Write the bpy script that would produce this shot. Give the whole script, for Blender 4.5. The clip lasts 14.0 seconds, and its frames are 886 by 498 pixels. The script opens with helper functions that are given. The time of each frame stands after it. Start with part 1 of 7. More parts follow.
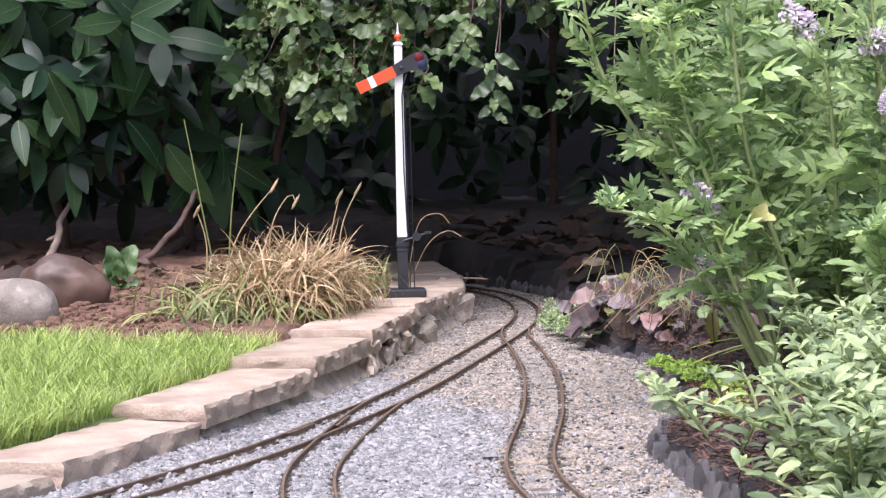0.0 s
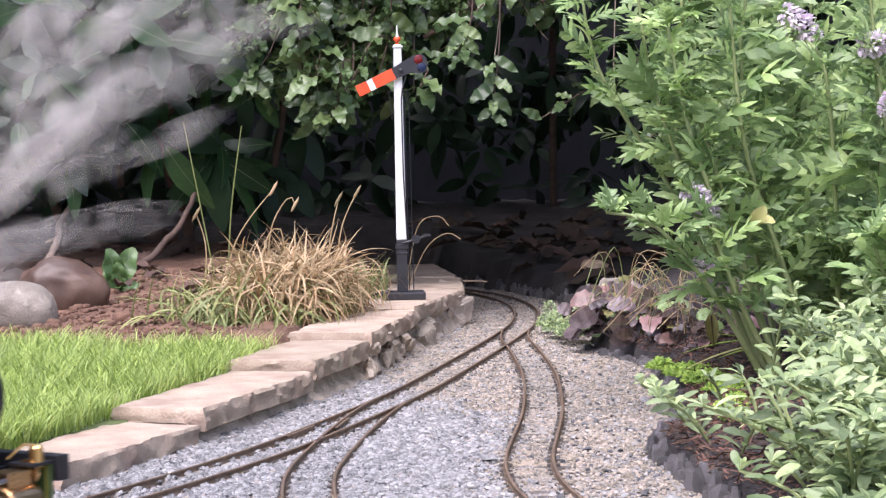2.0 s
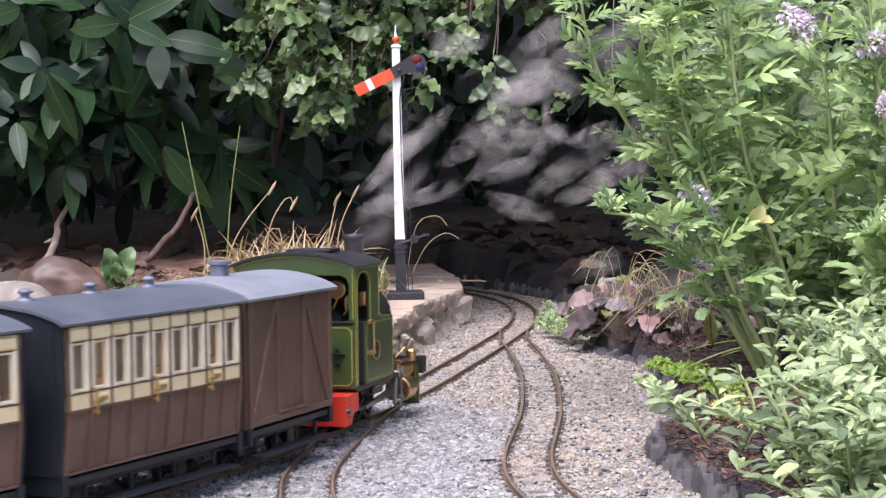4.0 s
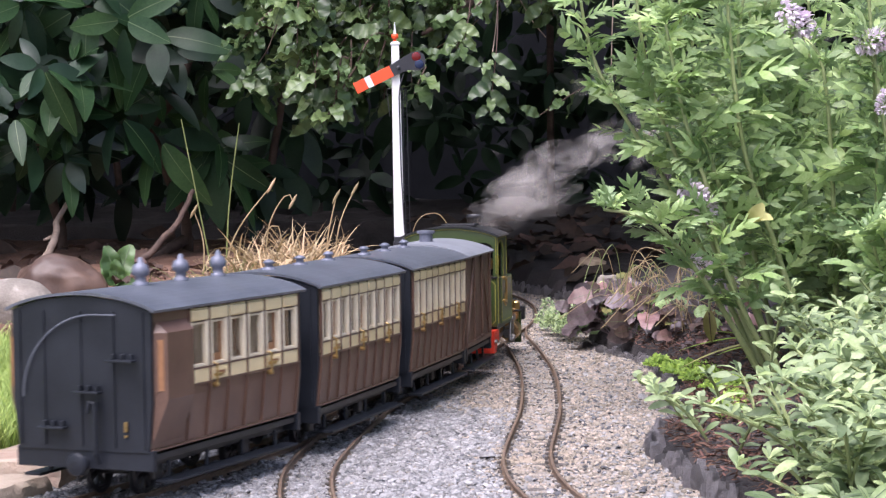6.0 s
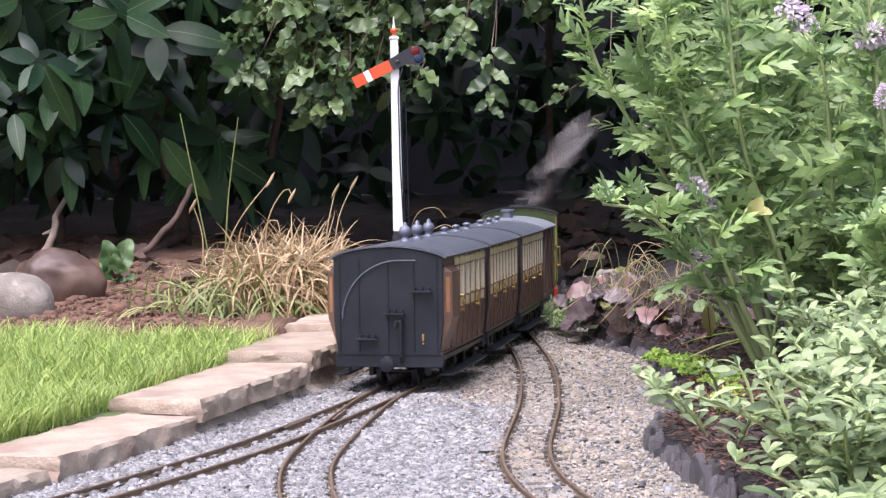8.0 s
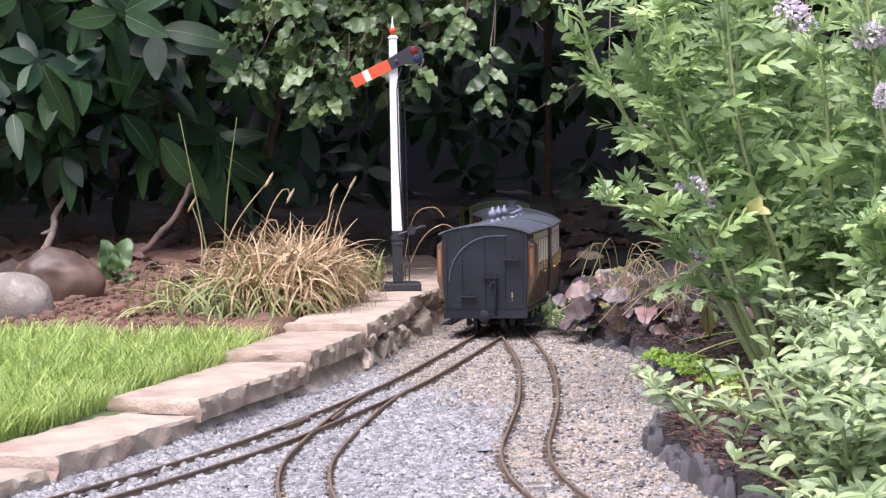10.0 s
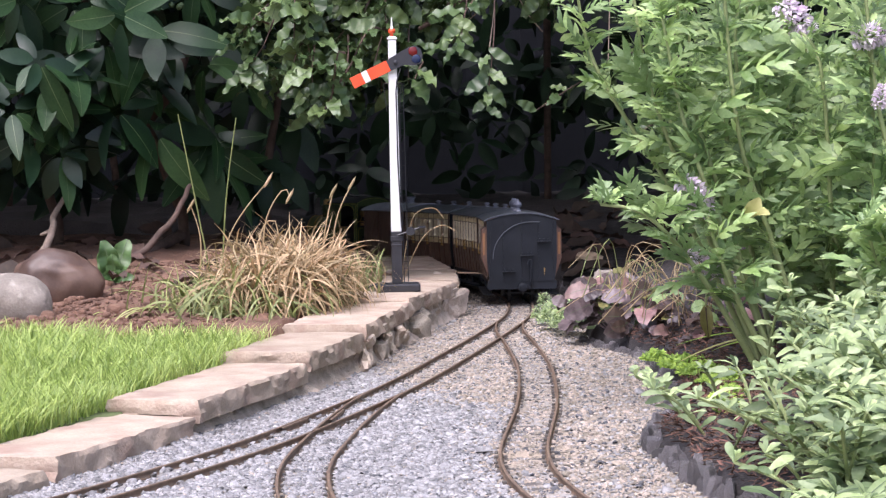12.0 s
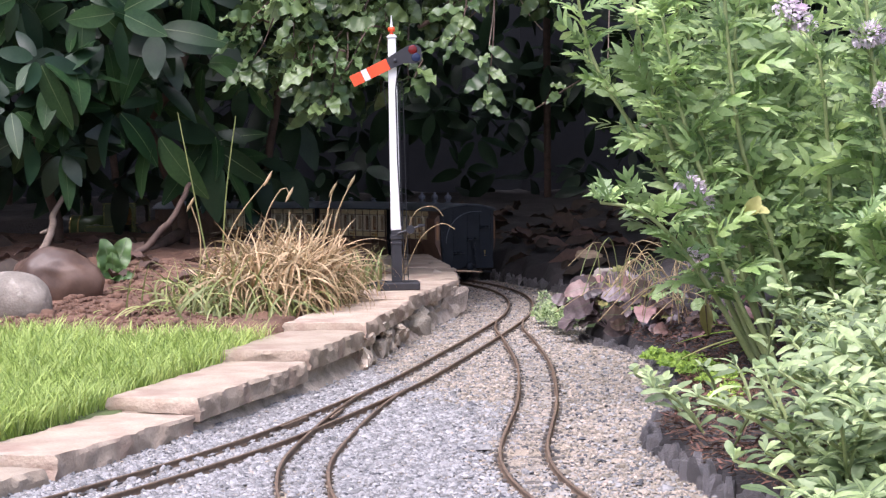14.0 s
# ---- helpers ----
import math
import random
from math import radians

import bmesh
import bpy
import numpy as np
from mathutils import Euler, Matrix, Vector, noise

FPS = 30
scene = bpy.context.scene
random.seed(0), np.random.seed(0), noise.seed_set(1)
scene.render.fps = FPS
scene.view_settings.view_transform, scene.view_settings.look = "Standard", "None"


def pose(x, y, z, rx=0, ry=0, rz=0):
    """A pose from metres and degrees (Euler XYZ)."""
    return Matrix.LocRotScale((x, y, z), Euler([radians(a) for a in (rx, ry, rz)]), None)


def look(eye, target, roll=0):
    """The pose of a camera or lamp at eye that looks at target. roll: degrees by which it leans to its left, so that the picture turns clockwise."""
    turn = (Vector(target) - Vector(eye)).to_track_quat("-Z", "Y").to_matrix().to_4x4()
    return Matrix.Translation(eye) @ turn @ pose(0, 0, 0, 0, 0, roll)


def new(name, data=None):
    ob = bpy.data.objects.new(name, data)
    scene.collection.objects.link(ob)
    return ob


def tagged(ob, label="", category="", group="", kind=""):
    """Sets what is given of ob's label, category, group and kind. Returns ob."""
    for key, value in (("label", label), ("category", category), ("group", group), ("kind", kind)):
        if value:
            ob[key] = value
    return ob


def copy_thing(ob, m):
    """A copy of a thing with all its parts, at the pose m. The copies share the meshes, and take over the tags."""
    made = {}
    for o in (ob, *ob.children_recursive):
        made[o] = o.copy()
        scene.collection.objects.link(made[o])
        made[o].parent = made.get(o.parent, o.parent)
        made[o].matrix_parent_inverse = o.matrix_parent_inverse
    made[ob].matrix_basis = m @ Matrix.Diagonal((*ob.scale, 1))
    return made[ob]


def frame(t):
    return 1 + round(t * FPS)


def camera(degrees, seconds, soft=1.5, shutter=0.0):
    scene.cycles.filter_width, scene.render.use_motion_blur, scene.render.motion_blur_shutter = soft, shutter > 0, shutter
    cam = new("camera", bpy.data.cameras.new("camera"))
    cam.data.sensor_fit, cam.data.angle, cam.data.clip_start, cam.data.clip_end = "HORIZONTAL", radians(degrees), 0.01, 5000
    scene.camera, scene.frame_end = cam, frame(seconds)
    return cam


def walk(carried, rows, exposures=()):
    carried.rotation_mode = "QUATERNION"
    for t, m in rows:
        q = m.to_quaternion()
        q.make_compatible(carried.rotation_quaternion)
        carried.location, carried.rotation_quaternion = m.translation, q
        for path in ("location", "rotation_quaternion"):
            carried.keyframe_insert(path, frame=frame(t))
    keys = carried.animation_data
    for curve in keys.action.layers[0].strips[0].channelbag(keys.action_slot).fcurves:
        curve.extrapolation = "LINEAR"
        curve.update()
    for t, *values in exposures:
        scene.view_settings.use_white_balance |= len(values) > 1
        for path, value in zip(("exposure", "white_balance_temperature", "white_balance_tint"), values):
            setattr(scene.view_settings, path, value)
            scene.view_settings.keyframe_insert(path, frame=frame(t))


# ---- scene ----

# ---- camera: hand-held, standing still, only its aim drifts ----
EYE = Vector((0.0, 0.0, 0.195))
LENS = 3400.0
cam = camera(2 * math.degrees(math.atan(784 / LENS)), 14.0, soft=1.3, shutter=0.4)


def aim(right, down):
    """The camera's pose with its aim moved by so many thousandths of the lens length."""
    yaw, pitch = right / LENS, (144.6 + down) / LENS
    return look(EYE, EYE + Vector((yaw, 1.0, -pitch)), -0.83)


DRIFT = [(0, 0.0, 0.0), (0.5, 0.0, 1.3), (1, 0.0, 2.8), (1.5, 0.0, 3.8), (2, -1.2, 4.6), (2.5, -1.5, 4.3), (3, -2.8, 4.3),
         (5.5, -4.5, 2.0), (6, -5.0, -0.5), (6.5, -4.6, -3.8), (7, -5.5, -5.3), (7.5, -6.3, -9.1), (8, -6.6, -10.6),
         (10.5, -9.0, -11.3), (11, -9.0, -11.3), (11.5, -9.5, -9.8), (12, -10.4, -9.8), (12.5, -10.4, -10.8),
         (13, -11.5, -11.3), (13.5, -12.2, -13.5), (14, -10.8, -12.8)]
walk(cam, [(t, aim(-dx, -dy)) for t, dx, dy in DRIFT], [(0, 1.70, 6000, 22), (14, 1.70, 6000, 22)])

# ---- light: bright overcast sky ----
scene.cycles.transparent_max_bounces = 48
world = bpy.data.worlds.new("sky")
scene.world = world
world.use_nodes = True
wn = world.node_tree.nodes
sky = wn.new("ShaderNodeTexSky")
sky.sky_type, sky.sun_disc = "NISHITA", False
sky.sun_elevation, sky.sun_rotation = radians(58), radians(200)
sky.air_density, sky.dust_density, sky.ozone_density = 1.0, 4.0, 1.0
wn["Background"].inputs["Strength"].default_value = 0.085
world.node_tree.links.new(sky.outputs[0], wn["Background"].inputs["Color"])
sun = new("sun", bpy.data.lights.new("sun", "SUN"))
sun.data.energy, sun.data.angle, sun.data.color = 1.5, radians(50), (1.0, 0.98, 0.96)
sun.matrix_world = look((-0.7, -0.9, 3.2), (0, 0, 0))


# ---- helpers for meshes ----
def part(name, bm, material, parent=None, label="", smooth=False):
    """Links a bmesh as one mesh object under a thing or under a part."""
    me = bpy.data.meshes.new(name)
    bm.to_mesh(me)
    bm.free()
    return mesh_part(name, me, material, parent, label, smooth)


def mesh_part(name, me, material, parent=None, label="", smooth=False):
    if material is not None and not me.materials:
        me.materials.append(material)
    if smooth:
        me.polygons.foreach_set("use_smooth", [True] * len(me.polygons))
        if smooth == "crisp":
            me.set_sharp_from_angle(angle=radians(32))
    ob = new(name, me)
    if parent is not None:
        ob.parent = parent
    if label:
        ob["label"] = label
    return ob


def empty(name, m=None):
    ob = new(name)
    ob.empty_display_size = 0.02
    if m is not None:
        ob.matrix_world = m
    return ob


def box(bm, cx, cy, cz, sx, sy, sz, bevel=0.0, m=None):
    """A box by its middle and its sizes, with bevelled edges."""
    mm = Matrix.Translation((cx, cy, cz)) @ Matrix.Diagonal((sx, sy, sz, 1))
    if m is not None:
        mm = m @ mm
    r = bmesh.ops.create_cube(bm, size=1.0, matrix=mm)
    if bevel > 0:
        edges = list({e for v in r["verts"] for e in v.link_edges})
        bmesh.ops.bevel(bm, geom=edges, offset=bevel, segments=2, profile=0.6, affect="EDGES", clamp_overlap=True)


def tube(bm, pts, radii, n=8, cap=True):
    """A tube along pts with a radius at each point."""
    pts = [Vector(p) for p in pts]
    if not isinstance(radii, (list, tuple)):
        radii = [radii] * len(pts)
    rings = []
    for i, p in enumerate(pts):
        d = (pts[min(i + 1, len(pts) - 1)] - pts[max(i - 1, 0)]).normalized()
        a = d.orthogonal().normalized() if i == 0 else (a - d * a.dot(d)).normalized()
        b = d.cross(a)
        rings.append([bm.verts.new(p + radii[i] * (math.cos(2 * math.pi * k / n) * a + math.sin(2 * math.pi * k / n) * b)) for k in range(n)])
    for r0, r1 in zip(rings, rings[1:]):
        for k in range(n):
            bm.faces.new((r0[k], r0[(k + 1) % n], r1[(k + 1) % n], r1[k]))
    if cap and n > 2:
        bm.faces.new(rings[0][::-1])
        bm.faces.new(rings[-1])


def lathe(bm, profile, n=20, m=None):
    """A solid of revolution about z from (radius, height) pairs."""
    rings = []
    for r, h in profile:
        ring = [Vector((r * math.cos(2 * math.pi * k / n), r * math.sin(2 * math.pi * k / n), h)) for k in range(n)]
        rings.append([bm.verts.new(m @ v if m is not None else v) for v in ring])
    for r0, r1 in zip(rings, rings[1:]):
        for k in range(n):
            bm.faces.new((r0[k], r0[(k + 1) % n], r1[(k + 1) % n], r1[k]))
    bm.faces.new(rings[0][::-1])
    bm.faces.new(rings[-1])


def prism(bm, outline, y0, y1):
    """A solid from an outline of (x, z) pairs, drawn along y."""
    a = [bm.verts.new((x, y0, z)) for x, z in outline]
    b = [bm.verts.new((x, y1, z)) for x, z in outline]
    n = len(outline)
    for k in range(n):
        bm.faces.new((a[k], a[(k + 1) % n], b[(k + 1) % n], b[k]))
    bm.faces.new(a[::-1])
    bm.faces.new(b)
    bmesh.ops.recalc_face_normals(bm, faces=bm.faces[:])


def side_prism(bm, outline, x0, x1):
    """A solid from an outline of (y, z) pairs, drawn along x."""
    a = [bm.verts.new((x0, y, z)) for y, z in outline]
    b = [bm.verts.new((x1, y, z)) for y, z in outline]
    n = len(outline)
    for k in range(n):
        bm.faces.new((a[k], a[(k + 1) % n], b[(k + 1) % n], b[k]))
    bm.faces.new(a[::-1])
    bm.faces.new(b)
    bmesh.ops.recalc_face_normals(bm, faces=bm.faces[:])


def from_arrays(name, verts, faces):
    """A mesh from an array of points and one of equal-sided faces."""
    verts, faces = np.asarray(verts, dtype=np.float32), np.asarray(faces, dtype=np.int32)
    me = bpy.data.meshes.new(name)
    k = faces.shape[1]
    me.vertices.add(len(verts))
    me.vertices.foreach_set("co", verts.ravel())
    me.loops.add(faces.size)
    me.loops.foreach_set("vertex_index", faces.ravel())
    me.polygons.add(len(faces))
    me.polygons.foreach_set("loop_start", np.arange(0, faces.size, k, dtype=np.int32))
    me.update(calc_edges=True)
    return me


def joined(name, templates, poses):
    """One mesh of many pieces: templates are (verts, faces) pairs of arrays, poses are (which template, 4 x 4 matrix)."""
    vs, fs, off = [], [], 0
    for which, m in poses:
        v, f = templates[which]
        a = np.array(m)
        vs.append(v @ a[:3, :3].T + a[:3, 3])
        fs.append(f + off)
        off += len(v)
    return from_arrays(name, np.concatenate(vs), np.concatenate(fs))


rng = random.Random(7)


def smoothed(points, step):
    """A smooth line through points, sampled at even steps of its length."""
    pts = [Vector(p) for p in points]
    out = []
    for i in range(len(pts) - 1):
        p0, p1, p2, p3 = pts[max(i - 1, 0)], pts[i], pts[i + 1], pts[min(i + 2, len(pts) - 1)]
        for k in range(40):
            u = k / 40
            out.append(0.5 * (2 * p1 + (p2 - p0) * u + (2 * p0 - 5 * p1 + 4 * p2 - p3) * u * u + (3 * p1 - p0 - 3 * p2 + p3) * u ** 3))
    out.append(pts[-1])
    dist = [0.0]
    for a, b in zip(out, out[1:]):
        dist.append(dist[-1] + (b - a).length)
    n = max(2, int(dist[-1] / step))
    res, j = [], 0
    for k in range(n + 1):
        d = dist[-1] * k / n
        while j < len(dist) - 2 and dist[j + 1] < d:
            j += 1
        f = (d - dist[j]) / max(1e-9, dist[j + 1] - dist[j])
        res.append(out[j].lerp(out[j + 1], min(1.0, f)))
    return res


# ---- materials ----
def material(name, low, high, rough=0.6, metal=0.0, scale=60.0, fine=400.0, bump=0.3, depth=0.001, vary=0.0, island=0.0, spec=0.5,
             coat=0.0, trans=0.0, stain=None, stain_at=0.6, stain_scale=25.0):
    """A procedural surface: two colours mixed by noise at two scales, bump, and a change of value from piece to piece."""
    ma = bpy.data.materials.new(name)
    ma.use_nodes = True
    nt = ma.node_tree
    n, ln = nt.nodes, nt.links.new
    bsdf = n["Principled BSDF"]
    tc = n.new("ShaderNodeTexCoord")
    coarse, grain = n.new("ShaderNodeTexNoise"), n.new("ShaderNodeTexNoise")
    for node, s, d in ((coarse, scale, 4), (grain, fine, 3)):
        node.inputs["Scale"].default_value, node.inputs["Detail"].default_value = s, d
        ln(tc.outputs["Object"], node.inputs["Vector"])
    both = n.new("ShaderNodeMath")
    both.operation = "MULTIPLY_ADD"
    ln(grain.outputs["Fac"], both.inputs[0])
    both.inputs[1].default_value = 0.45
    ln(coarse.outputs["Fac"], both.inputs[2])
    ramp = n.new("ShaderNodeMapRange")
    ramp.inputs["From Min"].default_value, ramp.inputs["From Max"].default_value = 0.45, 1.0
    ln(both.outputs[0], ramp.inputs["Value"])
    mix = n.new("ShaderNodeMix")
    mix.data_type = "RGBA"
    mix.inputs["A"].default_value, mix.inputs["B"].default_value = (*low, 1), (*high, 1)
    ln(ramp.outputs[0], mix.inputs["Factor"])
    colour = mix.outputs["Result"]
    if stain is not None:
        blot = n.new("ShaderNodeTexNoise")
        blot.inputs["Scale"].default_value, blot.inputs["Detail"].default_value = stain_scale, 6
        ln(tc.outputs["Object"], blot.inputs["Vector"])
        mr = n.new("ShaderNodeMapRange")
        mr.inputs["From Min"].default_value, mr.inputs["From Max"].default_value = stain_at - 0.06, stain_at + 0.1
        ln(blot.outputs["Fac"], mr.inputs["Value"])
        m2 = n.new("ShaderNodeMix")
        m2.data_type = "RGBA"
        ln(mr.outputs[0], m2.inputs["Factor"])
        ln(colour, m2.inputs["A"])
        m2.inputs["B"].default_value = (*stain, 1)
        colour = m2.outputs["Result"]
    for amount, node_type, socket in ((vary, "ShaderNodeObjectInfo", "Random"), (island, "ShaderNodeNewGeometry", "Random Per Island")):
        if amount > 0:
            info = n.new(node_type)
            mr = n.new("ShaderNodeMapRange")
            mr.inputs["To Min"].default_value, mr.inputs["To Max"].default_value = 1 - amount, 1 + amount
            ln(info.outputs[socket], mr.inputs["Value"])
            hue = n.new("ShaderNodeMapRange")
            hue.inputs["To Min"].default_value, hue.inputs["To Max"].default_value = 0.5 + 0.035 * amount, 0.5 - 0.035 * amount
            ln(info.outputs[socket], hue.inputs["Value"])
            hsv = n.new("ShaderNodeHueSaturation")
            ln(mr.outputs[0], hsv.inputs["Value"])
            ln(hue.outputs[0], hsv.inputs["Hue"])
            ln(colour, hsv.inputs["Color"])
            colour = hsv.outputs[0]
    ln(colour, bsdf.inputs["Base Color"])
    bsdf.inputs["Metallic"].default_value = metal
    bsdf.inputs["Specular IOR Level"].default_value = spec
    bsdf.inputs["Coat Weight"].default_value = coat
    rr = n.new("ShaderNodeMapRange")
    rr.inputs["To Min"].default_value, rr.inputs["To Max"].default_value = max(0.02, rough - 0.1), min(1.0, rough + 0.1)
    ln(grain.outputs["Fac"], rr.inputs["Value"])
    ln(rr.outputs[0], bsdf.inputs["Roughness"])
    if bump > 0:
        bp = n.new("ShaderNodeBump")
        bp.inputs["Strength"].default_value, bp.inputs["Distance"].default_value = bump, depth
        ln(both.outputs[0], bp.inputs["Height"])
        ln(bp.outputs[0], bsdf.inputs["Normal"])
    if trans > 0:
        tl, add = n.new("ShaderNodeBsdfTranslucent"), n.new("ShaderNodeMixShader")
        ln(colour, tl.inputs["Color"])
        add.inputs["Fac"].default_value = trans
        ln(bsdf.outputs[0], add.inputs[1])
        ln(tl.outputs[0], add.inputs[2])
        ln(add.outputs[0], n["Material Output"].inputs["Surface"])
    return ma


M_BALLAST = material("ballast_bed", (0.16, 0.15, 0.14), (0.34, 0.32, 0.29), 0.95, 0, 25, 500, 0.8, 0.002, stain=(0.33, 0.27, 0.2), stain_at=0.55, stain_scale=6)
M_CHIP = material("granite_chip", (0.125, 0.121, 0.118), (0.35, 0.342, 0.332), 0.9, 0, 200, 900, 0.4, 0.0005, island=0.42)
M_GRIT = material("tan_grit", (0.20, 0.165, 0.125), (0.40, 0.345, 0.28), 0.95, 0, 200, 900, 0.4, 0.0005, island=0.40)
M_RAIL = material("rusty_rail", (0.13, 0.088, 0.060), (0.25, 0.175, 0.12), 0.6, 0.3, 150, 900, 0.4, 0.0004)
M_SLEEPER = material("brown_sleeper", (0.05, 0.045, 0.04), (0.12, 0.105, 0.09), 0.85, 0, 150, 900, 0.4, 0.0004, vary=0.3)
M_SLAB = material("sandstone", (0.28, 0.215, 0.155), (0.47, 0.385, 0.295), 0.9, 0, 26, 420, 0.9, 0.0022, vary=0.16, stain=(0.27, 0.185, 0.14), stain_at=0.57, stain_scale=18)
M_RUBBLE = material("rubble_stone", (0.29, 0.24, 0.185), (0.53, 0.45, 0.36), 0.95, 0, 60, 400, 1.0, 0.004, vary=0.2, stain=(0.14, 0.13, 0.09), stain_at=0.66, stain_scale=30)
M_SOIL = material("dry_soil", (0.085, 0.046, 0.030), (0.215, 0.120, 0.078), 0.95, 0, 30, 300, 0.9, 0.004)
# Soil darkened and greyed for shade under the shrubs; the flower bed shares it.
M_SHADE_SOIL = material("shade_dark_soil", (0.016, 0.014, 0.014), (0.048, 0.040, 0.038), 0.95, 0, 30, 300, 0.9, 0.004)
M_TURF = material("turf", (0.05, 0.075, 0.02), (0.12, 0.15, 0.05), 0.95, 0, 30, 300, 0.9, 0.003)
M_GROUND = material("garden_ground", (0.05, 0.06, 0.02), (0.11, 0.12, 0.05), 0.95, 0, 3, 40, 0.8, 0.01)
M_SLATE = material("slate", (0.16, 0.148, 0.153), (0.37, 0.345, 0.35), 0.85, 0, 70, 300, 1.0, 0.004, vary=0.4, stain=(0.25, 0.21, 0.165), stain_at=0.6)

# ---- the track's lines ----
MAIN = smoothed([(-0.760, 0.200, 0), (-0.560, 0.520, 0), (-0.380, 0.820, 0), (-0.285, 0.990, 0), (-0.207, 1.143, 0), (-0.131, 1.330, 0), (-0.077, 1.513, 0), (-0.029, 1.702, 0), (0.017, 1.936, 0),
                 (0.060, 2.170, 0), (0.095, 2.385, 0), (0.111, 2.560, 0), (0.113, 2.720, 0), (0.098, 2.880, 0), (0.064, 3.030, 0), (0.005, 3.180, 0),
                 (-0.090, 3.330, 0), (-0.205, 3.440, 0), (-0.360, 3.510, 0), (-0.540, 3.560, 0), (-0.800, 3.590, 0), (-1.300, 3.600, 0), (-2.0, 3.6, 0)], 0.004)
SIDING = smoothed([(0.088, 2.340, 0), (0.083, 2.220, 0), (0.087, 2.090, 0), (0.090, 1.960, 0), (0.091, 1.830, 0), (0.087, 1.690, 0), (0.078, 1.530, 0),
                   (0.066, 1.400, 0), (0.058, 1.310, 0), (0.056, 1.230, 0), (0.062, 1.150, 0), (0.078, 1.060, 0), (0.110, 0.940, 0), (0.160, 0.80, 0)], 0.004)
BRANCH = smoothed([(-0.034, 1.680, 0), (-0.053, 1.590, 0), (-0.068, 1.480, 0), (-0.080, 1.360, 0), (-0.087, 1.260, 0), (-0.085, 1.180, 0), (-0.076, 1.100, 0),
                   (-0.055, 1.000, 0), (-0.010, 0.860, 0)], 0.004)


def offset(line, side):
    """The line moved sideways, to its right for side > 0."""
    out = []
    for i, p in enumerate(line):
        d = (line[min(i + 1, len(line) - 1)] - line[max(i - 1, 0)]).normalized()
        out.append(p + side * Vector((d.y, -d.x, 0)))
    return out


LENGTH = [0.0]
for _a, _b in zip(MAIN, MAIN[1:]):
    LENGTH.append(LENGTH[-1] + (_b - _a).length)


def on_main(s):
    """The place at s metres along the main line."""
    k = min(range(len(LENGTH)), key=lambda i: abs(LENGTH[i] - s)) if s < 0 or s > LENGTH[-1] else int(s / LENGTH[-1] * (len(LENGTH) - 1))
    k = max(0, min(len(MAIN) - 2, k))
    d = (MAIN[k + 1] - MAIN[k]) / (LENGTH[k + 1] - LENGTH[k])
    return MAIN[k] + d * (s - LENGTH[k])


# the arc length at which the train's rear end stands at 7.0 s
REAR_AT_7 = min(range(len(MAIN)), key=lambda i: abs(MAIN[i].y - 1.377))
REAR_AT_7 = LENGTH[REAR_AT_7]


def rear(t):
    """How far along the line the rear end of the train has come at t seconds."""
    at = (0.0, 1.5, 2.0, 2.5, 3.0, 5.5, 6.0, 6.5, 7.0, 7.5, 9.0, 11.0, 12.0, 14.0)
    gain = (-0.25, -0.105, -0.067, -0.040, -0.024, -0.021, -0.014, 0.001, 0.011, 0.0165, 0.013, 0.003, 0.0, -0.024)
    return REAR_AT_7 + 0.252 * (t - 7.0) + sum(float(np.interp(t + 0.05 * k, at, gain)) for k in range(-6, 7)) / 13


def ride(t, ahead, wheelbase):
    """The pose of a vehicle whose middle runs so far ahead of the train's rear end: local y points forward."""
    s = rear(t) + ahead
    a, b = on_main(s - wheelbase / 2), on_main(s + wheelbase / 2)
    d = (b - a).normalized()
    return Matrix.Translation((a + b) / 2) @ Matrix.Rotation(math.atan2(-d.x, d.y), 4, "Z")

# ---- ground ----
WALL_FRONT = [(-0.420, 0.70), (-0.300, 1.03), (-0.243, 1.20), (-0.178, 1.405), (-0.111, 1.645), (-0.070, 1.85), (-0.029, 2.15), (0.027, 2.48), (0.025, 2.76), (-0.012, 3.10)]
EDGING = [(0.240, 0.90), (0.190, 1.03), (0.160, 1.13), (0.147, 1.25), (0.143, 1.33), (0.155, 1.39), (0.177, 1.47), (0.193, 1.61), (0.206, 1.74), (0.204, 1.89), (0.184, 1.985), (0.156, 2.085)]
REAR_EDGING = [(0.205, 2.70), (0.190, 2.80), (0.155, 2.93), (0.110, 3.10), (0.050, 3.28), (-0.05, 3.42)]


def line_x(line, y):
    """Where a line of (x, y) pairs crosses y."""
    for (x0, y0), (x1, y1) in zip(line, line[1:]):
        if y0 <= y <= y1:
            return x0 + (x1 - x0) * (y - y0) / (y1 - y0)
    return line[0][0] if y < line[0][1] else line[-1][0]


def sheet(name, xs, ys, height, mat, label, wobble=0.0, size=20.0):
    """A piece of ground as a grid whose height comes from a function of x and y."""
    v, f = [], []
    for y in ys:
        for x in xs:
            v.append((x, y, height(x, y) + wobble * noise.noise((x * size, y * size, 0.3)) + 0.4 * wobble * noise.noise((x * size * 4, y * size * 4, 2.3))))
    w = len(xs)
    for j in range(len(ys) - 1):
        for i in range(w - 1):
            f.append((j * w + i, j * w + i + 1, (j + 1) * w + i + 1, (j + 1) * w + i))
    ob = mesh_part(name, from_arrays(name, v, f), mat, None, label, True)
    return tagged(ob, label, "ground", "", "structure")


def steps(a, b, n):
    return [a + (b - a) * k / n for k in range(n + 1)]


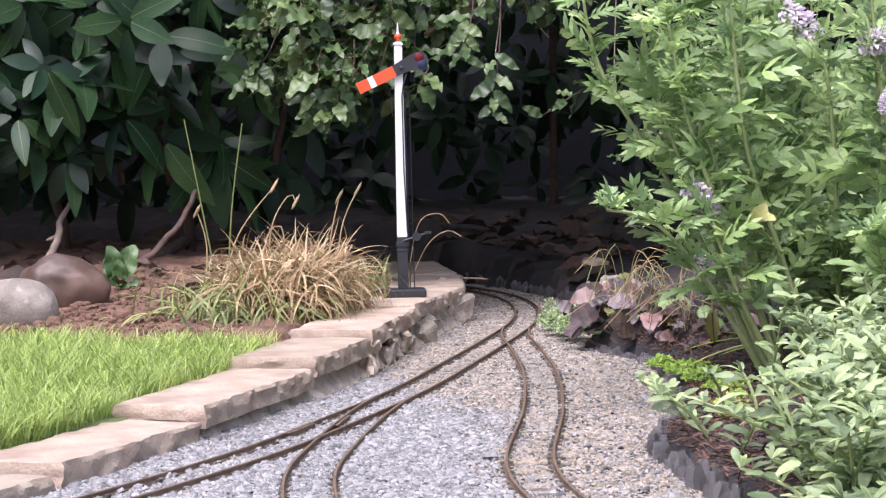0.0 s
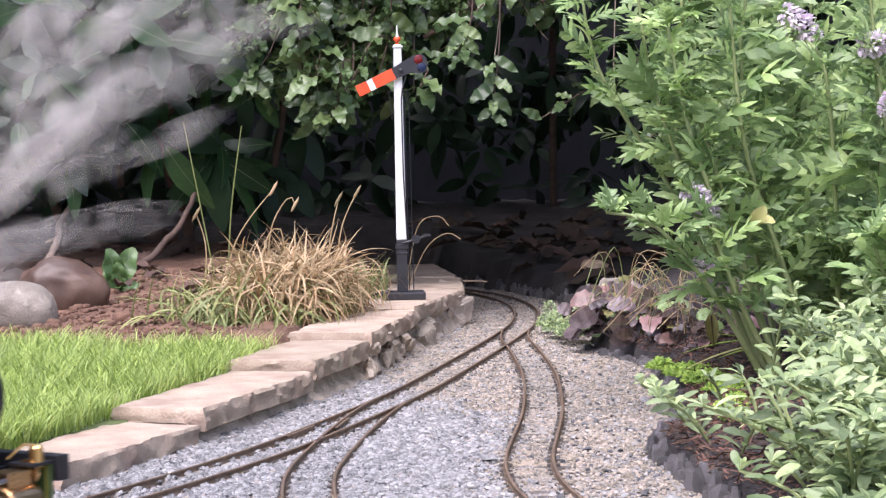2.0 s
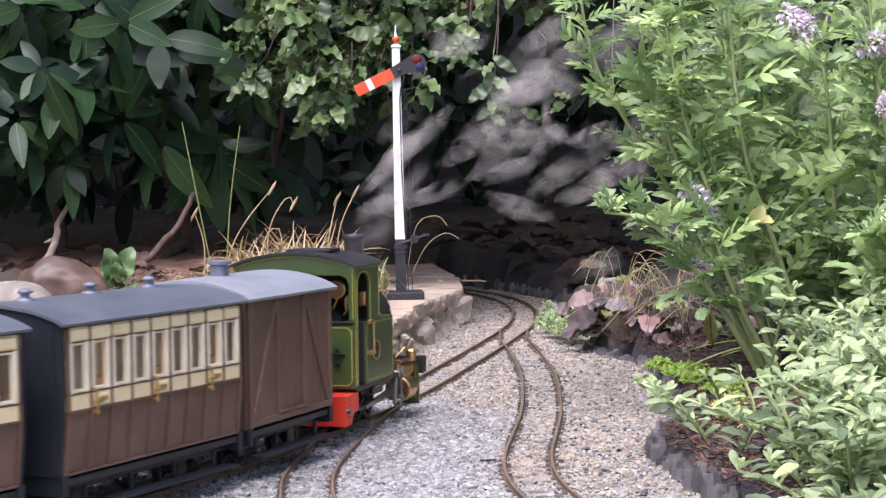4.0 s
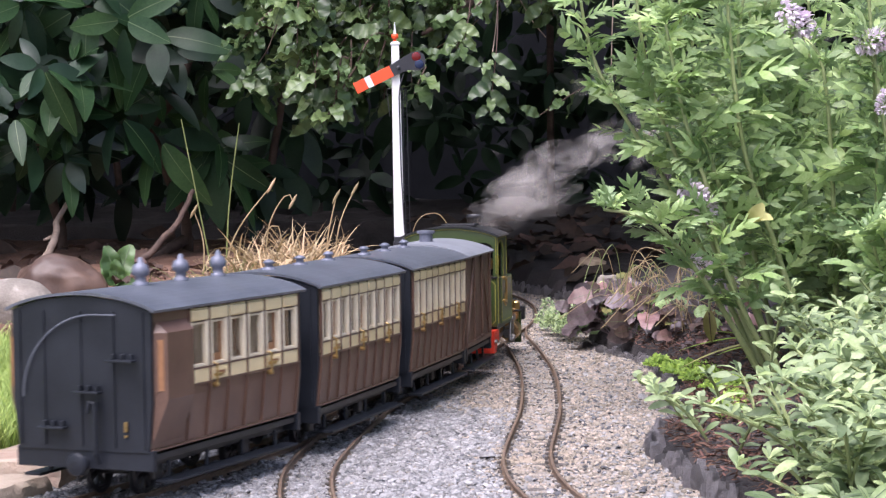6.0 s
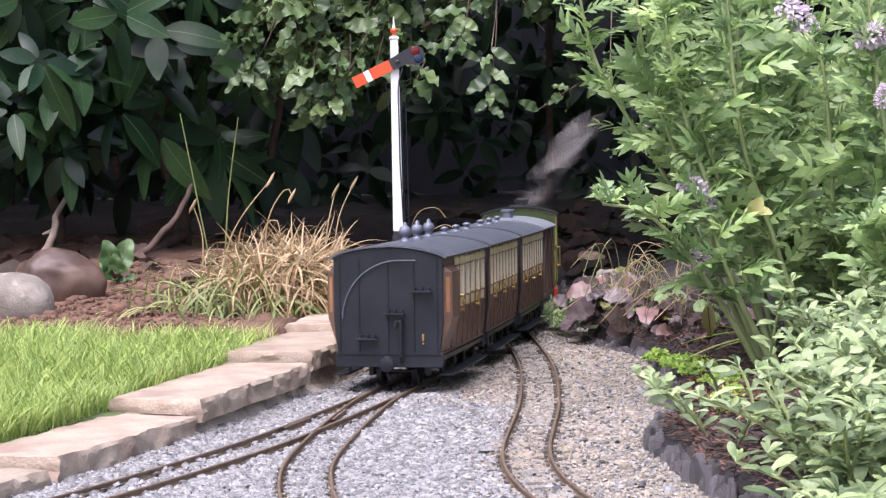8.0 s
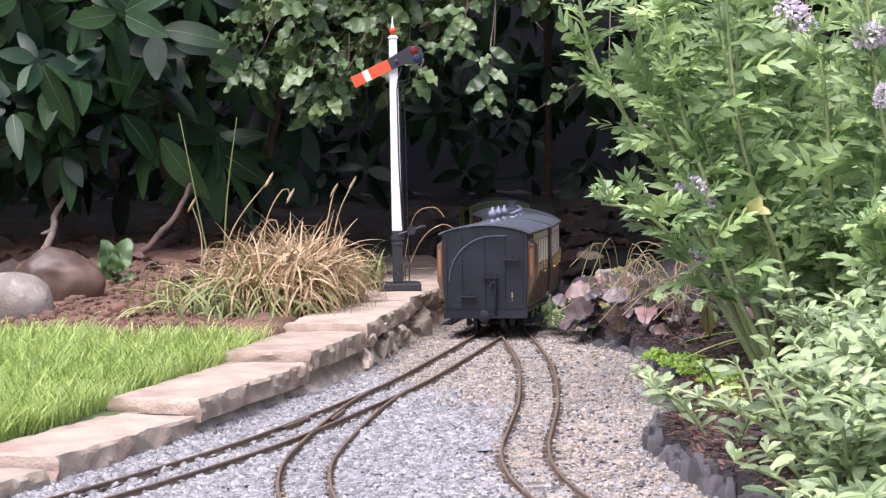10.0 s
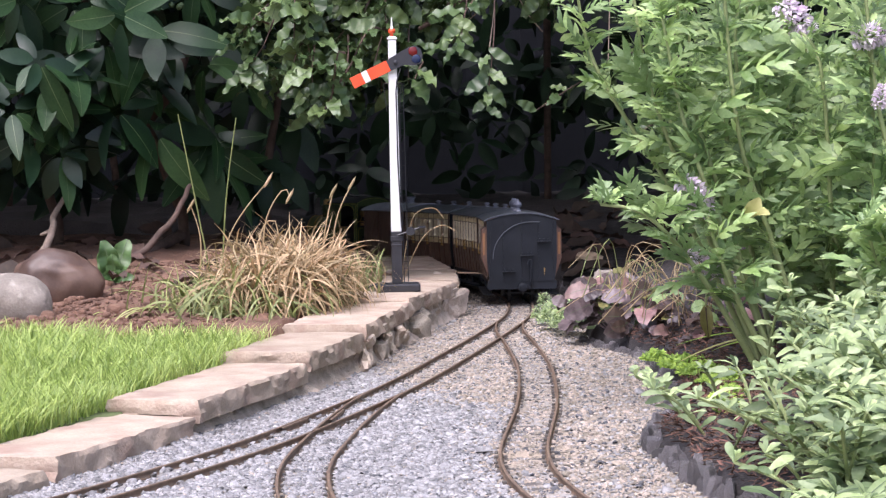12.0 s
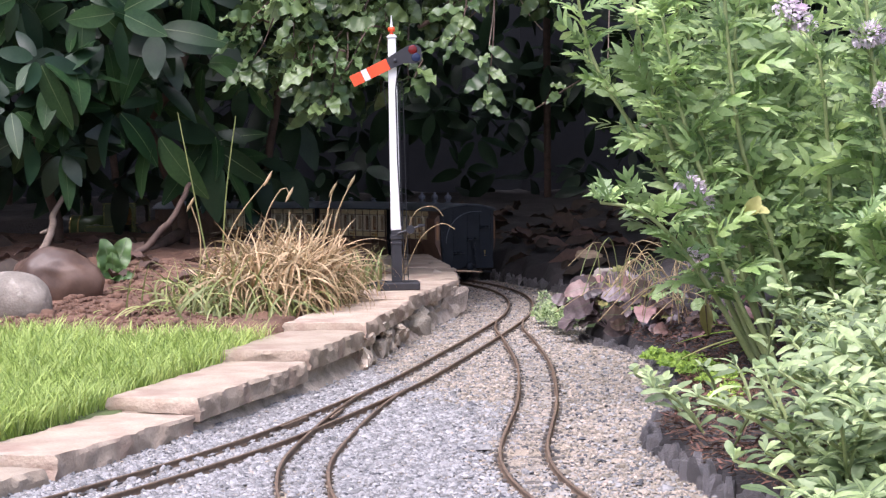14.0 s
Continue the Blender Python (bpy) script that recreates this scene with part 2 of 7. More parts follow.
far = [-400, -150, -50, -20, -8, -4, -2.5, -1.5, 0, 1.5, 2.5, 4, 8, 20, 50, 150, 400]
sheet("ground", far, far, lambda x, y: -0.045, M_GROUND, "garden ground that runs on past the railway to the horizon")
sheet("track_bed", steps(-0.75, 0.45, 150), steps(0.2, 3.9, 370), lambda x, y: -0.0048, M_BALLAST, "grey and tan gravel bed under the miniature tracks", 0.0022, 45)


def lawn_height(x, y):
    edge = line_x(WALL_FRONT, y) - 0.075
    z = 0.002 + 0.022 * max(0, min(1, (y - 1.1) / 0.7))
    return z if x < edge + 0.02 else -0.03


def lawn_back(x):
    return 1.80 - 0.20 * (x + 0.19) if x < -0.19 else 1.80


def soil_height(x, y):
    back = y - lawn_back(x)
    gap = line_x(WALL_FRONT, y) - 0.085 - x
    if gap < 0:
        return -0.05
    if back < -0.06:
        return -0.02
    return min(0.036 + 0.25 * gap, 0.018 + 0.012 * min(1, max(0, back + 0.06) / 0.06) + 0.05 * min(1.0, max(0.0, back) / 0.8))


sheet("lawn_ground", steps(-1.6, -0.05, 100), steps(0.4, 2.7, 120), lambda x, y: lawn_height(x, y) if y < lawn_back(x) else -0.04, M_TURF, "mown lawn soil under short green grass", 0.002, 30)
sheet("soil_bed", steps(-1.8, 0.05, 180), steps(1.68, 3.2, 150), soil_height, M_SOIL, "dry crumbly brown soil of the shrub bed", 0.008, 28)


def right_height(x, y):
    inside = x - line_x(EDGING, y)
    if y > 2.085:
        inside = x - (0.156 + 0.05 * min(1.0, (y - 2.085) / 0.6))
    return -0.03 if inside < 0.004 else -0.003 + 0.008 * min(1.0, inside / 0.02) + 0.05 * min(1.0, inside / 0.3) + 0.02 * max(0, min(1, (y - 1.5) / 0.5)) * min(1.0, inside / 0.06)


sheet("planted_bed", steps(0.12, 1.6, 150), steps(0.5, 2.8, 190), right_height, M_SHADE_SOIL, "dark brown bark-covered soil of the flower bed", 0.006, 35)
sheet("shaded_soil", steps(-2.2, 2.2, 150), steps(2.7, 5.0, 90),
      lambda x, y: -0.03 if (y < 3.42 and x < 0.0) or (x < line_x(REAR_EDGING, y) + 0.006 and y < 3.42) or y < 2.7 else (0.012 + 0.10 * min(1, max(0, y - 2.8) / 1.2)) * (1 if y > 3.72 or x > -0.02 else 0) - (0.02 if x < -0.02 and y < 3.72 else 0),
      M_SHADE_SOIL, "soil under the shrubs, coloured dark for their shade", 0.012, 16)


# ---- track ----
def rail_mesh(line):
    """A flat-bottom rail along a line; its top is at z = 0."""
    prof = [(-0.0024, -0.0052), (-0.0024, -0.0044), (-0.0006, -0.0038), (-0.0005, -0.0018), (-0.0010, -0.0013), (-0.0010, -0.0002), (-0.0008, 0.0),
            (0.0008, 0.0), (0.0010, -0.0002), (0.0010, -0.0013), (0.0005, -0.0018), (0.0006, -0.0038), (0.0024, -0.0044), (0.0024, -0.0052)]
    v, f, n = [], [], len(prof)
    for i, p in enumerate(line):
        d = (line[min(i + 1, len(line) - 1)] - line[max(i - 1, 0)]).normalized()
        r = Vector((d.y, -d.x, 0))
        v += [tuple(p + r * x + Vector((0, 0, z))) for x, z in prof]
        if i:
            for k in range(n):
                f.append(((i - 1) * n + k, (i - 1) * n + (k + 1) % n, i * n + (k + 1) % n, i * n + k))
    return from_arrays("rail", v, f)


def sleeper_mesh():
    bm = bmesh.new()
    box(bm, 0, 0, -0.0067, 0.056, 0.0075, 0.0034, 0.0008)
    for s in (-1, 1):
        for k in (-1, 1):
            box(bm, s * 0.016 + k * 0.0031, 0, -0.0040, 0.0026, 0.0046, 0.0024, 0.0004)
    me = bpy.data.meshes.new("sleeper")
    bm.to_mesh(me)
    bm.free()
    me.materials.append(M_SLEEPER)
    return me


SLEEPER = sleeper_mesh()


def track(line, label, gauge=0.032, pitch=0.021, cut_left=0, cut_right=0):
    """A track: two rails and its sleepers, half sunk in the gravel."""
    ob = tagged(empty("railway_track"), label, "track", "garden railway tracks")
    left, right = offset(line, -gauge / 2), offset(line, gauge / 2)
    mesh_part("rail", rail_mesh(left[cut_left:]), M_RAIL, ob)
    mesh_part("rail", rail_mesh(right[cut_right:]), M_RAIL, ob)
    gap = max(1, int(pitch / 0.004))
    for i in range(gap, len(line) - 1, gap):
        p, d = line[i], (line[i + 1] - line[i - 1]).normalized()
        s = mesh_part("sleeper", SLEEPER, None, ob)
        s.matrix_world = Matrix.Translation(p + Vector((0, 0, rng.uniform(-0.0006, 0.0003)))) @ Matrix.Rotation(math.atan2(-d.x, d.y) + rng.uniform(-0.02, 0.02), 4, "Z")
    return ob


track(MAIN, "rusty narrow-gauge main line of steel rails in gravel")
track(SIDING, "rusty winding siding of steel rails in tan gravel", cut_left=4, cut_right=4)
track(BRANCH, "rusty curved branch of steel rails leaving the main line", cut_left=10, cut_right=10)

# guard rails and point levers of the two turnouts
for line, k, side in ((BRANCH, 42, 0.0125), (MAIN, 345, -0.0125)):
    g = tagged(empty("check_rail"), "short rusty check rail beside the running rail", "rail")
    mesh_part("rail", rail_mesh(offset(line, side)[k:k + 16]), M_RAIL, g)


# ---- the low wall of sandstone slabs ----
def slab_mesh(length, width, thick, seed, cuts=16):
    """A rough-split slab: local y runs along its front edge at x = 0, x < 0 is towards the lawn, the top is at z = 0."""
    r = random.Random(seed)
    bm = bmesh.new()
    nx, ny, nz = 12, cuts, 5
    grid = {}

    def place(i, j, k):
        if (i, j, k) in grid:
            return grid[i, j, k]
        x, y, z = -width * i / nx, length * j / ny, -thick * k / nz
        rough = noise.noise((x * 40 + seed, y * 40, z * 60)) * 0.0022 + noise.noise((x * 75 + seed, y * 75, z * 160)) * 0.0020
        edge_x, edge_y = (i in (0, nx)), (j in (0, ny))
        if edge_x:
            x += rough * 1.4 - (0.0016 if k == 0 else 0.0) * (1 if i == 0 else -1)
        if edge_y:
            y += rough * 1.4 + (0.0014 if k == 0 else 0.0) * (1 if j == 0 else -1)
        z += noise.noise((x * 14 + seed, y * 14, 5.0)) * 0.0018 + (noise.noise((x * 70, y * 70, seed)) * 0.0007 if k == 0 else rough * 0.5)
        if k == 0 and (edge_x or edge_y):
            z -= 0.0003 + abs(rough) * 0.35
        grid[i, j, k] = bm.verts.new((x, y, z))
        return grid[i, j, k]

    for i in range(nx):
        for j in range(ny):
            bm.faces.new((place(i, j, 0), place(i, j + 1, 0), place(i + 1, j + 1, 0), place(i + 1, j, 0)))
            bm.faces.new((place(i, j, nz), place(i + 1, j, nz), place(i + 1, j + 1, nz), place(i, j + 1, nz)))
    for k in range(nz):
        for j in range(ny):
            bm.faces.new((place(0, j, k), place(0, j, k + 1), place(0, j + 1, k + 1), place(0, j + 1, k)))
            bm.faces.new((place(nx, j, k), place(nx, j + 1, k), place(nx, j + 1, k + 1), place(nx, j, k + 1)))
        for i in range(nx):
            bm.faces.new((place(i, 0, k), place(i + 1, 0, k), place(i + 1, 0, k + 1), place(i, 0, k + 1)))
            bm.faces.new((place(i, ny, k), place(i, ny, k + 1), place(i + 1, ny, k + 1), place(i + 1, ny, k)))
    bmesh.ops.recalc_face_normals(bm, faces=bm.faces[:])
    return bm


def rock(bm, m, seed, rough=0.25, sub=3):
    r = bmesh.ops.create_icosphere(bm, subdivisions=sub, radius=1.0)
    for v in r["verts"]:
        c = v.co.copy()
        s = 1 + rough * noise.noise(c * 1.3 + Vector((seed, 0, 0))) + rough * 0.5 * noise.noise(c * 3.1 + Vector((0, seed, 0))) + rough * 0.2 * noise.noise(c * 8 + Vector((0, 0, seed)))
        q = Vector([math.copysign(abs(a) ** 0.75, a) for a in c])
        v.co = m @ (q * s)


garden_wall = tagged(empty("garden_wall"), "low garden wall capped with buff sandstone slabs stepping up beside the railway", "wall", "", "structure")
SLABS = [((-0.385, 0.80), (-0.304, 1.02), 0.006, 0.085), ((-0.300, 1.025), (-0.245, 1.192), 0.006, 0.085), ((-0.242, 1.20), (-0.180, 1.400), 0.013, 0.072), ((-0.176, 1.405), (-0.112, 1.645), 0.0225, 0.075),
         ((-0.110, 1.650), (-0.070, 1.845), 0.033, 0.080), ((-0.068, 1.850), (-0.029, 2.145), 0.040, 0.084), ((-0.029, 2.150), (0.027, 2.475), 0.043, 0.105),
         ((0.027, 2.480), (0.025, 2.755), 0.043, 0.11), ((0.022, 2.760), (-0.012, 3.10), 0.043, 0.11)]
for n_slab, ((x0, y0), (x1, y1), top, width) in enumerate(SLABS):
    a = Vector((x0, y0, top))
    d = Vector((x1 - x0, y1 - y0, 0))
    ob = part("slab", slab_mesh(d.length - 0.002, width, min(0.017, top + 0.012), 3.7 * n_slab + 1, 60), M_SLAB, garden_wall, "", "crisp")
    ob.matrix_world = Matrix.Translation(a) @ Matrix.Rotation(math.atan2(-d.x, d.y), 4, "Z") @ pose(0, 0, 0, rng.uniform(-0.4, 0.4), rng.uniform(-1.2, 0.4), 0)
    if top > 0.036:
        n = max(2, int(d.length / 0.075))
        for k in range(n):
            u = (k + 0.5) / n
            p = a + d * u
            bm = bmesh.new()
            h = top + 0.006
            rock(bm, Matrix.Translation((0, 0, 0)) @ Matrix.Diagonal((0.018 + rng.uniform(0, 0.007), d.length / n * rng.uniform(0.50, 0.80), h * rng.uniform(0.38, 0.56), 1)), n_slab * 9 + k, 0.55, 4)
            st = part("rubble_stone", bm, M_RUBBLE, garden_wall, "", "crisp")
            st.matrix_world = Matrix.Translation((p.x - 0.020 + rng.uniform(-0.006, 0.004), p.y, top * 0.5 - 0.014)) @ Matrix.Rotation(math.atan2(-d.x, d.y) + rng.uniform(-0.2, 0.2), 4, "Z")

# the rough mortared core under the slabs
core = smoothed([(x - 0.012, y, 0) for x, y in WALL_FRONT[2:]], 0.006)
v, f, rows = [], [], 9
for i, p in enumerate(core):
    top = 0.009
    for (x0, y0), (x1, y1), z, width in SLABS:
        if y0 <= p.y <= y1 + 0.006:
            top = z - 0.010
    for k in range(rows):
        u = k / (rows - 1)
        bulge = 0.006 * noise.noise((p.x * 40, p.y * 40, u * 1.5)) + 0.003 * noise.noise((p.x * 120, p.y * 120, u * 5)) + 0.019 * (1 - u) ** 2.0
        v.append((p.x + bulge, p.y, -0.010 + (top + 0.010) * u))
    if i:
        for k in range(rows - 1):
            f.append(((i - 1) * rows + k, i * rows + k, i * rows + k + 1, (i - 1) * rows + k + 1))
mesh_part("mortar_core", from_arrays("mortar_core", v, f), M_RUBBLE, garden_wall, "dusty mortar and rubble under the slabs", True)

# ---- the train ----
P_BROWN = material("brown_paint", (0.095, 0.053, 0.036), (0.155, 0.090, 0.062), 0.38, 0, 40, 500, 0.15, 0.0003, vary=0.06)
P_CREAM = material("cream_paint", (0.68, 0.54, 0.29), (0.80, 0.67, 0.40), 0.35, 0, 60, 500, 0.1, 0.0003)
P_GREY = material("dark_grey_paint", (0.010, 0.012, 0.016), (0.021, 0.024, 0.031), 0.45, 0, 40, 500, 0.2, 0.0004, spec=0.32)
P_ROOF = material("grey_roof_canvas", (0.065, 0.072, 0.087), (0.125, 0.136, 0.158), 0.40, 0, 35, 600, 0.35, 0.0005, stain=(0.12, 0.12, 0.125), stain_at=0.66)
P_VANROOF = material("pale_grey_roof", (0.17, 0.18, 0.2), (0.27, 0.28, 0.31), 0.45, 0, 35, 600, 0.3, 0.0005)
P_VENT = material("grey_vent_metal", (0.10, 0.11, 0.14), (0.19, 0.20, 0.25), 0.5, 0.2, 80, 600, 0.2, 0.0003)
P_BLACK = material("black_paint", (0.009, 0.009, 0.011), (0.022, 0.022, 0.025), 0.4, 0, 60, 600, 0.15, 0.0003)
P_GREEN = material("olive_green_paint", (0.034, 0.060, 0.017), (0.060, 0.090, 0.027), 0.33, 0, 40, 500, 0.1, 0.0002, coat=0.2)
P_LINE = material("yellow_lining", (0.30, 0.28, 0.05), (0.40, 0.36, 0.08), 0.5, 0, 60, 500, 0)
P_RED = material("red_paint", (0.62, 0.035, 0.015), (0.75, 0.06, 0.025), 0.4, 0, 60, 500, 0.1, 0.0002)
P_BRASS = material("brass", (0.48, 0.31, 0.11), (0.70, 0.49, 0.22), 0.34, 1.0, 80, 600, 0.1, 0.0002)
P_COPPER = material("copper", (0.48, 0.29, 0.13), (0.70, 0.47, 0.25), 0.3, 1.0, 80, 600, 0.1, 0.0002)
P_STEEL = material("oily_steel", (0.20, 0.19, 0.18), (0.42, 0.40, 0.38), 0.35, 1.0, 80, 600, 0.1, 0.0002)
P_PALEWOOD = material("pale_interior_wood", (0.42, 0.25, 0.12), (0.76, 0.62, 0.44), 0.5, 0, 70, 500, 0.2, 0.0003)
P_FRAME = material("off_white_paint", (0.68, 0.58, 0.40), (0.80, 0.71, 0.53), 0.35, 0, 60, 500, 0.1, 0.0003)
P_WOOD = material("interior_wood", (0.22, 0.10, 0.04), (0.36, 0.18, 0.08), 0.5, 0, 60, 500, 0.2, 0.0003)


def glass_material():
    ma = bpy.data.materials.new("window_glass")
    ma.use_nodes = True
    nt = ma.node_tree
    gl, tr, mx = nt.nodes.new("ShaderNodeBsdfGlossy"), nt.nodes.new("ShaderNodeBsdfTransparent"), nt.nodes.new("ShaderNodeMixShader")
    gl.inputs["Roughness"].default_value = 0.06
    mx.inputs["Fac"].default_value = 0.13
    nt.links.new(tr.outputs[0], mx.inputs[1])
    nt.links.new(gl.outputs[0], mx.inputs[2])
    nt.links.new(mx.outputs[0], nt.nodes["Material Output"].inputs["Surface"])
    return ma


P_GLASS = glass_material()
RIDERS, WHEELS = [], []   # (thing, ahead of the rear end, wheelbase), (wheelset, its place in the vehicle, radius)


def wheelset(parent, y, radius, spokes=8, gauge=0.0325, mat=P_BLACK):
    """An axle with two spoked wheels; it turns about its local x."""
    turn = Matrix.Rotation(radians(90), 4, "Y")
    wheels = []
    for s in (-1, 1):
        bm = bmesh.new()
        at = Matrix.Translation((s * gauge / 2, 0, 0)) @ turn
        for r0, w in ((radius, 0.0035), (radius * 1.13, 0.0010)):
            mm = at @ Matrix.Translation((0, 0, -s * 0.002 if w < 0.002 else 0))
            outer = [[bm.verts.new(mm @ Vector((q * math.cos(2 * math.pi * k / 24), q * math.sin(2 * math.pi * k / 24), h))) for k in range(24)]
                     for q, h in ((r0 * 0.8, -w / 2), (r0, -w / 2), (r0, w / 2), (r0 * 0.8, w / 2))]
            for a, b in zip(outer, outer[1:] + outer[:1]):
                for k in range(24):
                    bm.faces.new((a[k], a[(k + 1) % 24], b[(k + 1) % 24], b[k]))
        for k in range(spokes):
            box(bm, 0, 0, radius * 0.45, 0.0020, 0.0022, radius * 0.9, 0, Matrix.Translation((s * gauge / 2, 0, 0)) @ Matrix.Rotation(2 * math.pi * k / spokes, 4, "X"))
        lathe(bm, [(radius * 0.22, -0.0025), (radius * 0.22, 0.0025)], 12, at)
        wheels.append(bm)
    bm = bmesh.new()
    tube(bm, [(-gauge / 2 - 0.006, 0, 0), (gauge / 2 + 0.006, 0, 0)], 0.0018, 8)
    ob = part("wheelset", bm, mat, parent)
    for wheel in wheels:
        part("wheel", wheel, mat, ob)
    ob.location = (0, y, radius)
    WHEELS.append((ob, y, radius))
    return ob


def arc_roof(width, eave, crown, thick, n=18):
    """The outline of a curved roof as (x, z) pairs."""
    top = [(width / 2 * (1 - 2 * k / n), eave + (crown - eave) * (1 - (1 - 2 * k / n) ** 2) ** 0.85) for k in range(n + 1)]
    return top + [(x * 0.985, z - thick) for x, z in reversed(top)]


def underframe(ob, length, steps_at=0.0):
    """Solebars, headstocks, footboards, axle guards, springs and couplings of a four-wheeled vehicle."""
    for s in (-1, 1):
        bm = bmesh.new()
        box(bm, s * 0.033, 0, 0.0245, 0.006, length - 0.004, 0.009, 0.0006)
        box(bm, s * 0.042, 0, 0.0275, 0.007, length - 0.004, 0.004, 0.0006)
        part("solebar", bm, P_BLACK, ob)
    bm = bmesh.new()
    box(bm, 0, 0, 0.0287, 0.078, length - 0.006, 0.003, 0.0004)
    part("underfloor", bm, P_BLACK, ob)
    for s in (-1, 1):
        bm = bmesh.new()
        box(bm, s * 0.046, 0, 0.0125, 0.012, length * 0.86, 0.0018, 0.0005)
        for k in (-0.36, -0.12, 0.12, 0.36):
            box(bm, s * 0.0415, k * length, 0.0175, 0.0018, 0.003, 0.011, 0.0003)
        part("footboard", bm, P_GREY, ob)
    for e in (-1, 1):
        bm = bmesh.new()
        box(bm, 0, e * (length / 2 - 0.002), 0.026, 0.0940, 0.005, 0.012, 0.0006)
        part("headstock", bm, P_GREY, ob)
        bm = bmesh.new()
        at = Matrix.Translation((0, e * length / 2, 0.0235)) @ Matrix.Rotation(-e * radians(90), 4, "X")
        lathe(bm, [(0.0035, 0), (0.0035, 0.006), (0.0062, 0.0075), (0.0070, 0.009), (0.0060, 0.0105), (0.0025, 0.0112)], 20, at)
        part("buffer", bm, P_GREY, ob)
        bm = bmesh.new()
        tube(bm, [(0, e * (length / 2 + 0.0), 0.0155), (0, e * (length / 2 + 0.006), 0.0135), (0, e * (length / 2 + 0.0075), 0.0165)], 0.0012, 6)
        part("coupling_hook", bm, P_BLACK, ob)
    for s in (-1, 1):
        for e in (-1, 1):
            bm = bmesh.new()
            y = e * length * 0.29
            box(bm, s * 0.0245, y, 0.0145, 0.005, 0.010, 0.011, 0.0012)
            for k in range(4):
                box(bm, s * 0.0245, y, 0.0205 + k * 0.0011, 0.0035, 0.026 - k * 0.005, 0.001, 0.0002)
            part("axle_box", bm, P_BLACK, ob)
    for e in (-1, 1):
        wheelset(ob, e * length * 0.29, 0.0125)


def roof_vent(ob, y, tall, x=0.0, base=0.1245):
    bm = bmesh.new()
    m = Matrix.Translation((x, y, base)) @ Matrix.Diagonal((0.95, 0.95, 1.1, 1))
    if tall:
        lathe(bm, [(0.0052, -0.002), (0.0052, 0.0015), (0.0036, 0.002), (0.0036, 0.005), (0.0056, 0.006), (0.0060, 0.0085), (0.0046, 0.0115), (0.0022, 0.0125), (0.0020, 0.0145), (0.0006, 0.0158)], 16, m)
    else:
        lathe(bm, [(0.0058, -0.002), (0.0058, 0.001), (0.0030, 0.0016), (0.0030, 0.0035), (0.0052, 0.0042), (0.0030, 0.0058), (0.0010, 0.0064)], 16, m)
    part("roof_lamp" if tall else "roof_vent", bm, P_VENT, ob, smooth=True)


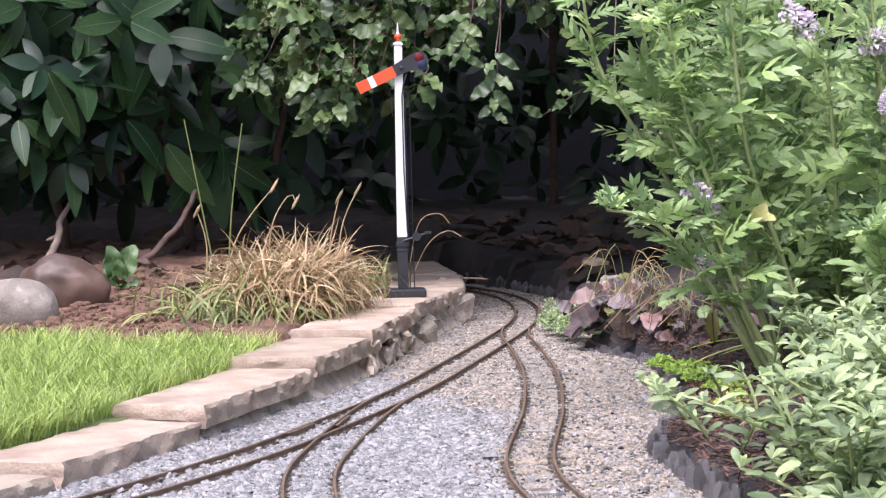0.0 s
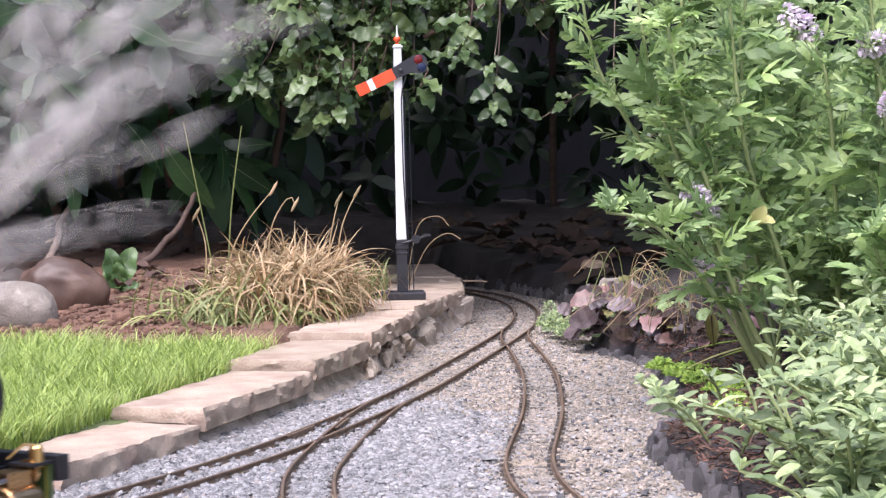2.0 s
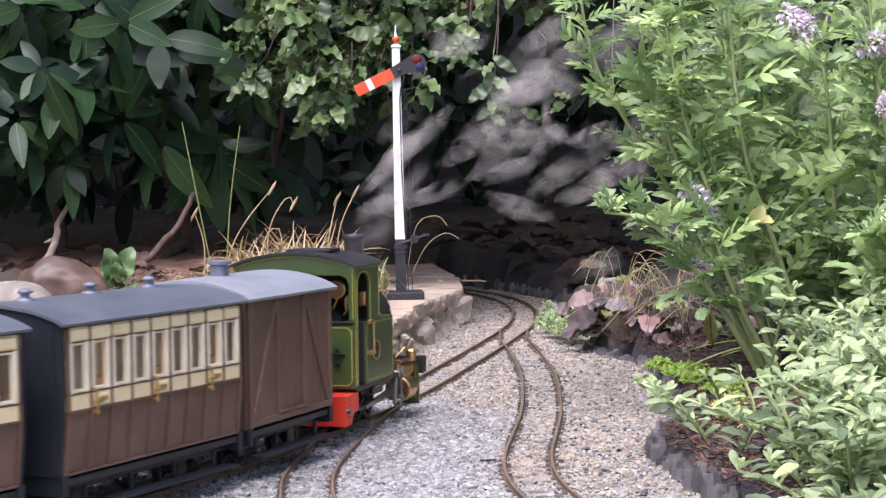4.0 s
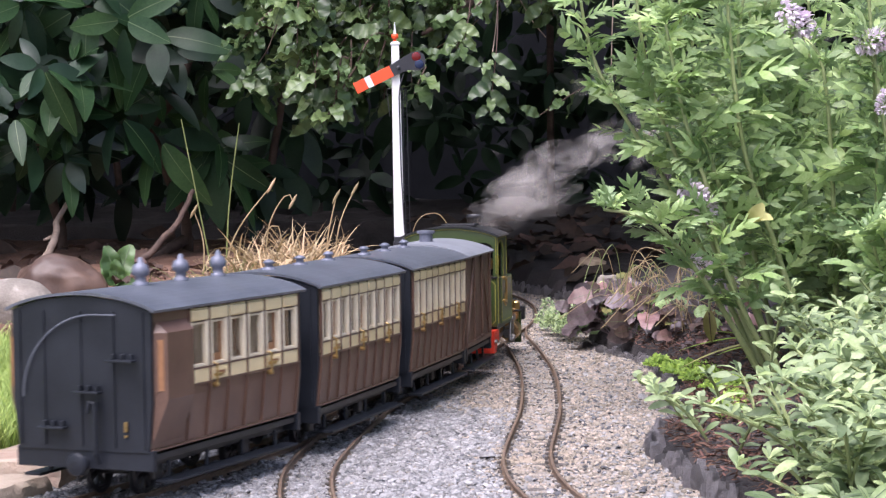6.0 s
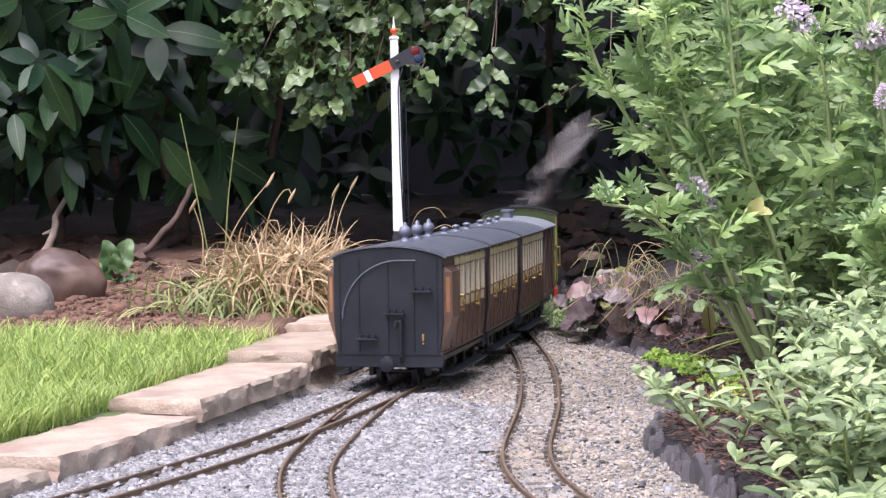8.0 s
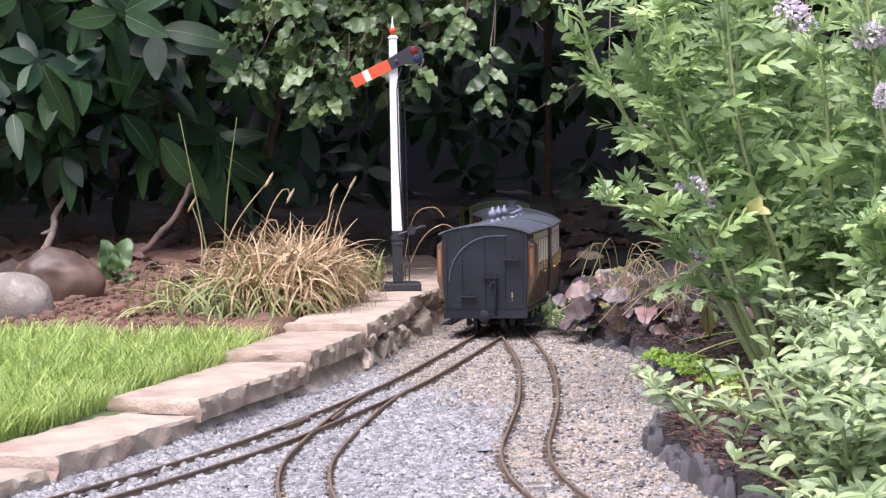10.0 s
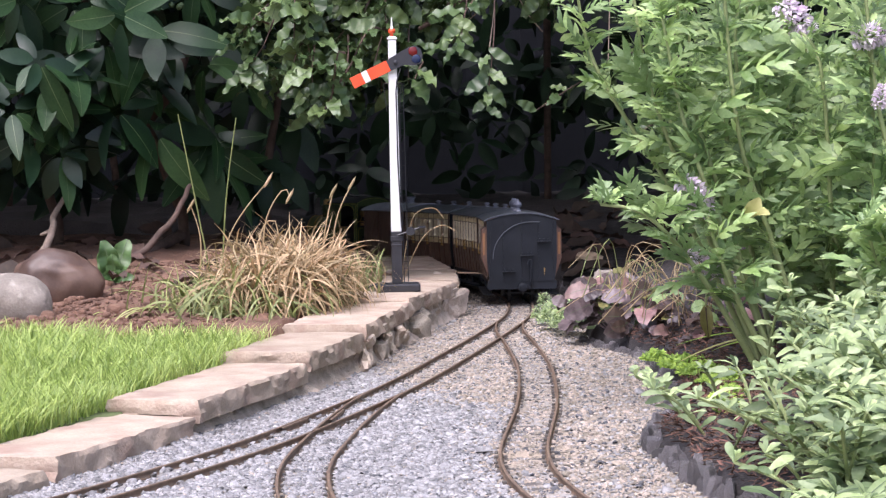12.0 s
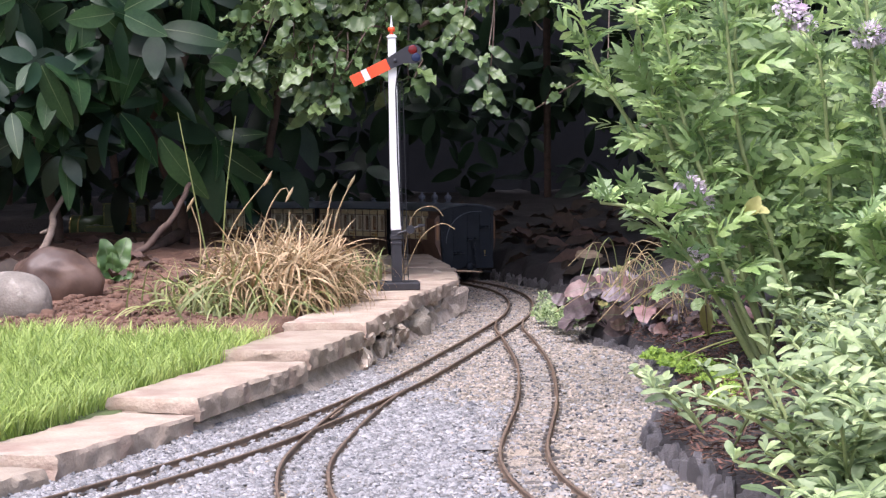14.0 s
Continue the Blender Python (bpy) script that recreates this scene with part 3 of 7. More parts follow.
def coach(label, brake=False, vents=3):
    """A four-wheeled compartment coach in brown and cream. The rear end is at local -y."""
    ob = tagged(empty("passenger_coach"), label, "train coach", "coaches of the train")
    length, half = 0.189, 0.0945
    underframe(ob, length)
    w0, w1 = 0.0445, 0.0476     # half widths at the bottom and at the waist
    # floor, ends and partitions
    bm = bmesh.new()
    box(bm, 0, 0, 0.0325, 0.084, length - 0.008, 0.004, 0.0004)
    part("floor", bm, P_WOOD, ob)
    prof = [(-w0, 0.031), (-w1, 0.060), (-w1, 0.1135), (-0.03, 0.1195), (0, 0.1225), (0.03, 0.1195), (w1, 0.1135), (w1, 0.060), (w0, 0.031)]
    for e in (-1, 1):
        bm = bmesh.new()
        prism(bm, prof, e * half - 0.0015, e * half + 0.0015)
        end_wall = part("end_wall", bm, P_GREY, ob, "dark grey boarded end wall")
        for x in (-0.0255, 0.0, 0.0225, -w0 + 0.002, w0 - 0.002):
            bm = bmesh.new()
            box(bm, x, e * (half + 0.0021), 0.0735, 0.0011, 0.0010, 0.080, 0.0003)
            part("batten", bm, P_GREY, end_wall)
    bm = bmesh.new()
    box(bm, 0, 0, 0.0735, 0.002, length - 0.006, 0.074, 0.0004)
    part("inner_partition", bm, P_PALEWOOD, ob)
    # Pale panels added close behind the panes to catch daylight and brighten the windows.
    for side in (-1, 1):
        bm = bmesh.new()
        box(bm, side * 0.0300, 0, 0.0880, 0.0014, length - 0.010, 0.034, 0.0003)
        part("inner_lining", bm, P_PALEWOOD, ob, "added pale panel behind the panes to brighten the windows")
    first = -half + (0.042 if brake else 0.004)
    count = 6 if brake else 9
    pitch = (half - 0.004 - first) / count
    for k in range(0, count + 1, 3):
        bm = bmesh.new()
        box(bm, 0, first + k * pitch, 0.074, 0.082, 0.0022, 0.080, 0.0003)
        part("partition", bm, P_WOOD, ob)
        if k < count:
            for q in (0.2, 2.8):
                bm = bmesh.new()
                box(bm, 0, first + (k + q) * pitch, 0.058, 0.078, 0.008, 0.045, 0.0012)
                part("seat", bm, P_WOOD, ob)
    for s in (-1, 1):
        # lower panels, leaning in towards the sill, with upright beads
        bm = bmesh.new()
        quad = [(s * w0, 0.031), (s * w1, 0.060), (s * w1, 0.066), (s * (w1 - 0.002), 0.066), (s * (w1 - 0.002), 0.060), (s * (w0 - 0.002), 0.031)]
        prism(bm, quad, -half + 0.0016, half - 0.0016)
        part("lower_panel", bm, P_BROWN, ob, "brown panelled side")
        for k in range(count + 1):
            bm = bmesh.new()
            y = first + k * pitch
            prism(bm, [(s * (w0 + 0.0016), 0.0325), (s * (w1 + 0.0015), 0.060), (s * (w1 + 0.0013), 0.066), (s * w1, 0.066), (s * w0, 0.0325)], y - 0.0009, y + 0.0009)
            part("bead", bm, P_BROWN, ob)
        # cream waist and head rails, a cream frame round each window opening, brown beads between
        bm = bmesh.new()
        ymid, ylen = (first + half - 0.0018) / 2, half - 0.0018 - first
        box(bm, s * (w1 - 0.0008), ymid, 0.0705, 0.0028, ylen, 0.0088, 0.0005)
        box(bm, s * (w1 - 0.0008), ymid, 0.1080, 0.0028, ylen, 0.0080, 0.0005)
        part("waist_panel", bm, P_CREAM, ob, "cream waist and head panels")
        for k in range(count):
            y, door = first + (k + 0.5) * pitch, k % 3 == 1
            wide = pitch - 0.0016
            bm = bmesh.new()
            for q in (-1, 1):
                box(bm, s * (w1 - 0.0006), y + q * (wide / 2 - 0.0017), 0.0898, 0.0040, 0.0034, 0.0284, 0.0011)
                box(bm, s * (w1 - 0.0012), y, 0.0898 + q * 0.0130, 0.0026, wide - 0.006, 0.0020, 0.0005)
            frame_ob = part("window_frame", bm, P_FRAME, ob, "off-white window frame")
            bm = bmesh.new()
            box(bm, s * (w1 - 0.0028), y, 0.0898, 0.0006, wide - 0.0064, 0.0240)
            pane = part("window_pane", bm, P_GLASS, frame_ob)
            pane.visible_shadow = False
            if door:
                bm = bmesh.new()
                for q in (-1, 1):
                    box(bm, s * (w1 - 0.0026), y + q * (wide / 2 - 0.0042), 0.0898, 0.0010, 0.0018, 0.024, 0.0002)
                box(bm, s * (w1 - 0.0026), y, 0.0800, 0.0010, wide - 0.008, 0.0045, 0.0002)
                part("drop_light", bm, P_WOOD, ob, "varnished brown door window frame")
                bm = bmesh.new()
                box(bm, s * (w1 + 0.001), y, 0.0705, 0.0014, wide - 0.003, 0.0060, 0.0006)
                part("door_panel", bm, P_CREAM, ob)
                bm = bmesh.new()
                box(bm, s * (w1 + 0.0019), y + 0.001, 0.0707, 0.0006, 0.0075, 0.0024, 0.0002)
                part("class_plate", bm, P_WOOD, ob)
                bm = bmesh.new()
                tube(bm, [(s * (w1 + 0.001), y - 0.0085, 0.0640), (s * (w1 + 0.0040), y - 0.0085, 0.0650), (s * (w1 + 0.0040), y - 0.0085, 0.0765), (s * (w1 + 0.001), y - 0.0085, 0.0775)], 0.0008, 6)
                box(bm, s * (w1 + 0.0040), y - 0.0065, 0.0700, 0.0026, 0.0075, 0.0020, 0.0006)
                lathe(bm, [(0.0016, 0), (0.0016, 0.003), (0.0006, 0.0036)], 8, Matrix.Translation((s * (w1 + 0.0015), y - 0.0085, 0.0640)) @ Matrix.Rotation(s * radians(90), 4, "Y"))
                part("door_handle", bm, P_BRASS, ob, "brass door handle")
            bm = bmesh.new()
            box(bm, s * (w1 + 0.0009), y, 0.1078, 0.0022, wide * (1.0 if door else 0.90), 0.0074 if door else 0.0064, 0.0010)
            part("head_panel", bm, P_CREAM, ob)
        bm = bmesh.new()
        for k in range(count + 1):
            y = min(half - 0.0024, first + k * pitch)
            box(bm, s * (w1 + 0.0006), y, 0.0890, 0.0022, 0.0013, 0.046, 0.0004)
        for z in (0.0752, 0.1036):
            box(bm, s * (w1 - 0.0002), ymid, z, 0.0022, ylen, 0.0009, 0.0003)
        part("beading", bm, P_BROWN, ob, "thin brown beading between the windows")
        bm = bmesh.new()
        box(bm, s * (w1 + 0.0002), 0, 0.0660, 0.0026, length - 0.0036, 0.0014, 0.0004)
        box(bm, s * (w0 + 0.0006), 0, 0.0318, 0.0022, length - 0.0036, 0.0016, 0.0004)
        part("moulding", bm, P_BROWN, ob)
        if brake:
            # the guard's plain brown side and his projecting lookout
            bm = bmesh.new()
            prism(bm, [(s * w1, 0.066), (s * w1, 0.1125), (s * (w1 - 0.002), 0.1125), (s * (w1 - 0.002), 0.066)], -half + 0.0016, first + 0.002)
            part("guard_panel", bm, P_BROWN, ob)
            bm = bmesh.new()
            y0, y1 = -half + 0.002, -half + 0.040
            a = [(s * w1, y0), (s * (w1 + 0.0070), y0 + 0.0035), (s * (w1 + 0.0070), y1 - 0.004), (s * w1, y1)]
            low = [bm.verts.new((s * (w0 + 0.001), y, 0.036)) for x, y in a]
            mid = [bm.verts.new((x, y, 0.062)) for x, y in a]
            top = [bm.verts.new((x, y, 0.101)) for x, y in a]
            lid = [bm.verts.new((s * w1, y, 0.107)) for x, y in a]
            for p, q in ((low, mid), (mid, top), (top, lid)):
                for k in range(3):
                    bm.faces.new((p[k], p[k + 1], q[k + 1], q[k]))
            bmesh.ops.recalc_face_normals(bm, faces=bm.faces[:])
            lookout = part("lookout", bm, P_BROWN, ob, "brown projecting guard's lookout")
            bm = bmesh.new()
            box(bm, 0, 0, 0, 0.0034, 0.0010, 0.030, 0.0003, Matrix.Translation((s * (w1 + 0.0036), y0 + 0.0017, 0.082)) @ Matrix.Rotation(s * math.atan2(0.0035, 0.0070), 4, 'Z'))
            part("lookout_window", bm, P_WOOD, lookout, "narrow lookout window")
    # roof
    bm = bmesh.new()
    prism(bm, arc_roof(0.1035, 0.1145, 0.1245, 0.0016), -half - 0.0035, half + 0.0035)
    part("roof", bm, P_ROOF, ob, "dark grey arched canvas roof", smooth=False)
    for k in range(vents):
        y = (first if brake else -half) + (k + 0.5) * (half - (first if brake else -half)) / vents
        roof_vent(ob, y, brake)
    if brake:
        y = -half - 0.0015
        bm = bmesh.new()
        pts = [(-0.0395 + 0.050 * (1 - math.cos(a)), y - 0.002, 0.062 + 0.0495 * math.sin(a)) for a in [radians(6 * k) for k in range(16)]]
        tube(bm, pts + [(0.025, y - 0.002, 0.1115)], 0.0006, 6)
        part("handrail", bm, P_ROOF, ob, "curved grey handrail")
        for x, z in ((-0.018, 0.0445), (0.0065, 0.066), (0.030, 0.085)):
            bm = bmesh.new()
            box(bm, x, y - 0.0045, z, 0.018, 0.006, 0.0014, 0.0004)
            for q in (-0.006, 0.0, 0.006):
                box(bm, x + q, y - 0.003, z + 0.0022, 0.0022, 0.003, 0.0034, 0.0005)
            part("climbing_step", bm, P_GREY, ob)
        bm = bmesh.new()
        tube(bm, [(0.012, y - 0.002, 0.024), (0.012, y - 0.0055, 0.030), (0.012, y - 0.0055, 0.056), (0.0115, y - 0.0055, 0.060), (0.009, y - 0.006, 0.0605), (0.007, y - 0.0062, 0.054)], 0.0016, 8)
        part("brake_pipe", bm, P_GREY, ob)
        bm = bmesh.new()
        box(bm, 0.0305, y - 0.0010, 0.046, 0.0018, 0.0016, 0.0062, 0.0004)
        box(bm, 0.0305, y - 0.0010, 0.0405, 0.0014, 0.0016, 0.0016, 0.0003)
        part("lamp_bracket", bm, P_BRASS, ob, "small brass lamp bracket")
    return ob


def van():
    """A boarded goods van with braces on its sides."""
    ob = tagged(empty("goods_van"), "brown boarded goods van with a pale grey arched roof", "train wagon")
    length, half, w = 0.130, 0.065, 0.0455
    underframe(ob, length)
    for s in (-1, 1):
        n = 9
        for k in range(n):
            bm = bmesh.new()
            box(bm, s * (w - 0.001), -half + 0.003 + (k + 0.5) * (length - 0.006) / n, 0.0725, 0.0022, (length - 0.006) / n - 0.0005, 0.082, 0.0003)
            part("plank", bm, P_BROWN, ob)
        for y in (-half + 0.003, -0.020, 0.020, half - 0.003):
            bm = bmesh.new()
            box(bm, s * (w + 0.001), y, 0.0725, 0.0022, 0.0042, 0.082, 0.0005)
            part("post", bm, P_BROWN, ob)
        for y0, y1 in ((-half + 0.005, -0.022), (half - 0.005, 0.022)):
            d = math.atan2(y1 - y0, 0.078)
            bm = bmesh.new()
            box(bm, 0, 0, 0, 0.0020, 0.0038, math.hypot(y1 - y0, 0.078), 0.0005, Matrix.Translation((s * (w + 0.0008), (y0 + y1) / 2, 0.0725)) @ Matrix.Rotation(-d, 4, "X"))
            part("brace", bm, P_BROWN, ob)
        bm = bmesh.new()
        box(bm, s * (w + 0.001), 0, 0.034, 0.003, length - 0.006, 0.004, 0.0005)
        part("sill", bm, P_BROWN, ob)
        bm = bmesh.new()
        for y in (-0.012, 0.012):
            box(bm, s * (w + 0.0024), y, 0.0375, 0.002, 0.018, 0.0016, 0.0004)
        part("door_runner", bm, P_BROWN, ob)
    prof = [(-w, 0.031), (-w, 0.1135), (-0.03, 0.1205), (0, 0.1235), (0.03, 0.1205), (w, 0.1135), (w, 0.031)]
    for e in (-1, 1):
        bm = bmesh.new()
        prism(bm, prof, e * half - 0.0025, e * half)
        for x in (-0.028, -0.014, 0, 0.014, 0.028):
            box(bm, x, e * (half + 0.0004), 0.074, 0.0008, 0.0012, 0.085, 0.0002)
        part("end_wall", bm, P_BROWN, ob)
    bm = bmesh.new()
    box(bm, 0, 0, 0.0325, 0.084, length - 0.008, 0.004, 0.0004)
    part("floor", bm, P_WOOD, ob)
    bm = bmesh.new()
    prism(bm, arc_roof(0.101, 0.1145, 0.1262, 0.0018), -half - 0.004, half + 0.004)
    part("roof", bm, P_VANROOF, ob, "pale grey arched roof")
    bm = bmesh.new()
    lathe(bm, [(0.0062, -0.004), (0.0062, 0.006), (0.0085, 0.0065), (0.0085, 0.0085), (0.005, 0.009)], 20, Matrix.Translation((0.0, -0.012, 0.1275)))
    part("stove_chimney", bm, P_VENT, ob, "grey stove chimney")
    return ob


def lining(bm, x, y0, y1, z0, z1, w=0.0006, notch=0.003):
    """A thin raised lining round a panel on the side at x."""
    for y in (y0, y1):
        box(bm, x, y, (z0 + z1) / 2, 0.0005, w, z1 - z0 - 2 * notch)
    for z in (z0, z1):
        box(bm, x, (y0 + y1) / 2, z, 0.0005, y1 - y0 - 2 * notch, w)
    for y, sy in ((y0, 1), (y1, -1)):
        for z, sz in ((z0, 1), (z1, -1)):
            box(bm, 0, 0, 0, 0.0005, notch * 1.5, w, 0, Matrix.Translation((x, y + sy * notch / 2, z + sz * notch / 2)) @ Matrix.Rotation(-sy * sz * radians(45), 4, "X"))


def engine():
    """A narrow-gauge tank engine; it faces local +y."""
    ob = tagged(empty("steam_locomotive"), "olive green tank engine with yellow lining and a tall black chimney", "locomotive")
    w = 0.0465
    bm = bmesh.new()
    box(bm, 0, -0.050, 0.0355, 0.088, 0.100, 0.004, 0.0008)
    part("footplate", bm, P_BLACK, ob)
    bm = bmesh.new()
    for s in (-1, 1):
        box(bm, s * 0.0125, 0.0, 0.026, 0.003, 0.19, 0.022, 0.0006)
    part("main_frame", bm, P_BLACK, ob)
    # boiler, smokebox, bands
    ahead = Matrix.Rotation(radians(-90), 4, "X")
    bm = bmesh.new()
    lathe(bm, [(0.0250, -0.03), (0.0250, 0.0455)], 36, Matrix.Translation((0, 0, 0.077)) @ ahead)
    boiler = part("boiler", bm, P_GREEN, ob, "olive green boiler", smooth=True)
    for y in (0.018, 0.0440):
        bm = bmesh.new()
        lathe(bm, [(0.0252, -0.0014), (0.0258, -0.001), (0.0258, 0.001), (0.0252, 0.0014)], 36, Matrix.Translation((0, y, 0.077)) @ ahead)
        part("boiler_band", bm, P_BRASS, boiler)
    bm = bmesh.new()
    lathe(bm, [(0.0268, 0.046), (0.0272, 0.047), (0.0272, 0.0745), (0.0258, 0.0765), (0.020, 0.077), (0.0195, 0.079), (0.012, 0.0815), (0.003, 0.0825)], 36, Matrix.Translation((0, 0, 0.077)) @ ahead)
    part("smokebox", bm, P_BLACK, ob, "black smokebox", smooth=False)
    bm = bmesh.new()
    prism(bm, [(-0.022, 0.0395), (-0.017, 0.060), (0.017, 0.060), (0.022, 0.0395)], 0.047, 0.074)
    part("saddle", bm, P_BLACK, ob)
    bm = bmesh.new()
    lathe(bm, [(0.0125, 0.100), (0.0100, 0.1035), (0.0082, 0.108), (0.0076, 0.115), (0.0080, 0.139), (0.0092, 0.140), (0.0092, 0.1435), (0.0080, 0.1445), (0.0062, 0.1445), (0.0060, 0.13)], 24, Matrix.Translation((0, 0.060, 0)))
    part("chimney", bm, P_BLACK, ob, "tall black chimney", smooth=True)
    bm = bmesh.new()
    lathe(bm, [(0.0098, 0.0985), (0.0098, 0.1190), (0.0090, 0.1210), (0.0060, 0.1218)], 24, Matrix.Translation((0, 0.003, 0)))
    part("dome", bm, P_GREEN, ob, smooth=True)
    bm = bmesh.new()
    lathe(bm, [(0.0066, 0.1216), (0.0066, 0.1240), (0.0050, 0.1250), (0.0054, 0.1285), (0.0040, 0.1310), (0.0015, 0.1316)], 16, Matrix.Translation((0, 0.003, 0)))
    part("safety_valve", bm, P_BRASS, ob, "brass safety valve", smooth=True)
    # buffer beams
    bm = bmesh.new()
    box(bm, 0, 0.1040, 0.0370, 0.096, 0.0110, 0.0140, 0.001)
    part("front_beam", bm, P_BLACK, ob)
    for s in (-1, 1):
        bm = bmesh.new()
        box(bm, s * 0.0375, 0.0955, 0.0225, 0.0145, 0.004, 0.034, 0.0008)
        fs = part("front_step", bm, P_GREEN, ob, "olive green front plate")
        bm = bmesh.new()
        for x in (s * 0.0298, s * 0.0422):
            box(bm, x, 0.0934, 0.0245, 0.0008, 0.0006, 0.028)
        box(bm, s * 0.036, 0.0934, 0.0378, 0.0124, 0.0006, 0.0008)
        part("lining", bm, P_LINE, fs)
        bm = bmesh.new()
        box(bm, s * 0.036, 0.087, 0.0405, 0.018, 0.022, 0.002, 0.0006)
        part("running_plate", bm, P_BLACK, ob)
    bm = bmesh.new()
    lathe(bm, [(0.0035, 0), (0.0035, 0.005), (0.0085, 0.0065), (0.0085, 0.0085), (0.003, 0.0095)], 18, Matrix.Translation((0, 0.1065, 0.0235)) @ ahead)
    part("buffer", bm, P_BLACK, ob)
    # cylinders, rods and gear
    for s in (-1, 1):
        bm = bmesh.new()
        lathe(bm, [(0.0095, 0.056), (0.0105, 0.057), (0.0105, 0.081), (0.0095, 0.082)], 24, Matrix.Translation((s * 0.036, 0, 0.0205)) @ ahead)
        box(bm, s * 0.034, 0.069, 0.034, 0.014, 0.022, 0.009, 0.001)
        cyl = part("cylinder", bm, P_COPPER, ob, "copper-clad cylinder")
        bm = bmesh.new()
        lathe(bm, [(0.0098, 0.0818), (0.0098, 0.085), (0.006, 0.0885), (0.002, 0.090)], 24, Matrix.Translation((s * 0.036, 0, 0.0205)) @ ahead)
        lathe(bm, [(0.0072, 0.0818), (0.0072, 0.0855), (0.004, 0.0875)], 20, Matrix.Translation((s * 0.036, 0, 0.0360)) @ ahead)
        part("cylinder_cover", bm, P_COPPER, cyl, "polished copper cylinder cover")
        bm = bmesh.new()
        tube(bm, [(s * 0.036, 0.056, 0.0205), (s * 0.036, 0.028, 0.0205)], 0.0012, 8)
        box(bm, s * 0.036, 0.028, 0.0205, 0.006, 0.010, 0.007, 0.0008)
        box(bm, s * 0.036, 0.040, 0.0255, 0.003, 0.034, 0.0016, 0.0004)
        box(bm, s * 0.036, 0.040, 0.0155, 0.003, 0.034, 0.0016, 0.0004)
        part("crosshead", bm, P_STEEL, ob)
        bm = bmesh.new()
        box(bm, s * 0.0290, -0.008, 0.0155, 0.0022, 0.075, 0.0040, 0.0008)
        part("coupling_rod", bm, P_STEEL, ob)
        bm = bmesh.new()
        box(bm, 0, 0, 0, 0.0022, 0.062, 0.0036, 0.0008, Matrix.Translation((s * 0.0325, 0.000, 0.0180)) @ Matrix.Rotation(radians(5), 4, "X"))
        box(bm, s * 0.0335, 0.010, 0.0285, 0.002, 0.050, 0.0024, 0.0005)
        box(bm, s * 0.0335, 0.032, 0.0265, 0.002, 0.0026, 0.022, 0.0005)
        part("connecting_rod", bm, P_STEEL, ob)
        bm = bmesh.new()
        box(bm, s * 0.0380, 0.0330, 0.0400, 0.0080, 0.0160, 0.0065, 0.0012)
        box(bm, s * 0.0400, 0.0330, 0.0445, 0.0090, 0.0120, 0.0025, 0.0008)
        part("lubricator_tank", bm, P_COPPER, ob, "small copper oil tank")
        bm = bmesh.new()
        box(bm, 0, 0, 0, 0.0030, 0.0060, 0.0260, 0.0012, Matrix.Translation((s * 0.0405, 0.0240, 0.0240)) @ Matrix.Rotation(radians(-14), 4, "X"))
        box(bm, 0, 0, 0, 0.0030, 0.0044, 0.0240, 0.0012, Matrix.Translation((s * 0.0415, 0.0420, 0.0250)) @ Matrix.Rotation(radians(10), 4, "X"))
        tube(bm, [(s * 0.0405, 0.0200, 0.0330), (s * 0.0405, 0.0560, 0.0350)], 0.0014, 8)
        for y, z in ((0.0240, 0.0350), (0.0270, 0.0130), (0.0420, 0.0360), (0.0400, 0.0150)):
            lathe(bm, [(0.0030, 0), (0.0030, 0.0050), (0.0018, 0.0058)], 12, Matrix.Translation((s * 0.0390, y, z)) @ Matrix.Rotation(s * radians(90), 4, "Y"))
        part("valve_gear", bm, P_STEEL, ob, "bright steel valve gear")
        bm = bmesh.new()
        lathe(bm, [(0.0042, 0), (0.0042, 0.010), (0.003, 0.0115)], 14, Matrix.Translation((s * 0.040, 0.087, 0.0390)))
        tube(bm, [(s * 0.040, 0.087, 0.0505), (s * 0.036, 0.080, 0.0515), (s * 0.030, 0.072, 0.044)], 0.0009, 6)
        part("lubricator", bm, P_BRASS, ob)
    # the fore-and-aft spacing of the fittings
    old = (-0.12, -0.0985, -0.084, -0.055, -0.030, 0.005, 0.046, 0.0765, 0.1067, 0.13)
    to = (-0.102, -0.085, -0.0735, -0.050, -0.030, 0.012, 0.036, 0.062, 0.085, 0.108)
    for o in ob.children_recursive:
        for v in o.data.vertices:
            v.co.y = float(np.interp(v.co.y, old, to))
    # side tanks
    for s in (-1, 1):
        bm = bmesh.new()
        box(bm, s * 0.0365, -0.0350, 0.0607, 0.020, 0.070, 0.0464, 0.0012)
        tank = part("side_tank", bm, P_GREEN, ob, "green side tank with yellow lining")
        # Black plate added on the tank's end as the doorway's shade.
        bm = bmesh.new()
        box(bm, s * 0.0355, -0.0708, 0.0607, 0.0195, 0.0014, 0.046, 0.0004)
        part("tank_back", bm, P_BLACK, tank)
        bm = bmesh.new()
        lining(bm, s * w, -0.0685, -0.0020, 0.0400, 0.0818)
        part("lining", bm, P_LINE, tank)
        bm = bmesh.new()
        tube(bm, [(s * (w + 0.0006), -0.046 + 0.0080 * math.cos(2 * math.pi * k / 20), 0.0610 + 0.0070 * math.sin(2 * math.pi * k / 20)) for k in range(21)], 0.0005, 6)
        part("plate_rim", bm, P_BRASS, tank)
        bm = bmesh.new()
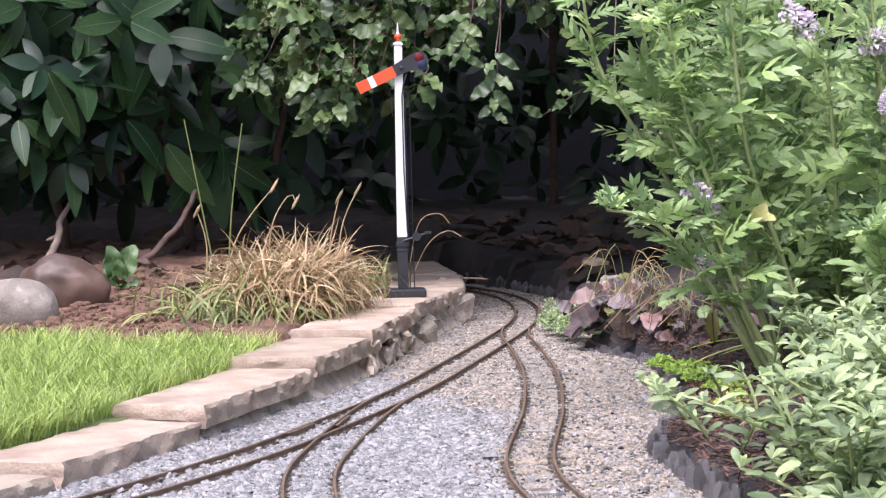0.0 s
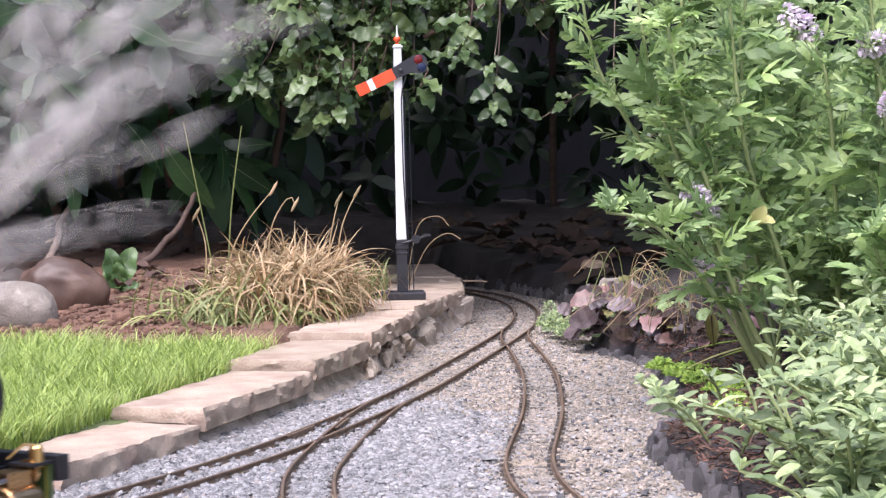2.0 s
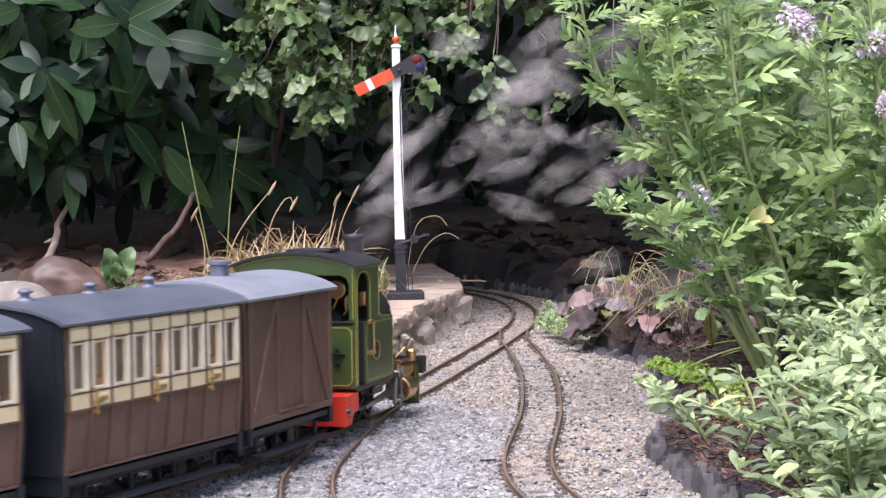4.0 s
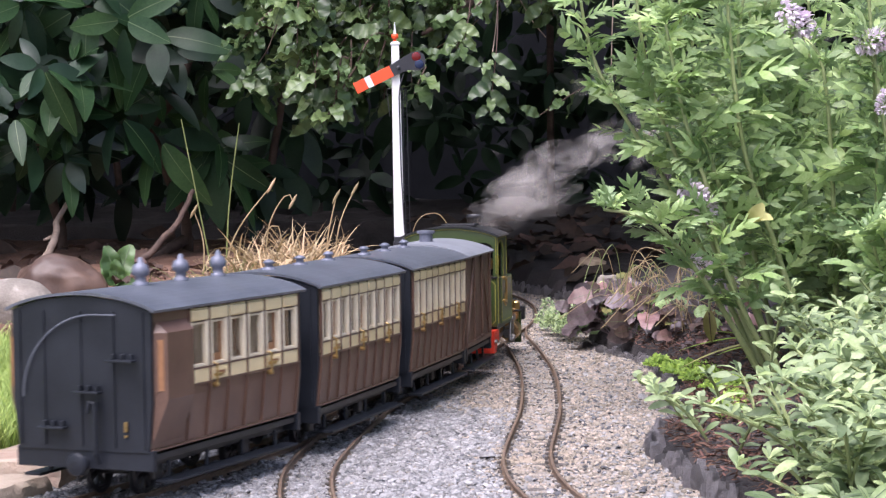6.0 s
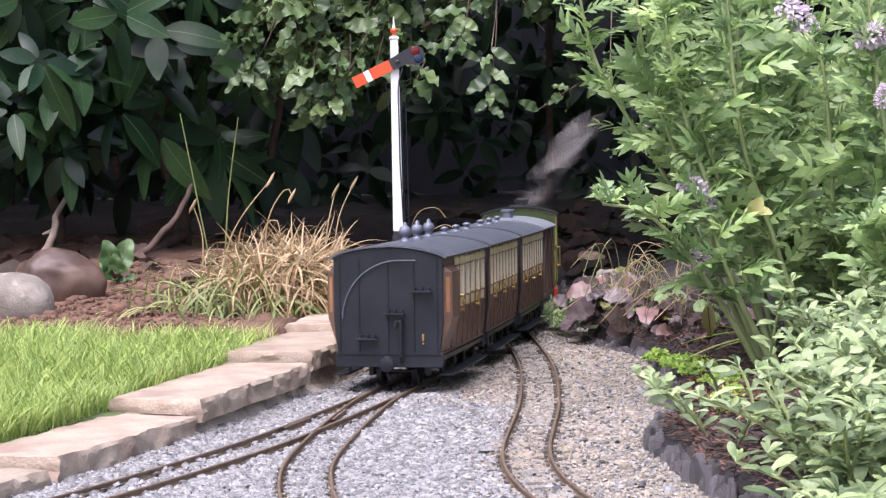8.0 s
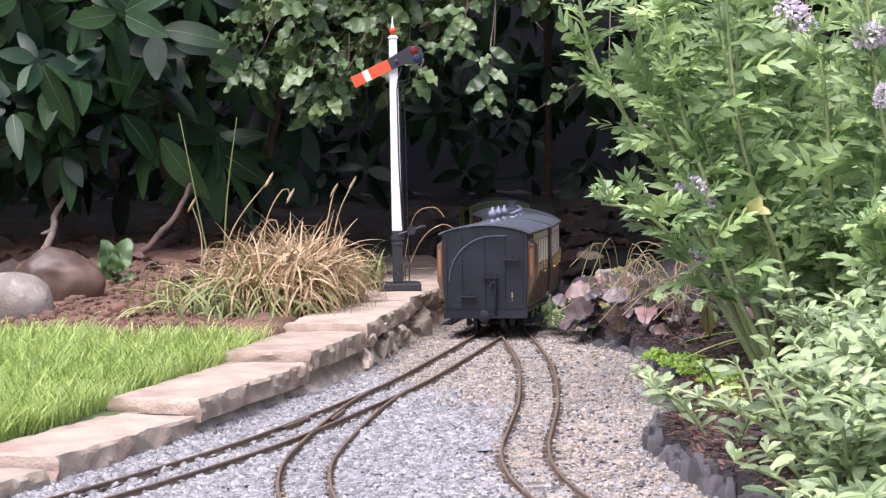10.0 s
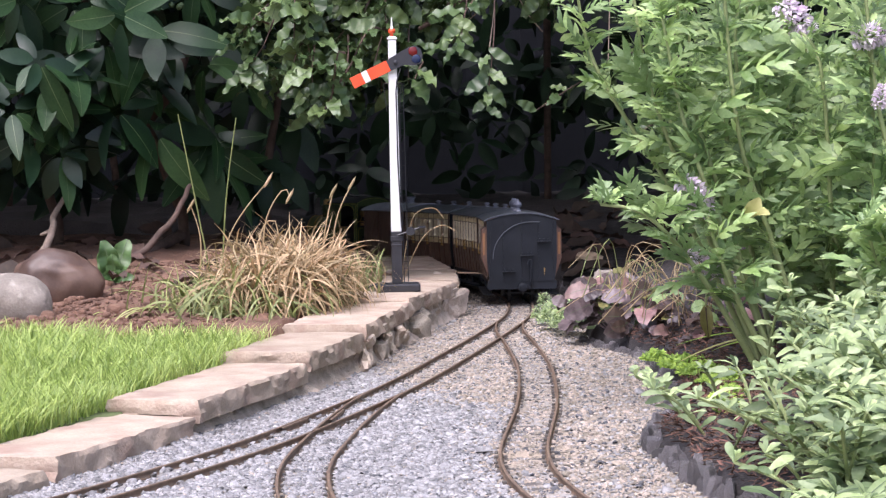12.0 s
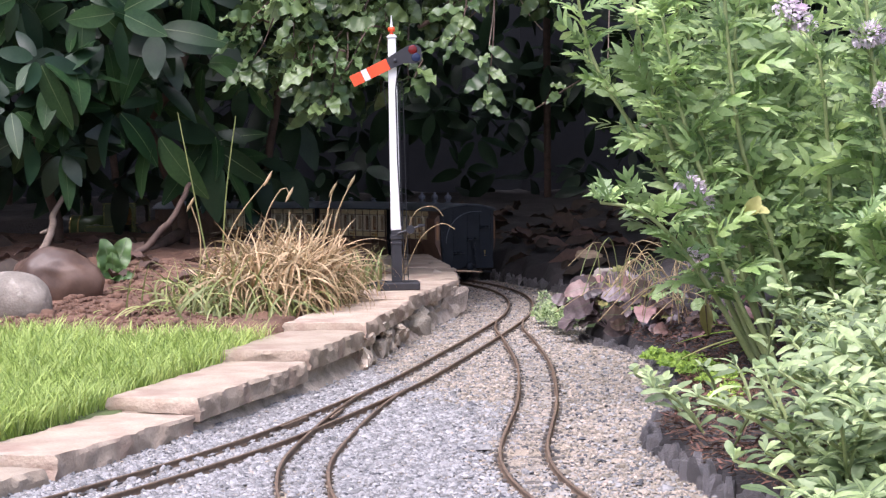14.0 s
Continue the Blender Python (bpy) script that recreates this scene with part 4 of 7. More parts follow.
        lathe(bm, [(1.0, -0.0004), (1.0, 0.0004)], 24, Matrix.Translation((s * (w + 0.0003), -0.046, 0.0610)) @ Matrix.Rotation(radians(90), 4, "Y") @ Matrix.Diagonal((0.0068, 0.0078, 1, 1)))
        part("works_plate", bm, P_BLACK, tank, "oval works plate with a brass rim")
        bm = bmesh.new()
        tube(bm, [(s * (w + 0.0035), -0.0615, 0.0835), (s * (w + 0.0035), -0.0615, 0.0605)], 0.0011, 8)
        for z in (0.0835, 0.0605):
            tube(bm, [(s * (w + 0.0035), -0.0740, z), (s * (w + 0.0035), -0.0600, z)], 0.0013, 8)
            tube(bm, [(s * w, -0.0615, z), (s * (w + 0.0040), -0.0615, z)], 0.0016, 8)
        part("grab_rail", bm, P_BRASS, ob, "brass grab rail")
        bm = bmesh.new()
        lathe(bm, [(0.0052, 0.0836), (0.0052, 0.0856), (0.0030, 0.0866)], 16, Matrix.Translation((s * 0.0385, -0.020, 0)))
        part("tank_filler", bm, P_STEEL, tank)
    # rear buffer beam with its side brackets
    bm = bmesh.new()
    side_prism(bm, [(-0.1200, 0.0125), (-0.1070, 0.0125), (-0.1055, 0.0165), (-0.1020, 0.0198), (-0.0965, 0.0212), (-0.0900, 0.0212), (-0.0900, 0.0340), (-0.1200, 0.0340)], -0.0465, 0.0465)
    beam = part("rear_beam", bm, P_RED, ob, "bright red rear buffer beam")
    for s in (-1, 1):
        bm = bmesh.new()
        lathe(bm, [(0.0022, 0), (0.0022, 0.0022), (0.001, 0.003)], 10, Matrix.Translation((s * 0.0465, -0.1165, 0.0235)) @ Matrix.Rotation(s * radians(90), 4, "Y"))
        part("bolt", bm, P_STEEL, beam)
        for k in range(5):
            bm = bmesh.new()
            lathe(bm, [(0.0007, 0), (0.0007, 0.0008)], 8, Matrix.Translation((s * 0.0465, -0.1120, 0.0145 + k * 0.0042)) @ Matrix.Rotation(s * radians(90), 4, "Y"))
            part("rivet", bm, P_RED, beam)
    # cab: sides with an arch-topped doorway, an open back over two low panels, a flat-arched roof
    y0, y1, eave, crest = -0.0960, -0.0360, 0.1265, 0.1350
    d0, d1 = -0.0895, -0.0600
    n = 12
    for s in (-1, 1):
        bm = bmesh.new()
        arch = [((d0 + d1) / 2 - (d1 - d0) / 2 * math.cos(math.pi * k / n), 0.1080 + 0.0125 * math.sin(math.pi * k / n) ** 0.7) for k in range(n + 1)]
        side_prism(bm, [(y0, 0.038), (d0, 0.038)] + arch + [(d1, 0.0842), (y1, 0.0842), (y1, eave), (y0, eave)], s * (w - 0.0016), s * w)
        cab_side = part("cab_side", bm, P_GREEN, ob, "green cab side with an arch-topped doorway")
        bm = bmesh.new()
        tube(bm, [(s * (w + 0.0002), d0 - 0.0012, 0.040)] + [(s * (w + 0.0002), (d0 + d1) / 2 + (y - (d0 + d1) / 2) * 1.07, z + 0.0010) for y, z in arch] + [(s * (w + 0.0002), d1 + 0.0012, 0.0850)], 0.0004, 5)
        for y in (y0 + 0.0012, y1 - 0.0018):
            low = 0.040 if y < -0.05 else 0.086
            box(bm, s * (w + 0.0002), y, (low + eave - 0.003) / 2, 0.0006, 0.0007, eave - 0.003 - low)
        box(bm, s * (w + 0.0002), (y0 + y1) / 2, eave - 0.0026, 0.0006, y1 - y0 - 0.004, 0.0007)
        part("lining", bm, P_LINE, cab_side)
        bm = bmesh.new()
        box(bm, s * (w - 0.0022), (d1 + y1) / 2, 0.105, 0.0008, y1 - d1 - 0.001, 0.040)
        box(bm, s * (w - 0.0022), (y0 + d0) / 2 + 0.0004, 0.080, 0.0008, d0 - y0 - 0.001, 0.082)
        part("inner_lining", bm, P_BLACK, cab_side, "black inside of the cab")
        bm = bmesh.new()
        box(bm, s * 0.0335, y0 - 0.0008, 0.0605, 0.0255, 0.0024, 0.0470, 0.0006)
        rear_panel = part("rear_panel", bm, P_GREEN, ob, "green rear panel with yellow lining")
        bm = bmesh.new()
        for x in (s * 0.0225, s * 0.0445):
            box(bm, x, y0 - 0.0022, 0.0605, 0.0006, 0.0006, 0.036)
        for z in (0.0395, 0.0815):
            box(bm, s * 0.0335, y0 - 0.0022, z, 0.0160, 0.0006, 0.0006)
        for x, q in ((0.0225, 1), (0.0445, -1)):
            for z, e in ((0.0395, 1), (0.0815, -1)):
                box(bm, 0, 0, 0, 0.0045, 0.0006, 0.0006, 0, Matrix.Translation((s * (x + q * 0.0015), y0 - 0.0022, z + e * 0.0015)) @ Matrix.Rotation(s * q * e * radians(45), 4, "Y"))
        part("lining", bm, P_LINE, rear_panel)
        bm = bmesh.new()
        box(bm, s * 0.0335, y0 - 0.0012, 0.0852, 0.027, 0.004, 0.0018, 0.0005)
        for x, z, q in ((0.0, 0.0625, 0.0115), (0.0, 0.0555, 0.0050)):
            box(bm, s * 0.0335 + x, y0 - 0.003, z, q, 0.003, 0.0012, 0.0004)
        for z in (0.0655, 0.0600, 0.0545):
            lathe(bm, [(0.0017, 0), (0.0017, 0.002)], 10, Matrix.Translation((s * 0.0335, y0 - 0.002, z)) @ Matrix.Rotation(radians(90), 4, "X"))
        part("lamp_iron", bm, P_BLACK, rear_panel)
    top = [(w * (1 - 2 * k / 16), eave + (crest - eave) * (1 - (1 - 2 * k / 16) ** 2) ** 0.85) for k in range(17)]
    q = 0.0425
    hole = [(-q, 0.0865), (-q, 0.1135), (-q + 0.0020, 0.1175), (-q + 0.0060, 0.1195), (q - 0.0060, 0.1195), (q - 0.0020, 0.1175), (q, 0.1135), (q, 0.0865)]
    bm = bmesh.new()
    prism(bm, top + [(-w, 0.0865)] + hole + [(w, 0.0865)], y0 - 0.0008, y0 + 0.0008)
    arch_ob = part("rear_arch", bm, P_GREEN, ob, "green back sheet with a wide opening")
    bm = bmesh.new()
    tube(bm, [(x * 0.985, y0 - 0.0012, z - 0.0020) for x, z in top], 0.00035, 5)
    for s in (-1, 1):
        tube(bm, [(s * (w - 0.0010), y0 - 0.0012, 0.088), (s * (w - 0.0010), y0 - 0.0012, eave - 0.002)], 0.00035, 5)
    part("lining", bm, P_LINE, arch_ob)
    bm = bmesh.new()
    prism(bm, top + [(-w, 0.0845), (w, 0.0845)], y1 - 0.0008, y1 + 0.0008)
    front = part("cab_front", bm, P_GREEN, ob)
    bm = bmesh.new()
    prism(bm, [(x * 0.96, z - 0.003) for x, z in top] + [(-w * 0.96, 0.040), (w * 0.96, 0.040)], y1 - 0.0030, y1 - 0.0012)
    part("inner_lining", bm, P_BLACK, front, "black inside of the cab front")
    bm = bmesh.new()
    prism(bm, arc_roof(0.0985, eave, crest + 0.0012, 0.0014), y0 - 0.004, y1 + 0.004)
    part("cab_roof", bm, P_BLACK, ob, "black flat-arched cab roof")
    bm = bmesh.new()
    box(bm, 0.004, -0.062, crest + 0.0016, 0.034, 0.026, 0.0022, 0.0006)
    part("roof_hatch", bm, P_BLACK, ob)
    # the boiler's back end and its fittings
    bm = bmesh.new()
    lathe(bm, [(0.0240, -0.062), (0.0255, -0.060), (0.0255, -0.036)], 28, Matrix.Translation((0, 0, 0.077)) @ ahead)
    part("backhead", bm, P_BLACK, ob, "black firebox end", smooth="crisp")
    for x, z, r in ((0.0235, 0.1075, 0.0070), (0.006, 0.1060, 0.0060), (0.034, 0.1000, 0.0038)):
        bm = bmesh.new()
        lathe(bm, [(r, 0), (r, 0.003), (r * 0.86, 0.0038), (r * 0.8, 0.0034)], 24, Matrix.Translation((x, -0.0655, z)) @ Matrix.Rotation(radians(90), 4, "X"))
        tube(bm, [(x, -0.0650, z - r), (x * 0.8, -0.062, z - r - 0.008)], 0.0008, 6)
        part("pressure_gauge", bm, P_BRASS, ob, "brass pressure gauge")
    bm = bmesh.new()
    box(bm, 0.0330, -0.0630, 0.0965, 0.0080, 0.0080, 0.0090, 0.0016)
    tube(bm, [(0.0, -0.062, 0.092), (0.0, -0.072, 0.092), (0.014, -0.074, 0.088), (0.020, -0.074, 0.080)], 0.0012, 8)
    part("regulator", bm, P_COPPER, ob)
    bm = bmesh.new()
    box(bm, 0.010, -0.066, 0.0860, 0.0160, 0.0050, 0.0060, 0.0010)
    lathe(bm, [(0.0022, 0), (0.0022, 0.006)], 10, Matrix.Translation((0.038, -0.052, 0.0960)))
    box(bm, 0.0390, -0.0500, 0.0995, 0.0060, 0.0090, 0.0110, 0.0018)
    part("lubricator_box", bm, P_BRASS, ob)
    for y in (-0.045, -0.008, 0.022):
        wheelset(ob, y, 0.0165, 10, 0.0325, P_BLACK)
    return ob


rear_coach = coach("brown and cream brake coach with a dark grey boarded end", True, 3)
middle_coach = coach("brown and cream compartment coach with brass handles, grey roof")
front_coach = copy_thing(middle_coach, Matrix())
front_coach["label"] = "brown and cream compartment coach coupled behind the goods van"
for o, m in zip(front_coach.children, middle_coach.children):
    if m.name.startswith("wheelset"):
        WHEELS.append((o, o.location.y, 0.0125))
goods_van = van()
loco = engine()
RIDERS += [(rear_coach, 0.0945, 0.110), (middle_coach, 0.3085, 0.110), (front_coach, 0.5255, 0.110), (goods_van, 0.6930, 0.075), (loco, 0.9000, 0.067)]

# ---- signal ----
S_WHITE = material("white_enamel", (0.74, 0.74, 0.73), (0.82, 0.82, 0.81), 0.35, 0, 40, 500, 0.1, 0.0002)
S_ARM = material("orange_red_paint", (0.78, 0.075, 0.02), (0.86, 0.11, 0.03), 0.4, 0, 40, 500, 0.1, 0.0002)
S_BLACK = material("signal_black", (0.018, 0.018, 0.022), (0.034, 0.034, 0.04), 0.45, 0, 60, 500, 0.15, 0.0003)
S_LENS_R = material("red_lens", (0.12, 0.006, 0.008), (0.17, 0.010, 0.010), 0.12, 0, 40, 500, 0)
S_LENS_B = material("blue_lens", (0.012, 0.02, 0.06), (0.02, 0.03, 0.08), 0.12, 0, 40, 500, 0)


def signal():
    """A lattice-laddered semaphore: a tapered wooden post on a base plate, with its arm lowered."""
    ob = tagged(empty("semaphore_signal"), "white semaphore signal with a lowered orange-red arm on the wall", "railway signal")
    bm = bmesh.new()
    box(bm, 0, 0, 0.0045, 0.052, 0.050, 0.009, 0.0015)
    part("base_plate", bm, S_BLACK, ob)

    def taper(z0, z1, h0, h1, mat, name, label):
        bm = bmesh.new()
        box(bm, 0, 0, (z0 + z1) / 2, 1, 1, z1 - z0)
        for v in bm.verts:
            h = h0 if v.co.z < (z0 + z1) / 2 else h1
            v.co.x, v.co.y = math.copysign(h, v.co.x), math.copysign(h, v.co.y)
        bmesh.ops.bevel(bm, geom=bm.edges[:], offset=0.0006, segments=1, affect="EDGES")
        return part(name, bm, mat, ob, label)
    taper(0.009, 0.070, 0.0062, 0.0060, S_BLACK, "post_foot", "black foot of the post")
    taper(0.0702, 0.296, 0.0060, 0.0046, S_WHITE, "post", "white tapered post")
    bm = bmesh.new()
    box(bm, 0, 0, 0.2972, 0.0115, 0.0115, 0.0022, 0.0005)
    box(bm, 0, 0, 0.2990, 0.0085, 0.0085, 0.0016, 0.0005)
    part("post_cap", bm, S_WHITE, ob)
    bm = bmesh.new()
    lathe(bm, [(0.0030, 0.2996), (0.0018, 0.3015), (0.0016, 0.303), (0.0036, 0.3035), (0.0044, 0.3060), (0.0036, 0.3085), (0.0016, 0.309)], 16)
    fin = part("finial_ball", bm, S_ARM, ob, "red finial ball", smooth=True)
    bm = bmesh.new()
    lathe(bm, [(0.0022, 0.3088), (0.0013, 0.312), (0.0004, 0.3225)], 12)
    part("finial_spike", bm, S_WHITE, fin)
    # arm, pivoted on the front of the post and hanging at about 25 degrees
    tilt = Matrix.Translation((0.003, -0.0085, 0.269)) @ Matrix.Rotation(radians(-25), 4, "Y")

    def arm_piece(name, x0, x1, mat, h=0.0135, parent=None):
        bm = bmesh.new()
        box(bm, (x0 + x1) / 2, 0, 0, abs(x1 - x0), 0.0016, h, 0.0004, tilt)
        return part(name, bm, mat, parent or ob)
    arm = arm_piece("arm", -0.0085, -0.0345, S_ARM)
    arm["label"] = "orange-red signal arm with a white stripe"
    arm_piece("arm_stripe", -0.0347, -0.0420, S_WHITE, 0.0135, arm)
    arm_piece("arm_tip", -0.0422, -0.0565, S_ARM, 0.0135, arm)
    bm = bmesh.new()
    rim = [(-0.009, 0.0066), (0.010, 0.0085), (0.022, 0.0092), (0.030, 0.0072), (0.0335, 0.0010), (0.0320, -0.0075), (0.0270, -0.0138), (0.0200, -0.0140), (0.0140, -0.0100), (0.008, -0.0074), (-0.009, -0.0066)]
    a = [bm.verts.new(tilt @ Vector((x, -0.0009, z))) for x, z in rim]
    b = [bm.verts.new(tilt @ Vector((x, 0.0009, z))) for x, z in rim]
    bm.faces.new(a)
    bm.faces.new(b[::-1])
    for k in range(len(rim)):
        bm.faces.new((a[k], b[k], b[(k + 1) % len(rim)], a[(k + 1) % len(rim)]))
    bmesh.ops.recalc_face_normals(bm, faces=bm.faces[:])
    plate = part("spectacle_plate", bm, S_BLACK, ob, "black spectacle plate with red and blue lenses")
    for (x, z), mat, nm in (((0.0242, 0.0024), S_LENS_R, "red_lens"), ((0.0236, -0.0072), S_LENS_B, "blue_lens")):
        bm = bmesh.new()
        lathe(bm, [(0.0054, 0), (0.0050, 0.0003), (0.003, 0.0006), (0.0008, 0.0007)], 20, tilt @ Matrix.Translation((x, -0.0009, z)) @ Matrix.Rotation(radians(90), 4, "X"))
        part(nm, bm, mat, plate, smooth=True)
    bm = bmesh.new()
    lathe(bm, [(0.0024, 0), (0.0024, 0.002), (0.001, 0.0026)], 12, tilt @ Matrix.Translation((0, -0.0009, 0)) @ Matrix.Rotation(radians(90), 4, "X"))
    part("pivot", bm, S_BLACK, plate)
    # down rod, balance weight and lever
    bm = bmesh.new()
    tube(bm, [(0.009, -0.0080, 0.262), (0.0045, -0.0078, 0.248), (0.0030, -0.0078, 0.235), (0.0034, -0.0078, 0.15), (0.0060, -0.0078, 0.075)], 0.0008, 6)
    part("down_rod", bm, S_BLACK, ob)
    bm = bmesh.new()
    tube(bm, [(0.001, -0.0085, 0.066), (0.016, -0.0085, 0.0705), (0.031, -0.0085, 0.0755)], 0.0012, 6)
    lathe(bm, [(0.0052, -0.0026), (0.0052, 0.0026)], 16, Matrix.Translation((0.0165, -0.0085, 0.0706)) @ Matrix.Rotation(radians(90), 4, "X"))
    box(bm, 0.030, -0.0085, 0.0752, 0.008, 0.003, 0.003, 0.0005)
    part("balance_lever", bm, S_BLACK, ob)
    bm = bmesh.new()
    box(bm, 0, 0, 0.062, 0.0145, 0.0145, 0.0055, 0.0006)
    box(bm, 0, 0, 0.0545, 0.0138, 0.0138, 0.002, 0.0004)
    part("bracket", bm, S_BLACK, ob)
    # ladder behind the post
    for x in (0.0095, 0.0145):
        bm = bmesh.new()
        tube(bm, [(x, 0.022, 0.009), (x - 0.002, 0.010, 0.245)], 0.0006, 5)
        part("ladder_rail", bm, S_BLACK, ob)
    for k in range(26):
        bm = bmesh.new()
        z = 0.016 + k * 0.0088
        u = (z - 0.009) / 0.236
        tube(bm, [(0.0095 - 0.002 * u, 0.022 - 0.012 * u, z), (0.0145 - 0.002 * u, 0.022 - 0.012 * u, z)], 0.00045, 4)
        part("rung", bm, S_BLACK, ob)
    bm = bmesh.new()
    for x in (-0.0105, 0.0105):
        tube(bm, [(x * 1.0, 0.004, 0.245), (x * 1.0, 0.006, 0.240), (x * 0.72, 0.006, 0.212)], 0.0005, 5)
    tube(bm, [(-0.0105, 0.004, 0.245), (0.0105, 0.004, 0.245)], 0.0005, 5)
    part("stay_hoop", bm, S_BLACK, ob)
    return ob


sig = signal()
sig.matrix_world = Matrix.Translation((-0.0475, 2.268, 0.0432)) @ pose(0, 0, 0, 0, -0.4, 4)

bm = bmesh.new()
tube(bm, smoothed([(-0.056, 2.262, 0.051), (-0.066, 2.258, 0.054), (-0.078, 2.262, 0.050), (-0.086, 2.27, 0.046)], 0.003), 0.0011, 6)
tagged(part("signal_cable", bm, S_BLACK), "thin black cable running from the signal's base into the grass", "cable")

# ---- boulders and stones ----
R_GREY = material("grey_granite", (0.16, 0.138, 0.112), (0.32, 0.28, 0.235), 0.9, 0, 45, 420, 0.9, 0.002, stain=(0.46, 0.42, 0.36), stain_at=0.64, stain_scale=60)
R_BROWN = material("brown_cobble", (0.058, 0.034, 0.024), (0.115, 0.070, 0.050), 0.5, 0, 22, 300, 0.5, 0.0009, stain=(0.16, 0.10, 0.07), stain_at=0.6, stain_scale=20)
R_TAN = material("tan_stone", (0.24, 0.17, 0.11), (0.40, 0.30, 0.20), 0.85, 0, 30, 420, 0.6, 0.0012)


def pebble(name, place, size, turn, mat, label, seed, rough=0.1):
    bm = bmesh.new()
    r = bmesh.ops.create_icosphere(bm, subdivisions=5, radius=1.0)
    for v in r["verts"]:
        c = v.co.copy()
        q = Vector([math.copysign(abs(a) ** 0.86, a) for a in c])
        v.co = Vector([a * b for a, b in zip(q * (1 + rough * noise.noise(c * 1.1 + Vector((seed, 0, 0))) + 0.25 * rough * noise.noise(c * 3.3 + Vector((0, seed, 0)))), size)])
    ob = part(name, bm, mat, None, "", True)
    ob.matrix_world = Matrix.Translation(place) @ turn
    return tagged(ob, label, "stone")


pebble("boulder", (-0.446, 2.01, 0.053), (0.043, 0.036, 0.032), pose(0, 0, 0, 0, 8, 0), R_GREY, "rounded pale grey granite boulder at the lawn's edge", 3.1, 0.12)
pebble("boulder", (-0.425, 2.15, 0.068), (0.048, 0.034, 0.033), pose(0, 0, 0, 0, 14, 10), R_BROWN, "smooth rounded brown boulder on the soil bed", 7.7, 0.20)
pebble("stone", (-0.386, 2.03, 0.036), (0.006, 0.006, 0.004), pose(0, 0, 0), R_TAN, "small tan pebble lying on the soil", 2.0)
pebble("stone", (0.231, 2.92, 0.046), (0.020, 0.014, 0.009), pose(0, 0, 0, 0, 6, 0), R_TAN, "flat tan stone among dead leaves in the shade", 4.0, 0.3)
pebble("stone", (0.205, 2.38, 0.040), (0.016, 0.012, 0.018), pose(0, 0, 0, 0, 12, 0), R_GREY, "upright grey stone beside the dark-leaved plants", 5.0, 0.35)

# twig lying off the wall's corner
bm = bmesh.new()
tube(bm, [(0.028, 2.66, 0.041), (0.050, 2.655, 0.0405), (0.062, 2.65, 0.040)], [0.0014, 0.0011, 0.0006], 6)
tagged(part("twig", bm, R_TAN), "pale dry twig lying over the wall's edge", "twig")


# ---- slate edging ----
def slate_mesh(seed):
    r = random.Random(seed)
    bm = bmesh.new()
    n = 5
    peak = r.uniform(-0.4, 0.4)
    top = [(-0.5 + k / n, 1.0 - 0.22 * r.random() - 0.7 * abs(-0.5 + k / n - peak)) for k in range(n + 1)]
    rows = []
    for y, s in ((-0.5, 1.0), (0.5, 0.93)):
        rows.append(([bm.verts.new((x * 0.96, y, -0.6)) for x, z in top], [bm.verts.new((x * s, y * (0.8 + 0.4 * r.random()), 0.35)) for x, z in top], [bm.verts.new((x * s * 0.94, y * 0.75, z)) for x, z in top]))
    for k in range(n):
        for q in range(2):
            bm.faces.new((rows[0][q][k], rows[0][q][k + 1], rows[0][q + 1][k + 1], rows[0][q + 1][k]))
            bm.faces.new((rows[1][q][k], rows[1][q + 1][k], rows[1][q + 1][k + 1], rows[1][q][k + 1]))
        bm.faces.new((rows[0][2][k], rows[0][2][k + 1], rows[1][2][k + 1], rows[1][2][k]))
    for q in range(2):
        bm.faces.new((rows[0][q][0], rows[0][q + 1][0], rows[1][q + 1][0], rows[1][q][0]))
        bm.faces.new((rows[0][q][n], rows[1][q][n], rows[1][q + 1][n], rows[0][q + 1][n]))
    bmesh.ops.recalc_face_normals(bm, faces=bm.faces[:])
    me = bpy.data.meshes.new("slate")
    bm.to_mesh(me)
    bm.free()
    me.materials.append(M_SLATE)
    return me


SLATE_SHAPES = [slate_mesh(k) for k in range(10)]


def edging(label, line, tall, wide):
    ob = tagged(empty("slate_edging"), label, "edging", "", "structure")
    pts = smoothed([(x, y, 0) for x, y in line], 0.002)
    i, n = 0, 0
    while i < len(pts) - 2:
        w = wide * rng.uniform(0.5, 1.9)
        if rng.random() < 0.12:
            i += int(w / 0.003)
            continue
        for depth in range(2 if rng.random() < 0.45 else 1):
            p = pts[min(len(pts) - 2, i + int(w / 0.004))]
            d = (pts[min(i + 3, len(pts) - 1)] - pts[i]).normalized()
            s = mesh_part("slate", SLATE_SHAPES[n % 10], None, ob)
            h = tall * rng.uniform(0.5, 1.25) * float(np.interp(p.y, (1.22, 1.50, 2.3, 2.8), (1.0, 0.5, 0.5, 1.0)))
            s.matrix_world = (Matrix.Translation((p.x + depth * 0.006 * d.y, p.y - depth * 0.006 * d.x, -0.004)) @ Matrix.Rotation(math.atan2(d.y, d.x) + rng.uniform(-0.45, 0.45), 4, "Z")
                              @ pose(0, 0, 0, rng.uniform(-20, 14), rng.uniform(-20, 20), 0) @ Matrix.Diagonal((w * 1.1, rng.uniform(0.004, 0.007), h, 1)))
            n += 1
        i += max(1, int(w / 0.002))


edging("grey slate pieces set on edge along the flower bed", EDGING, 0.0165, 0.0095)
edging("weathered slate pieces set on edge behind the bend of the track", REAR_EDGING, 0.018, 0.011)

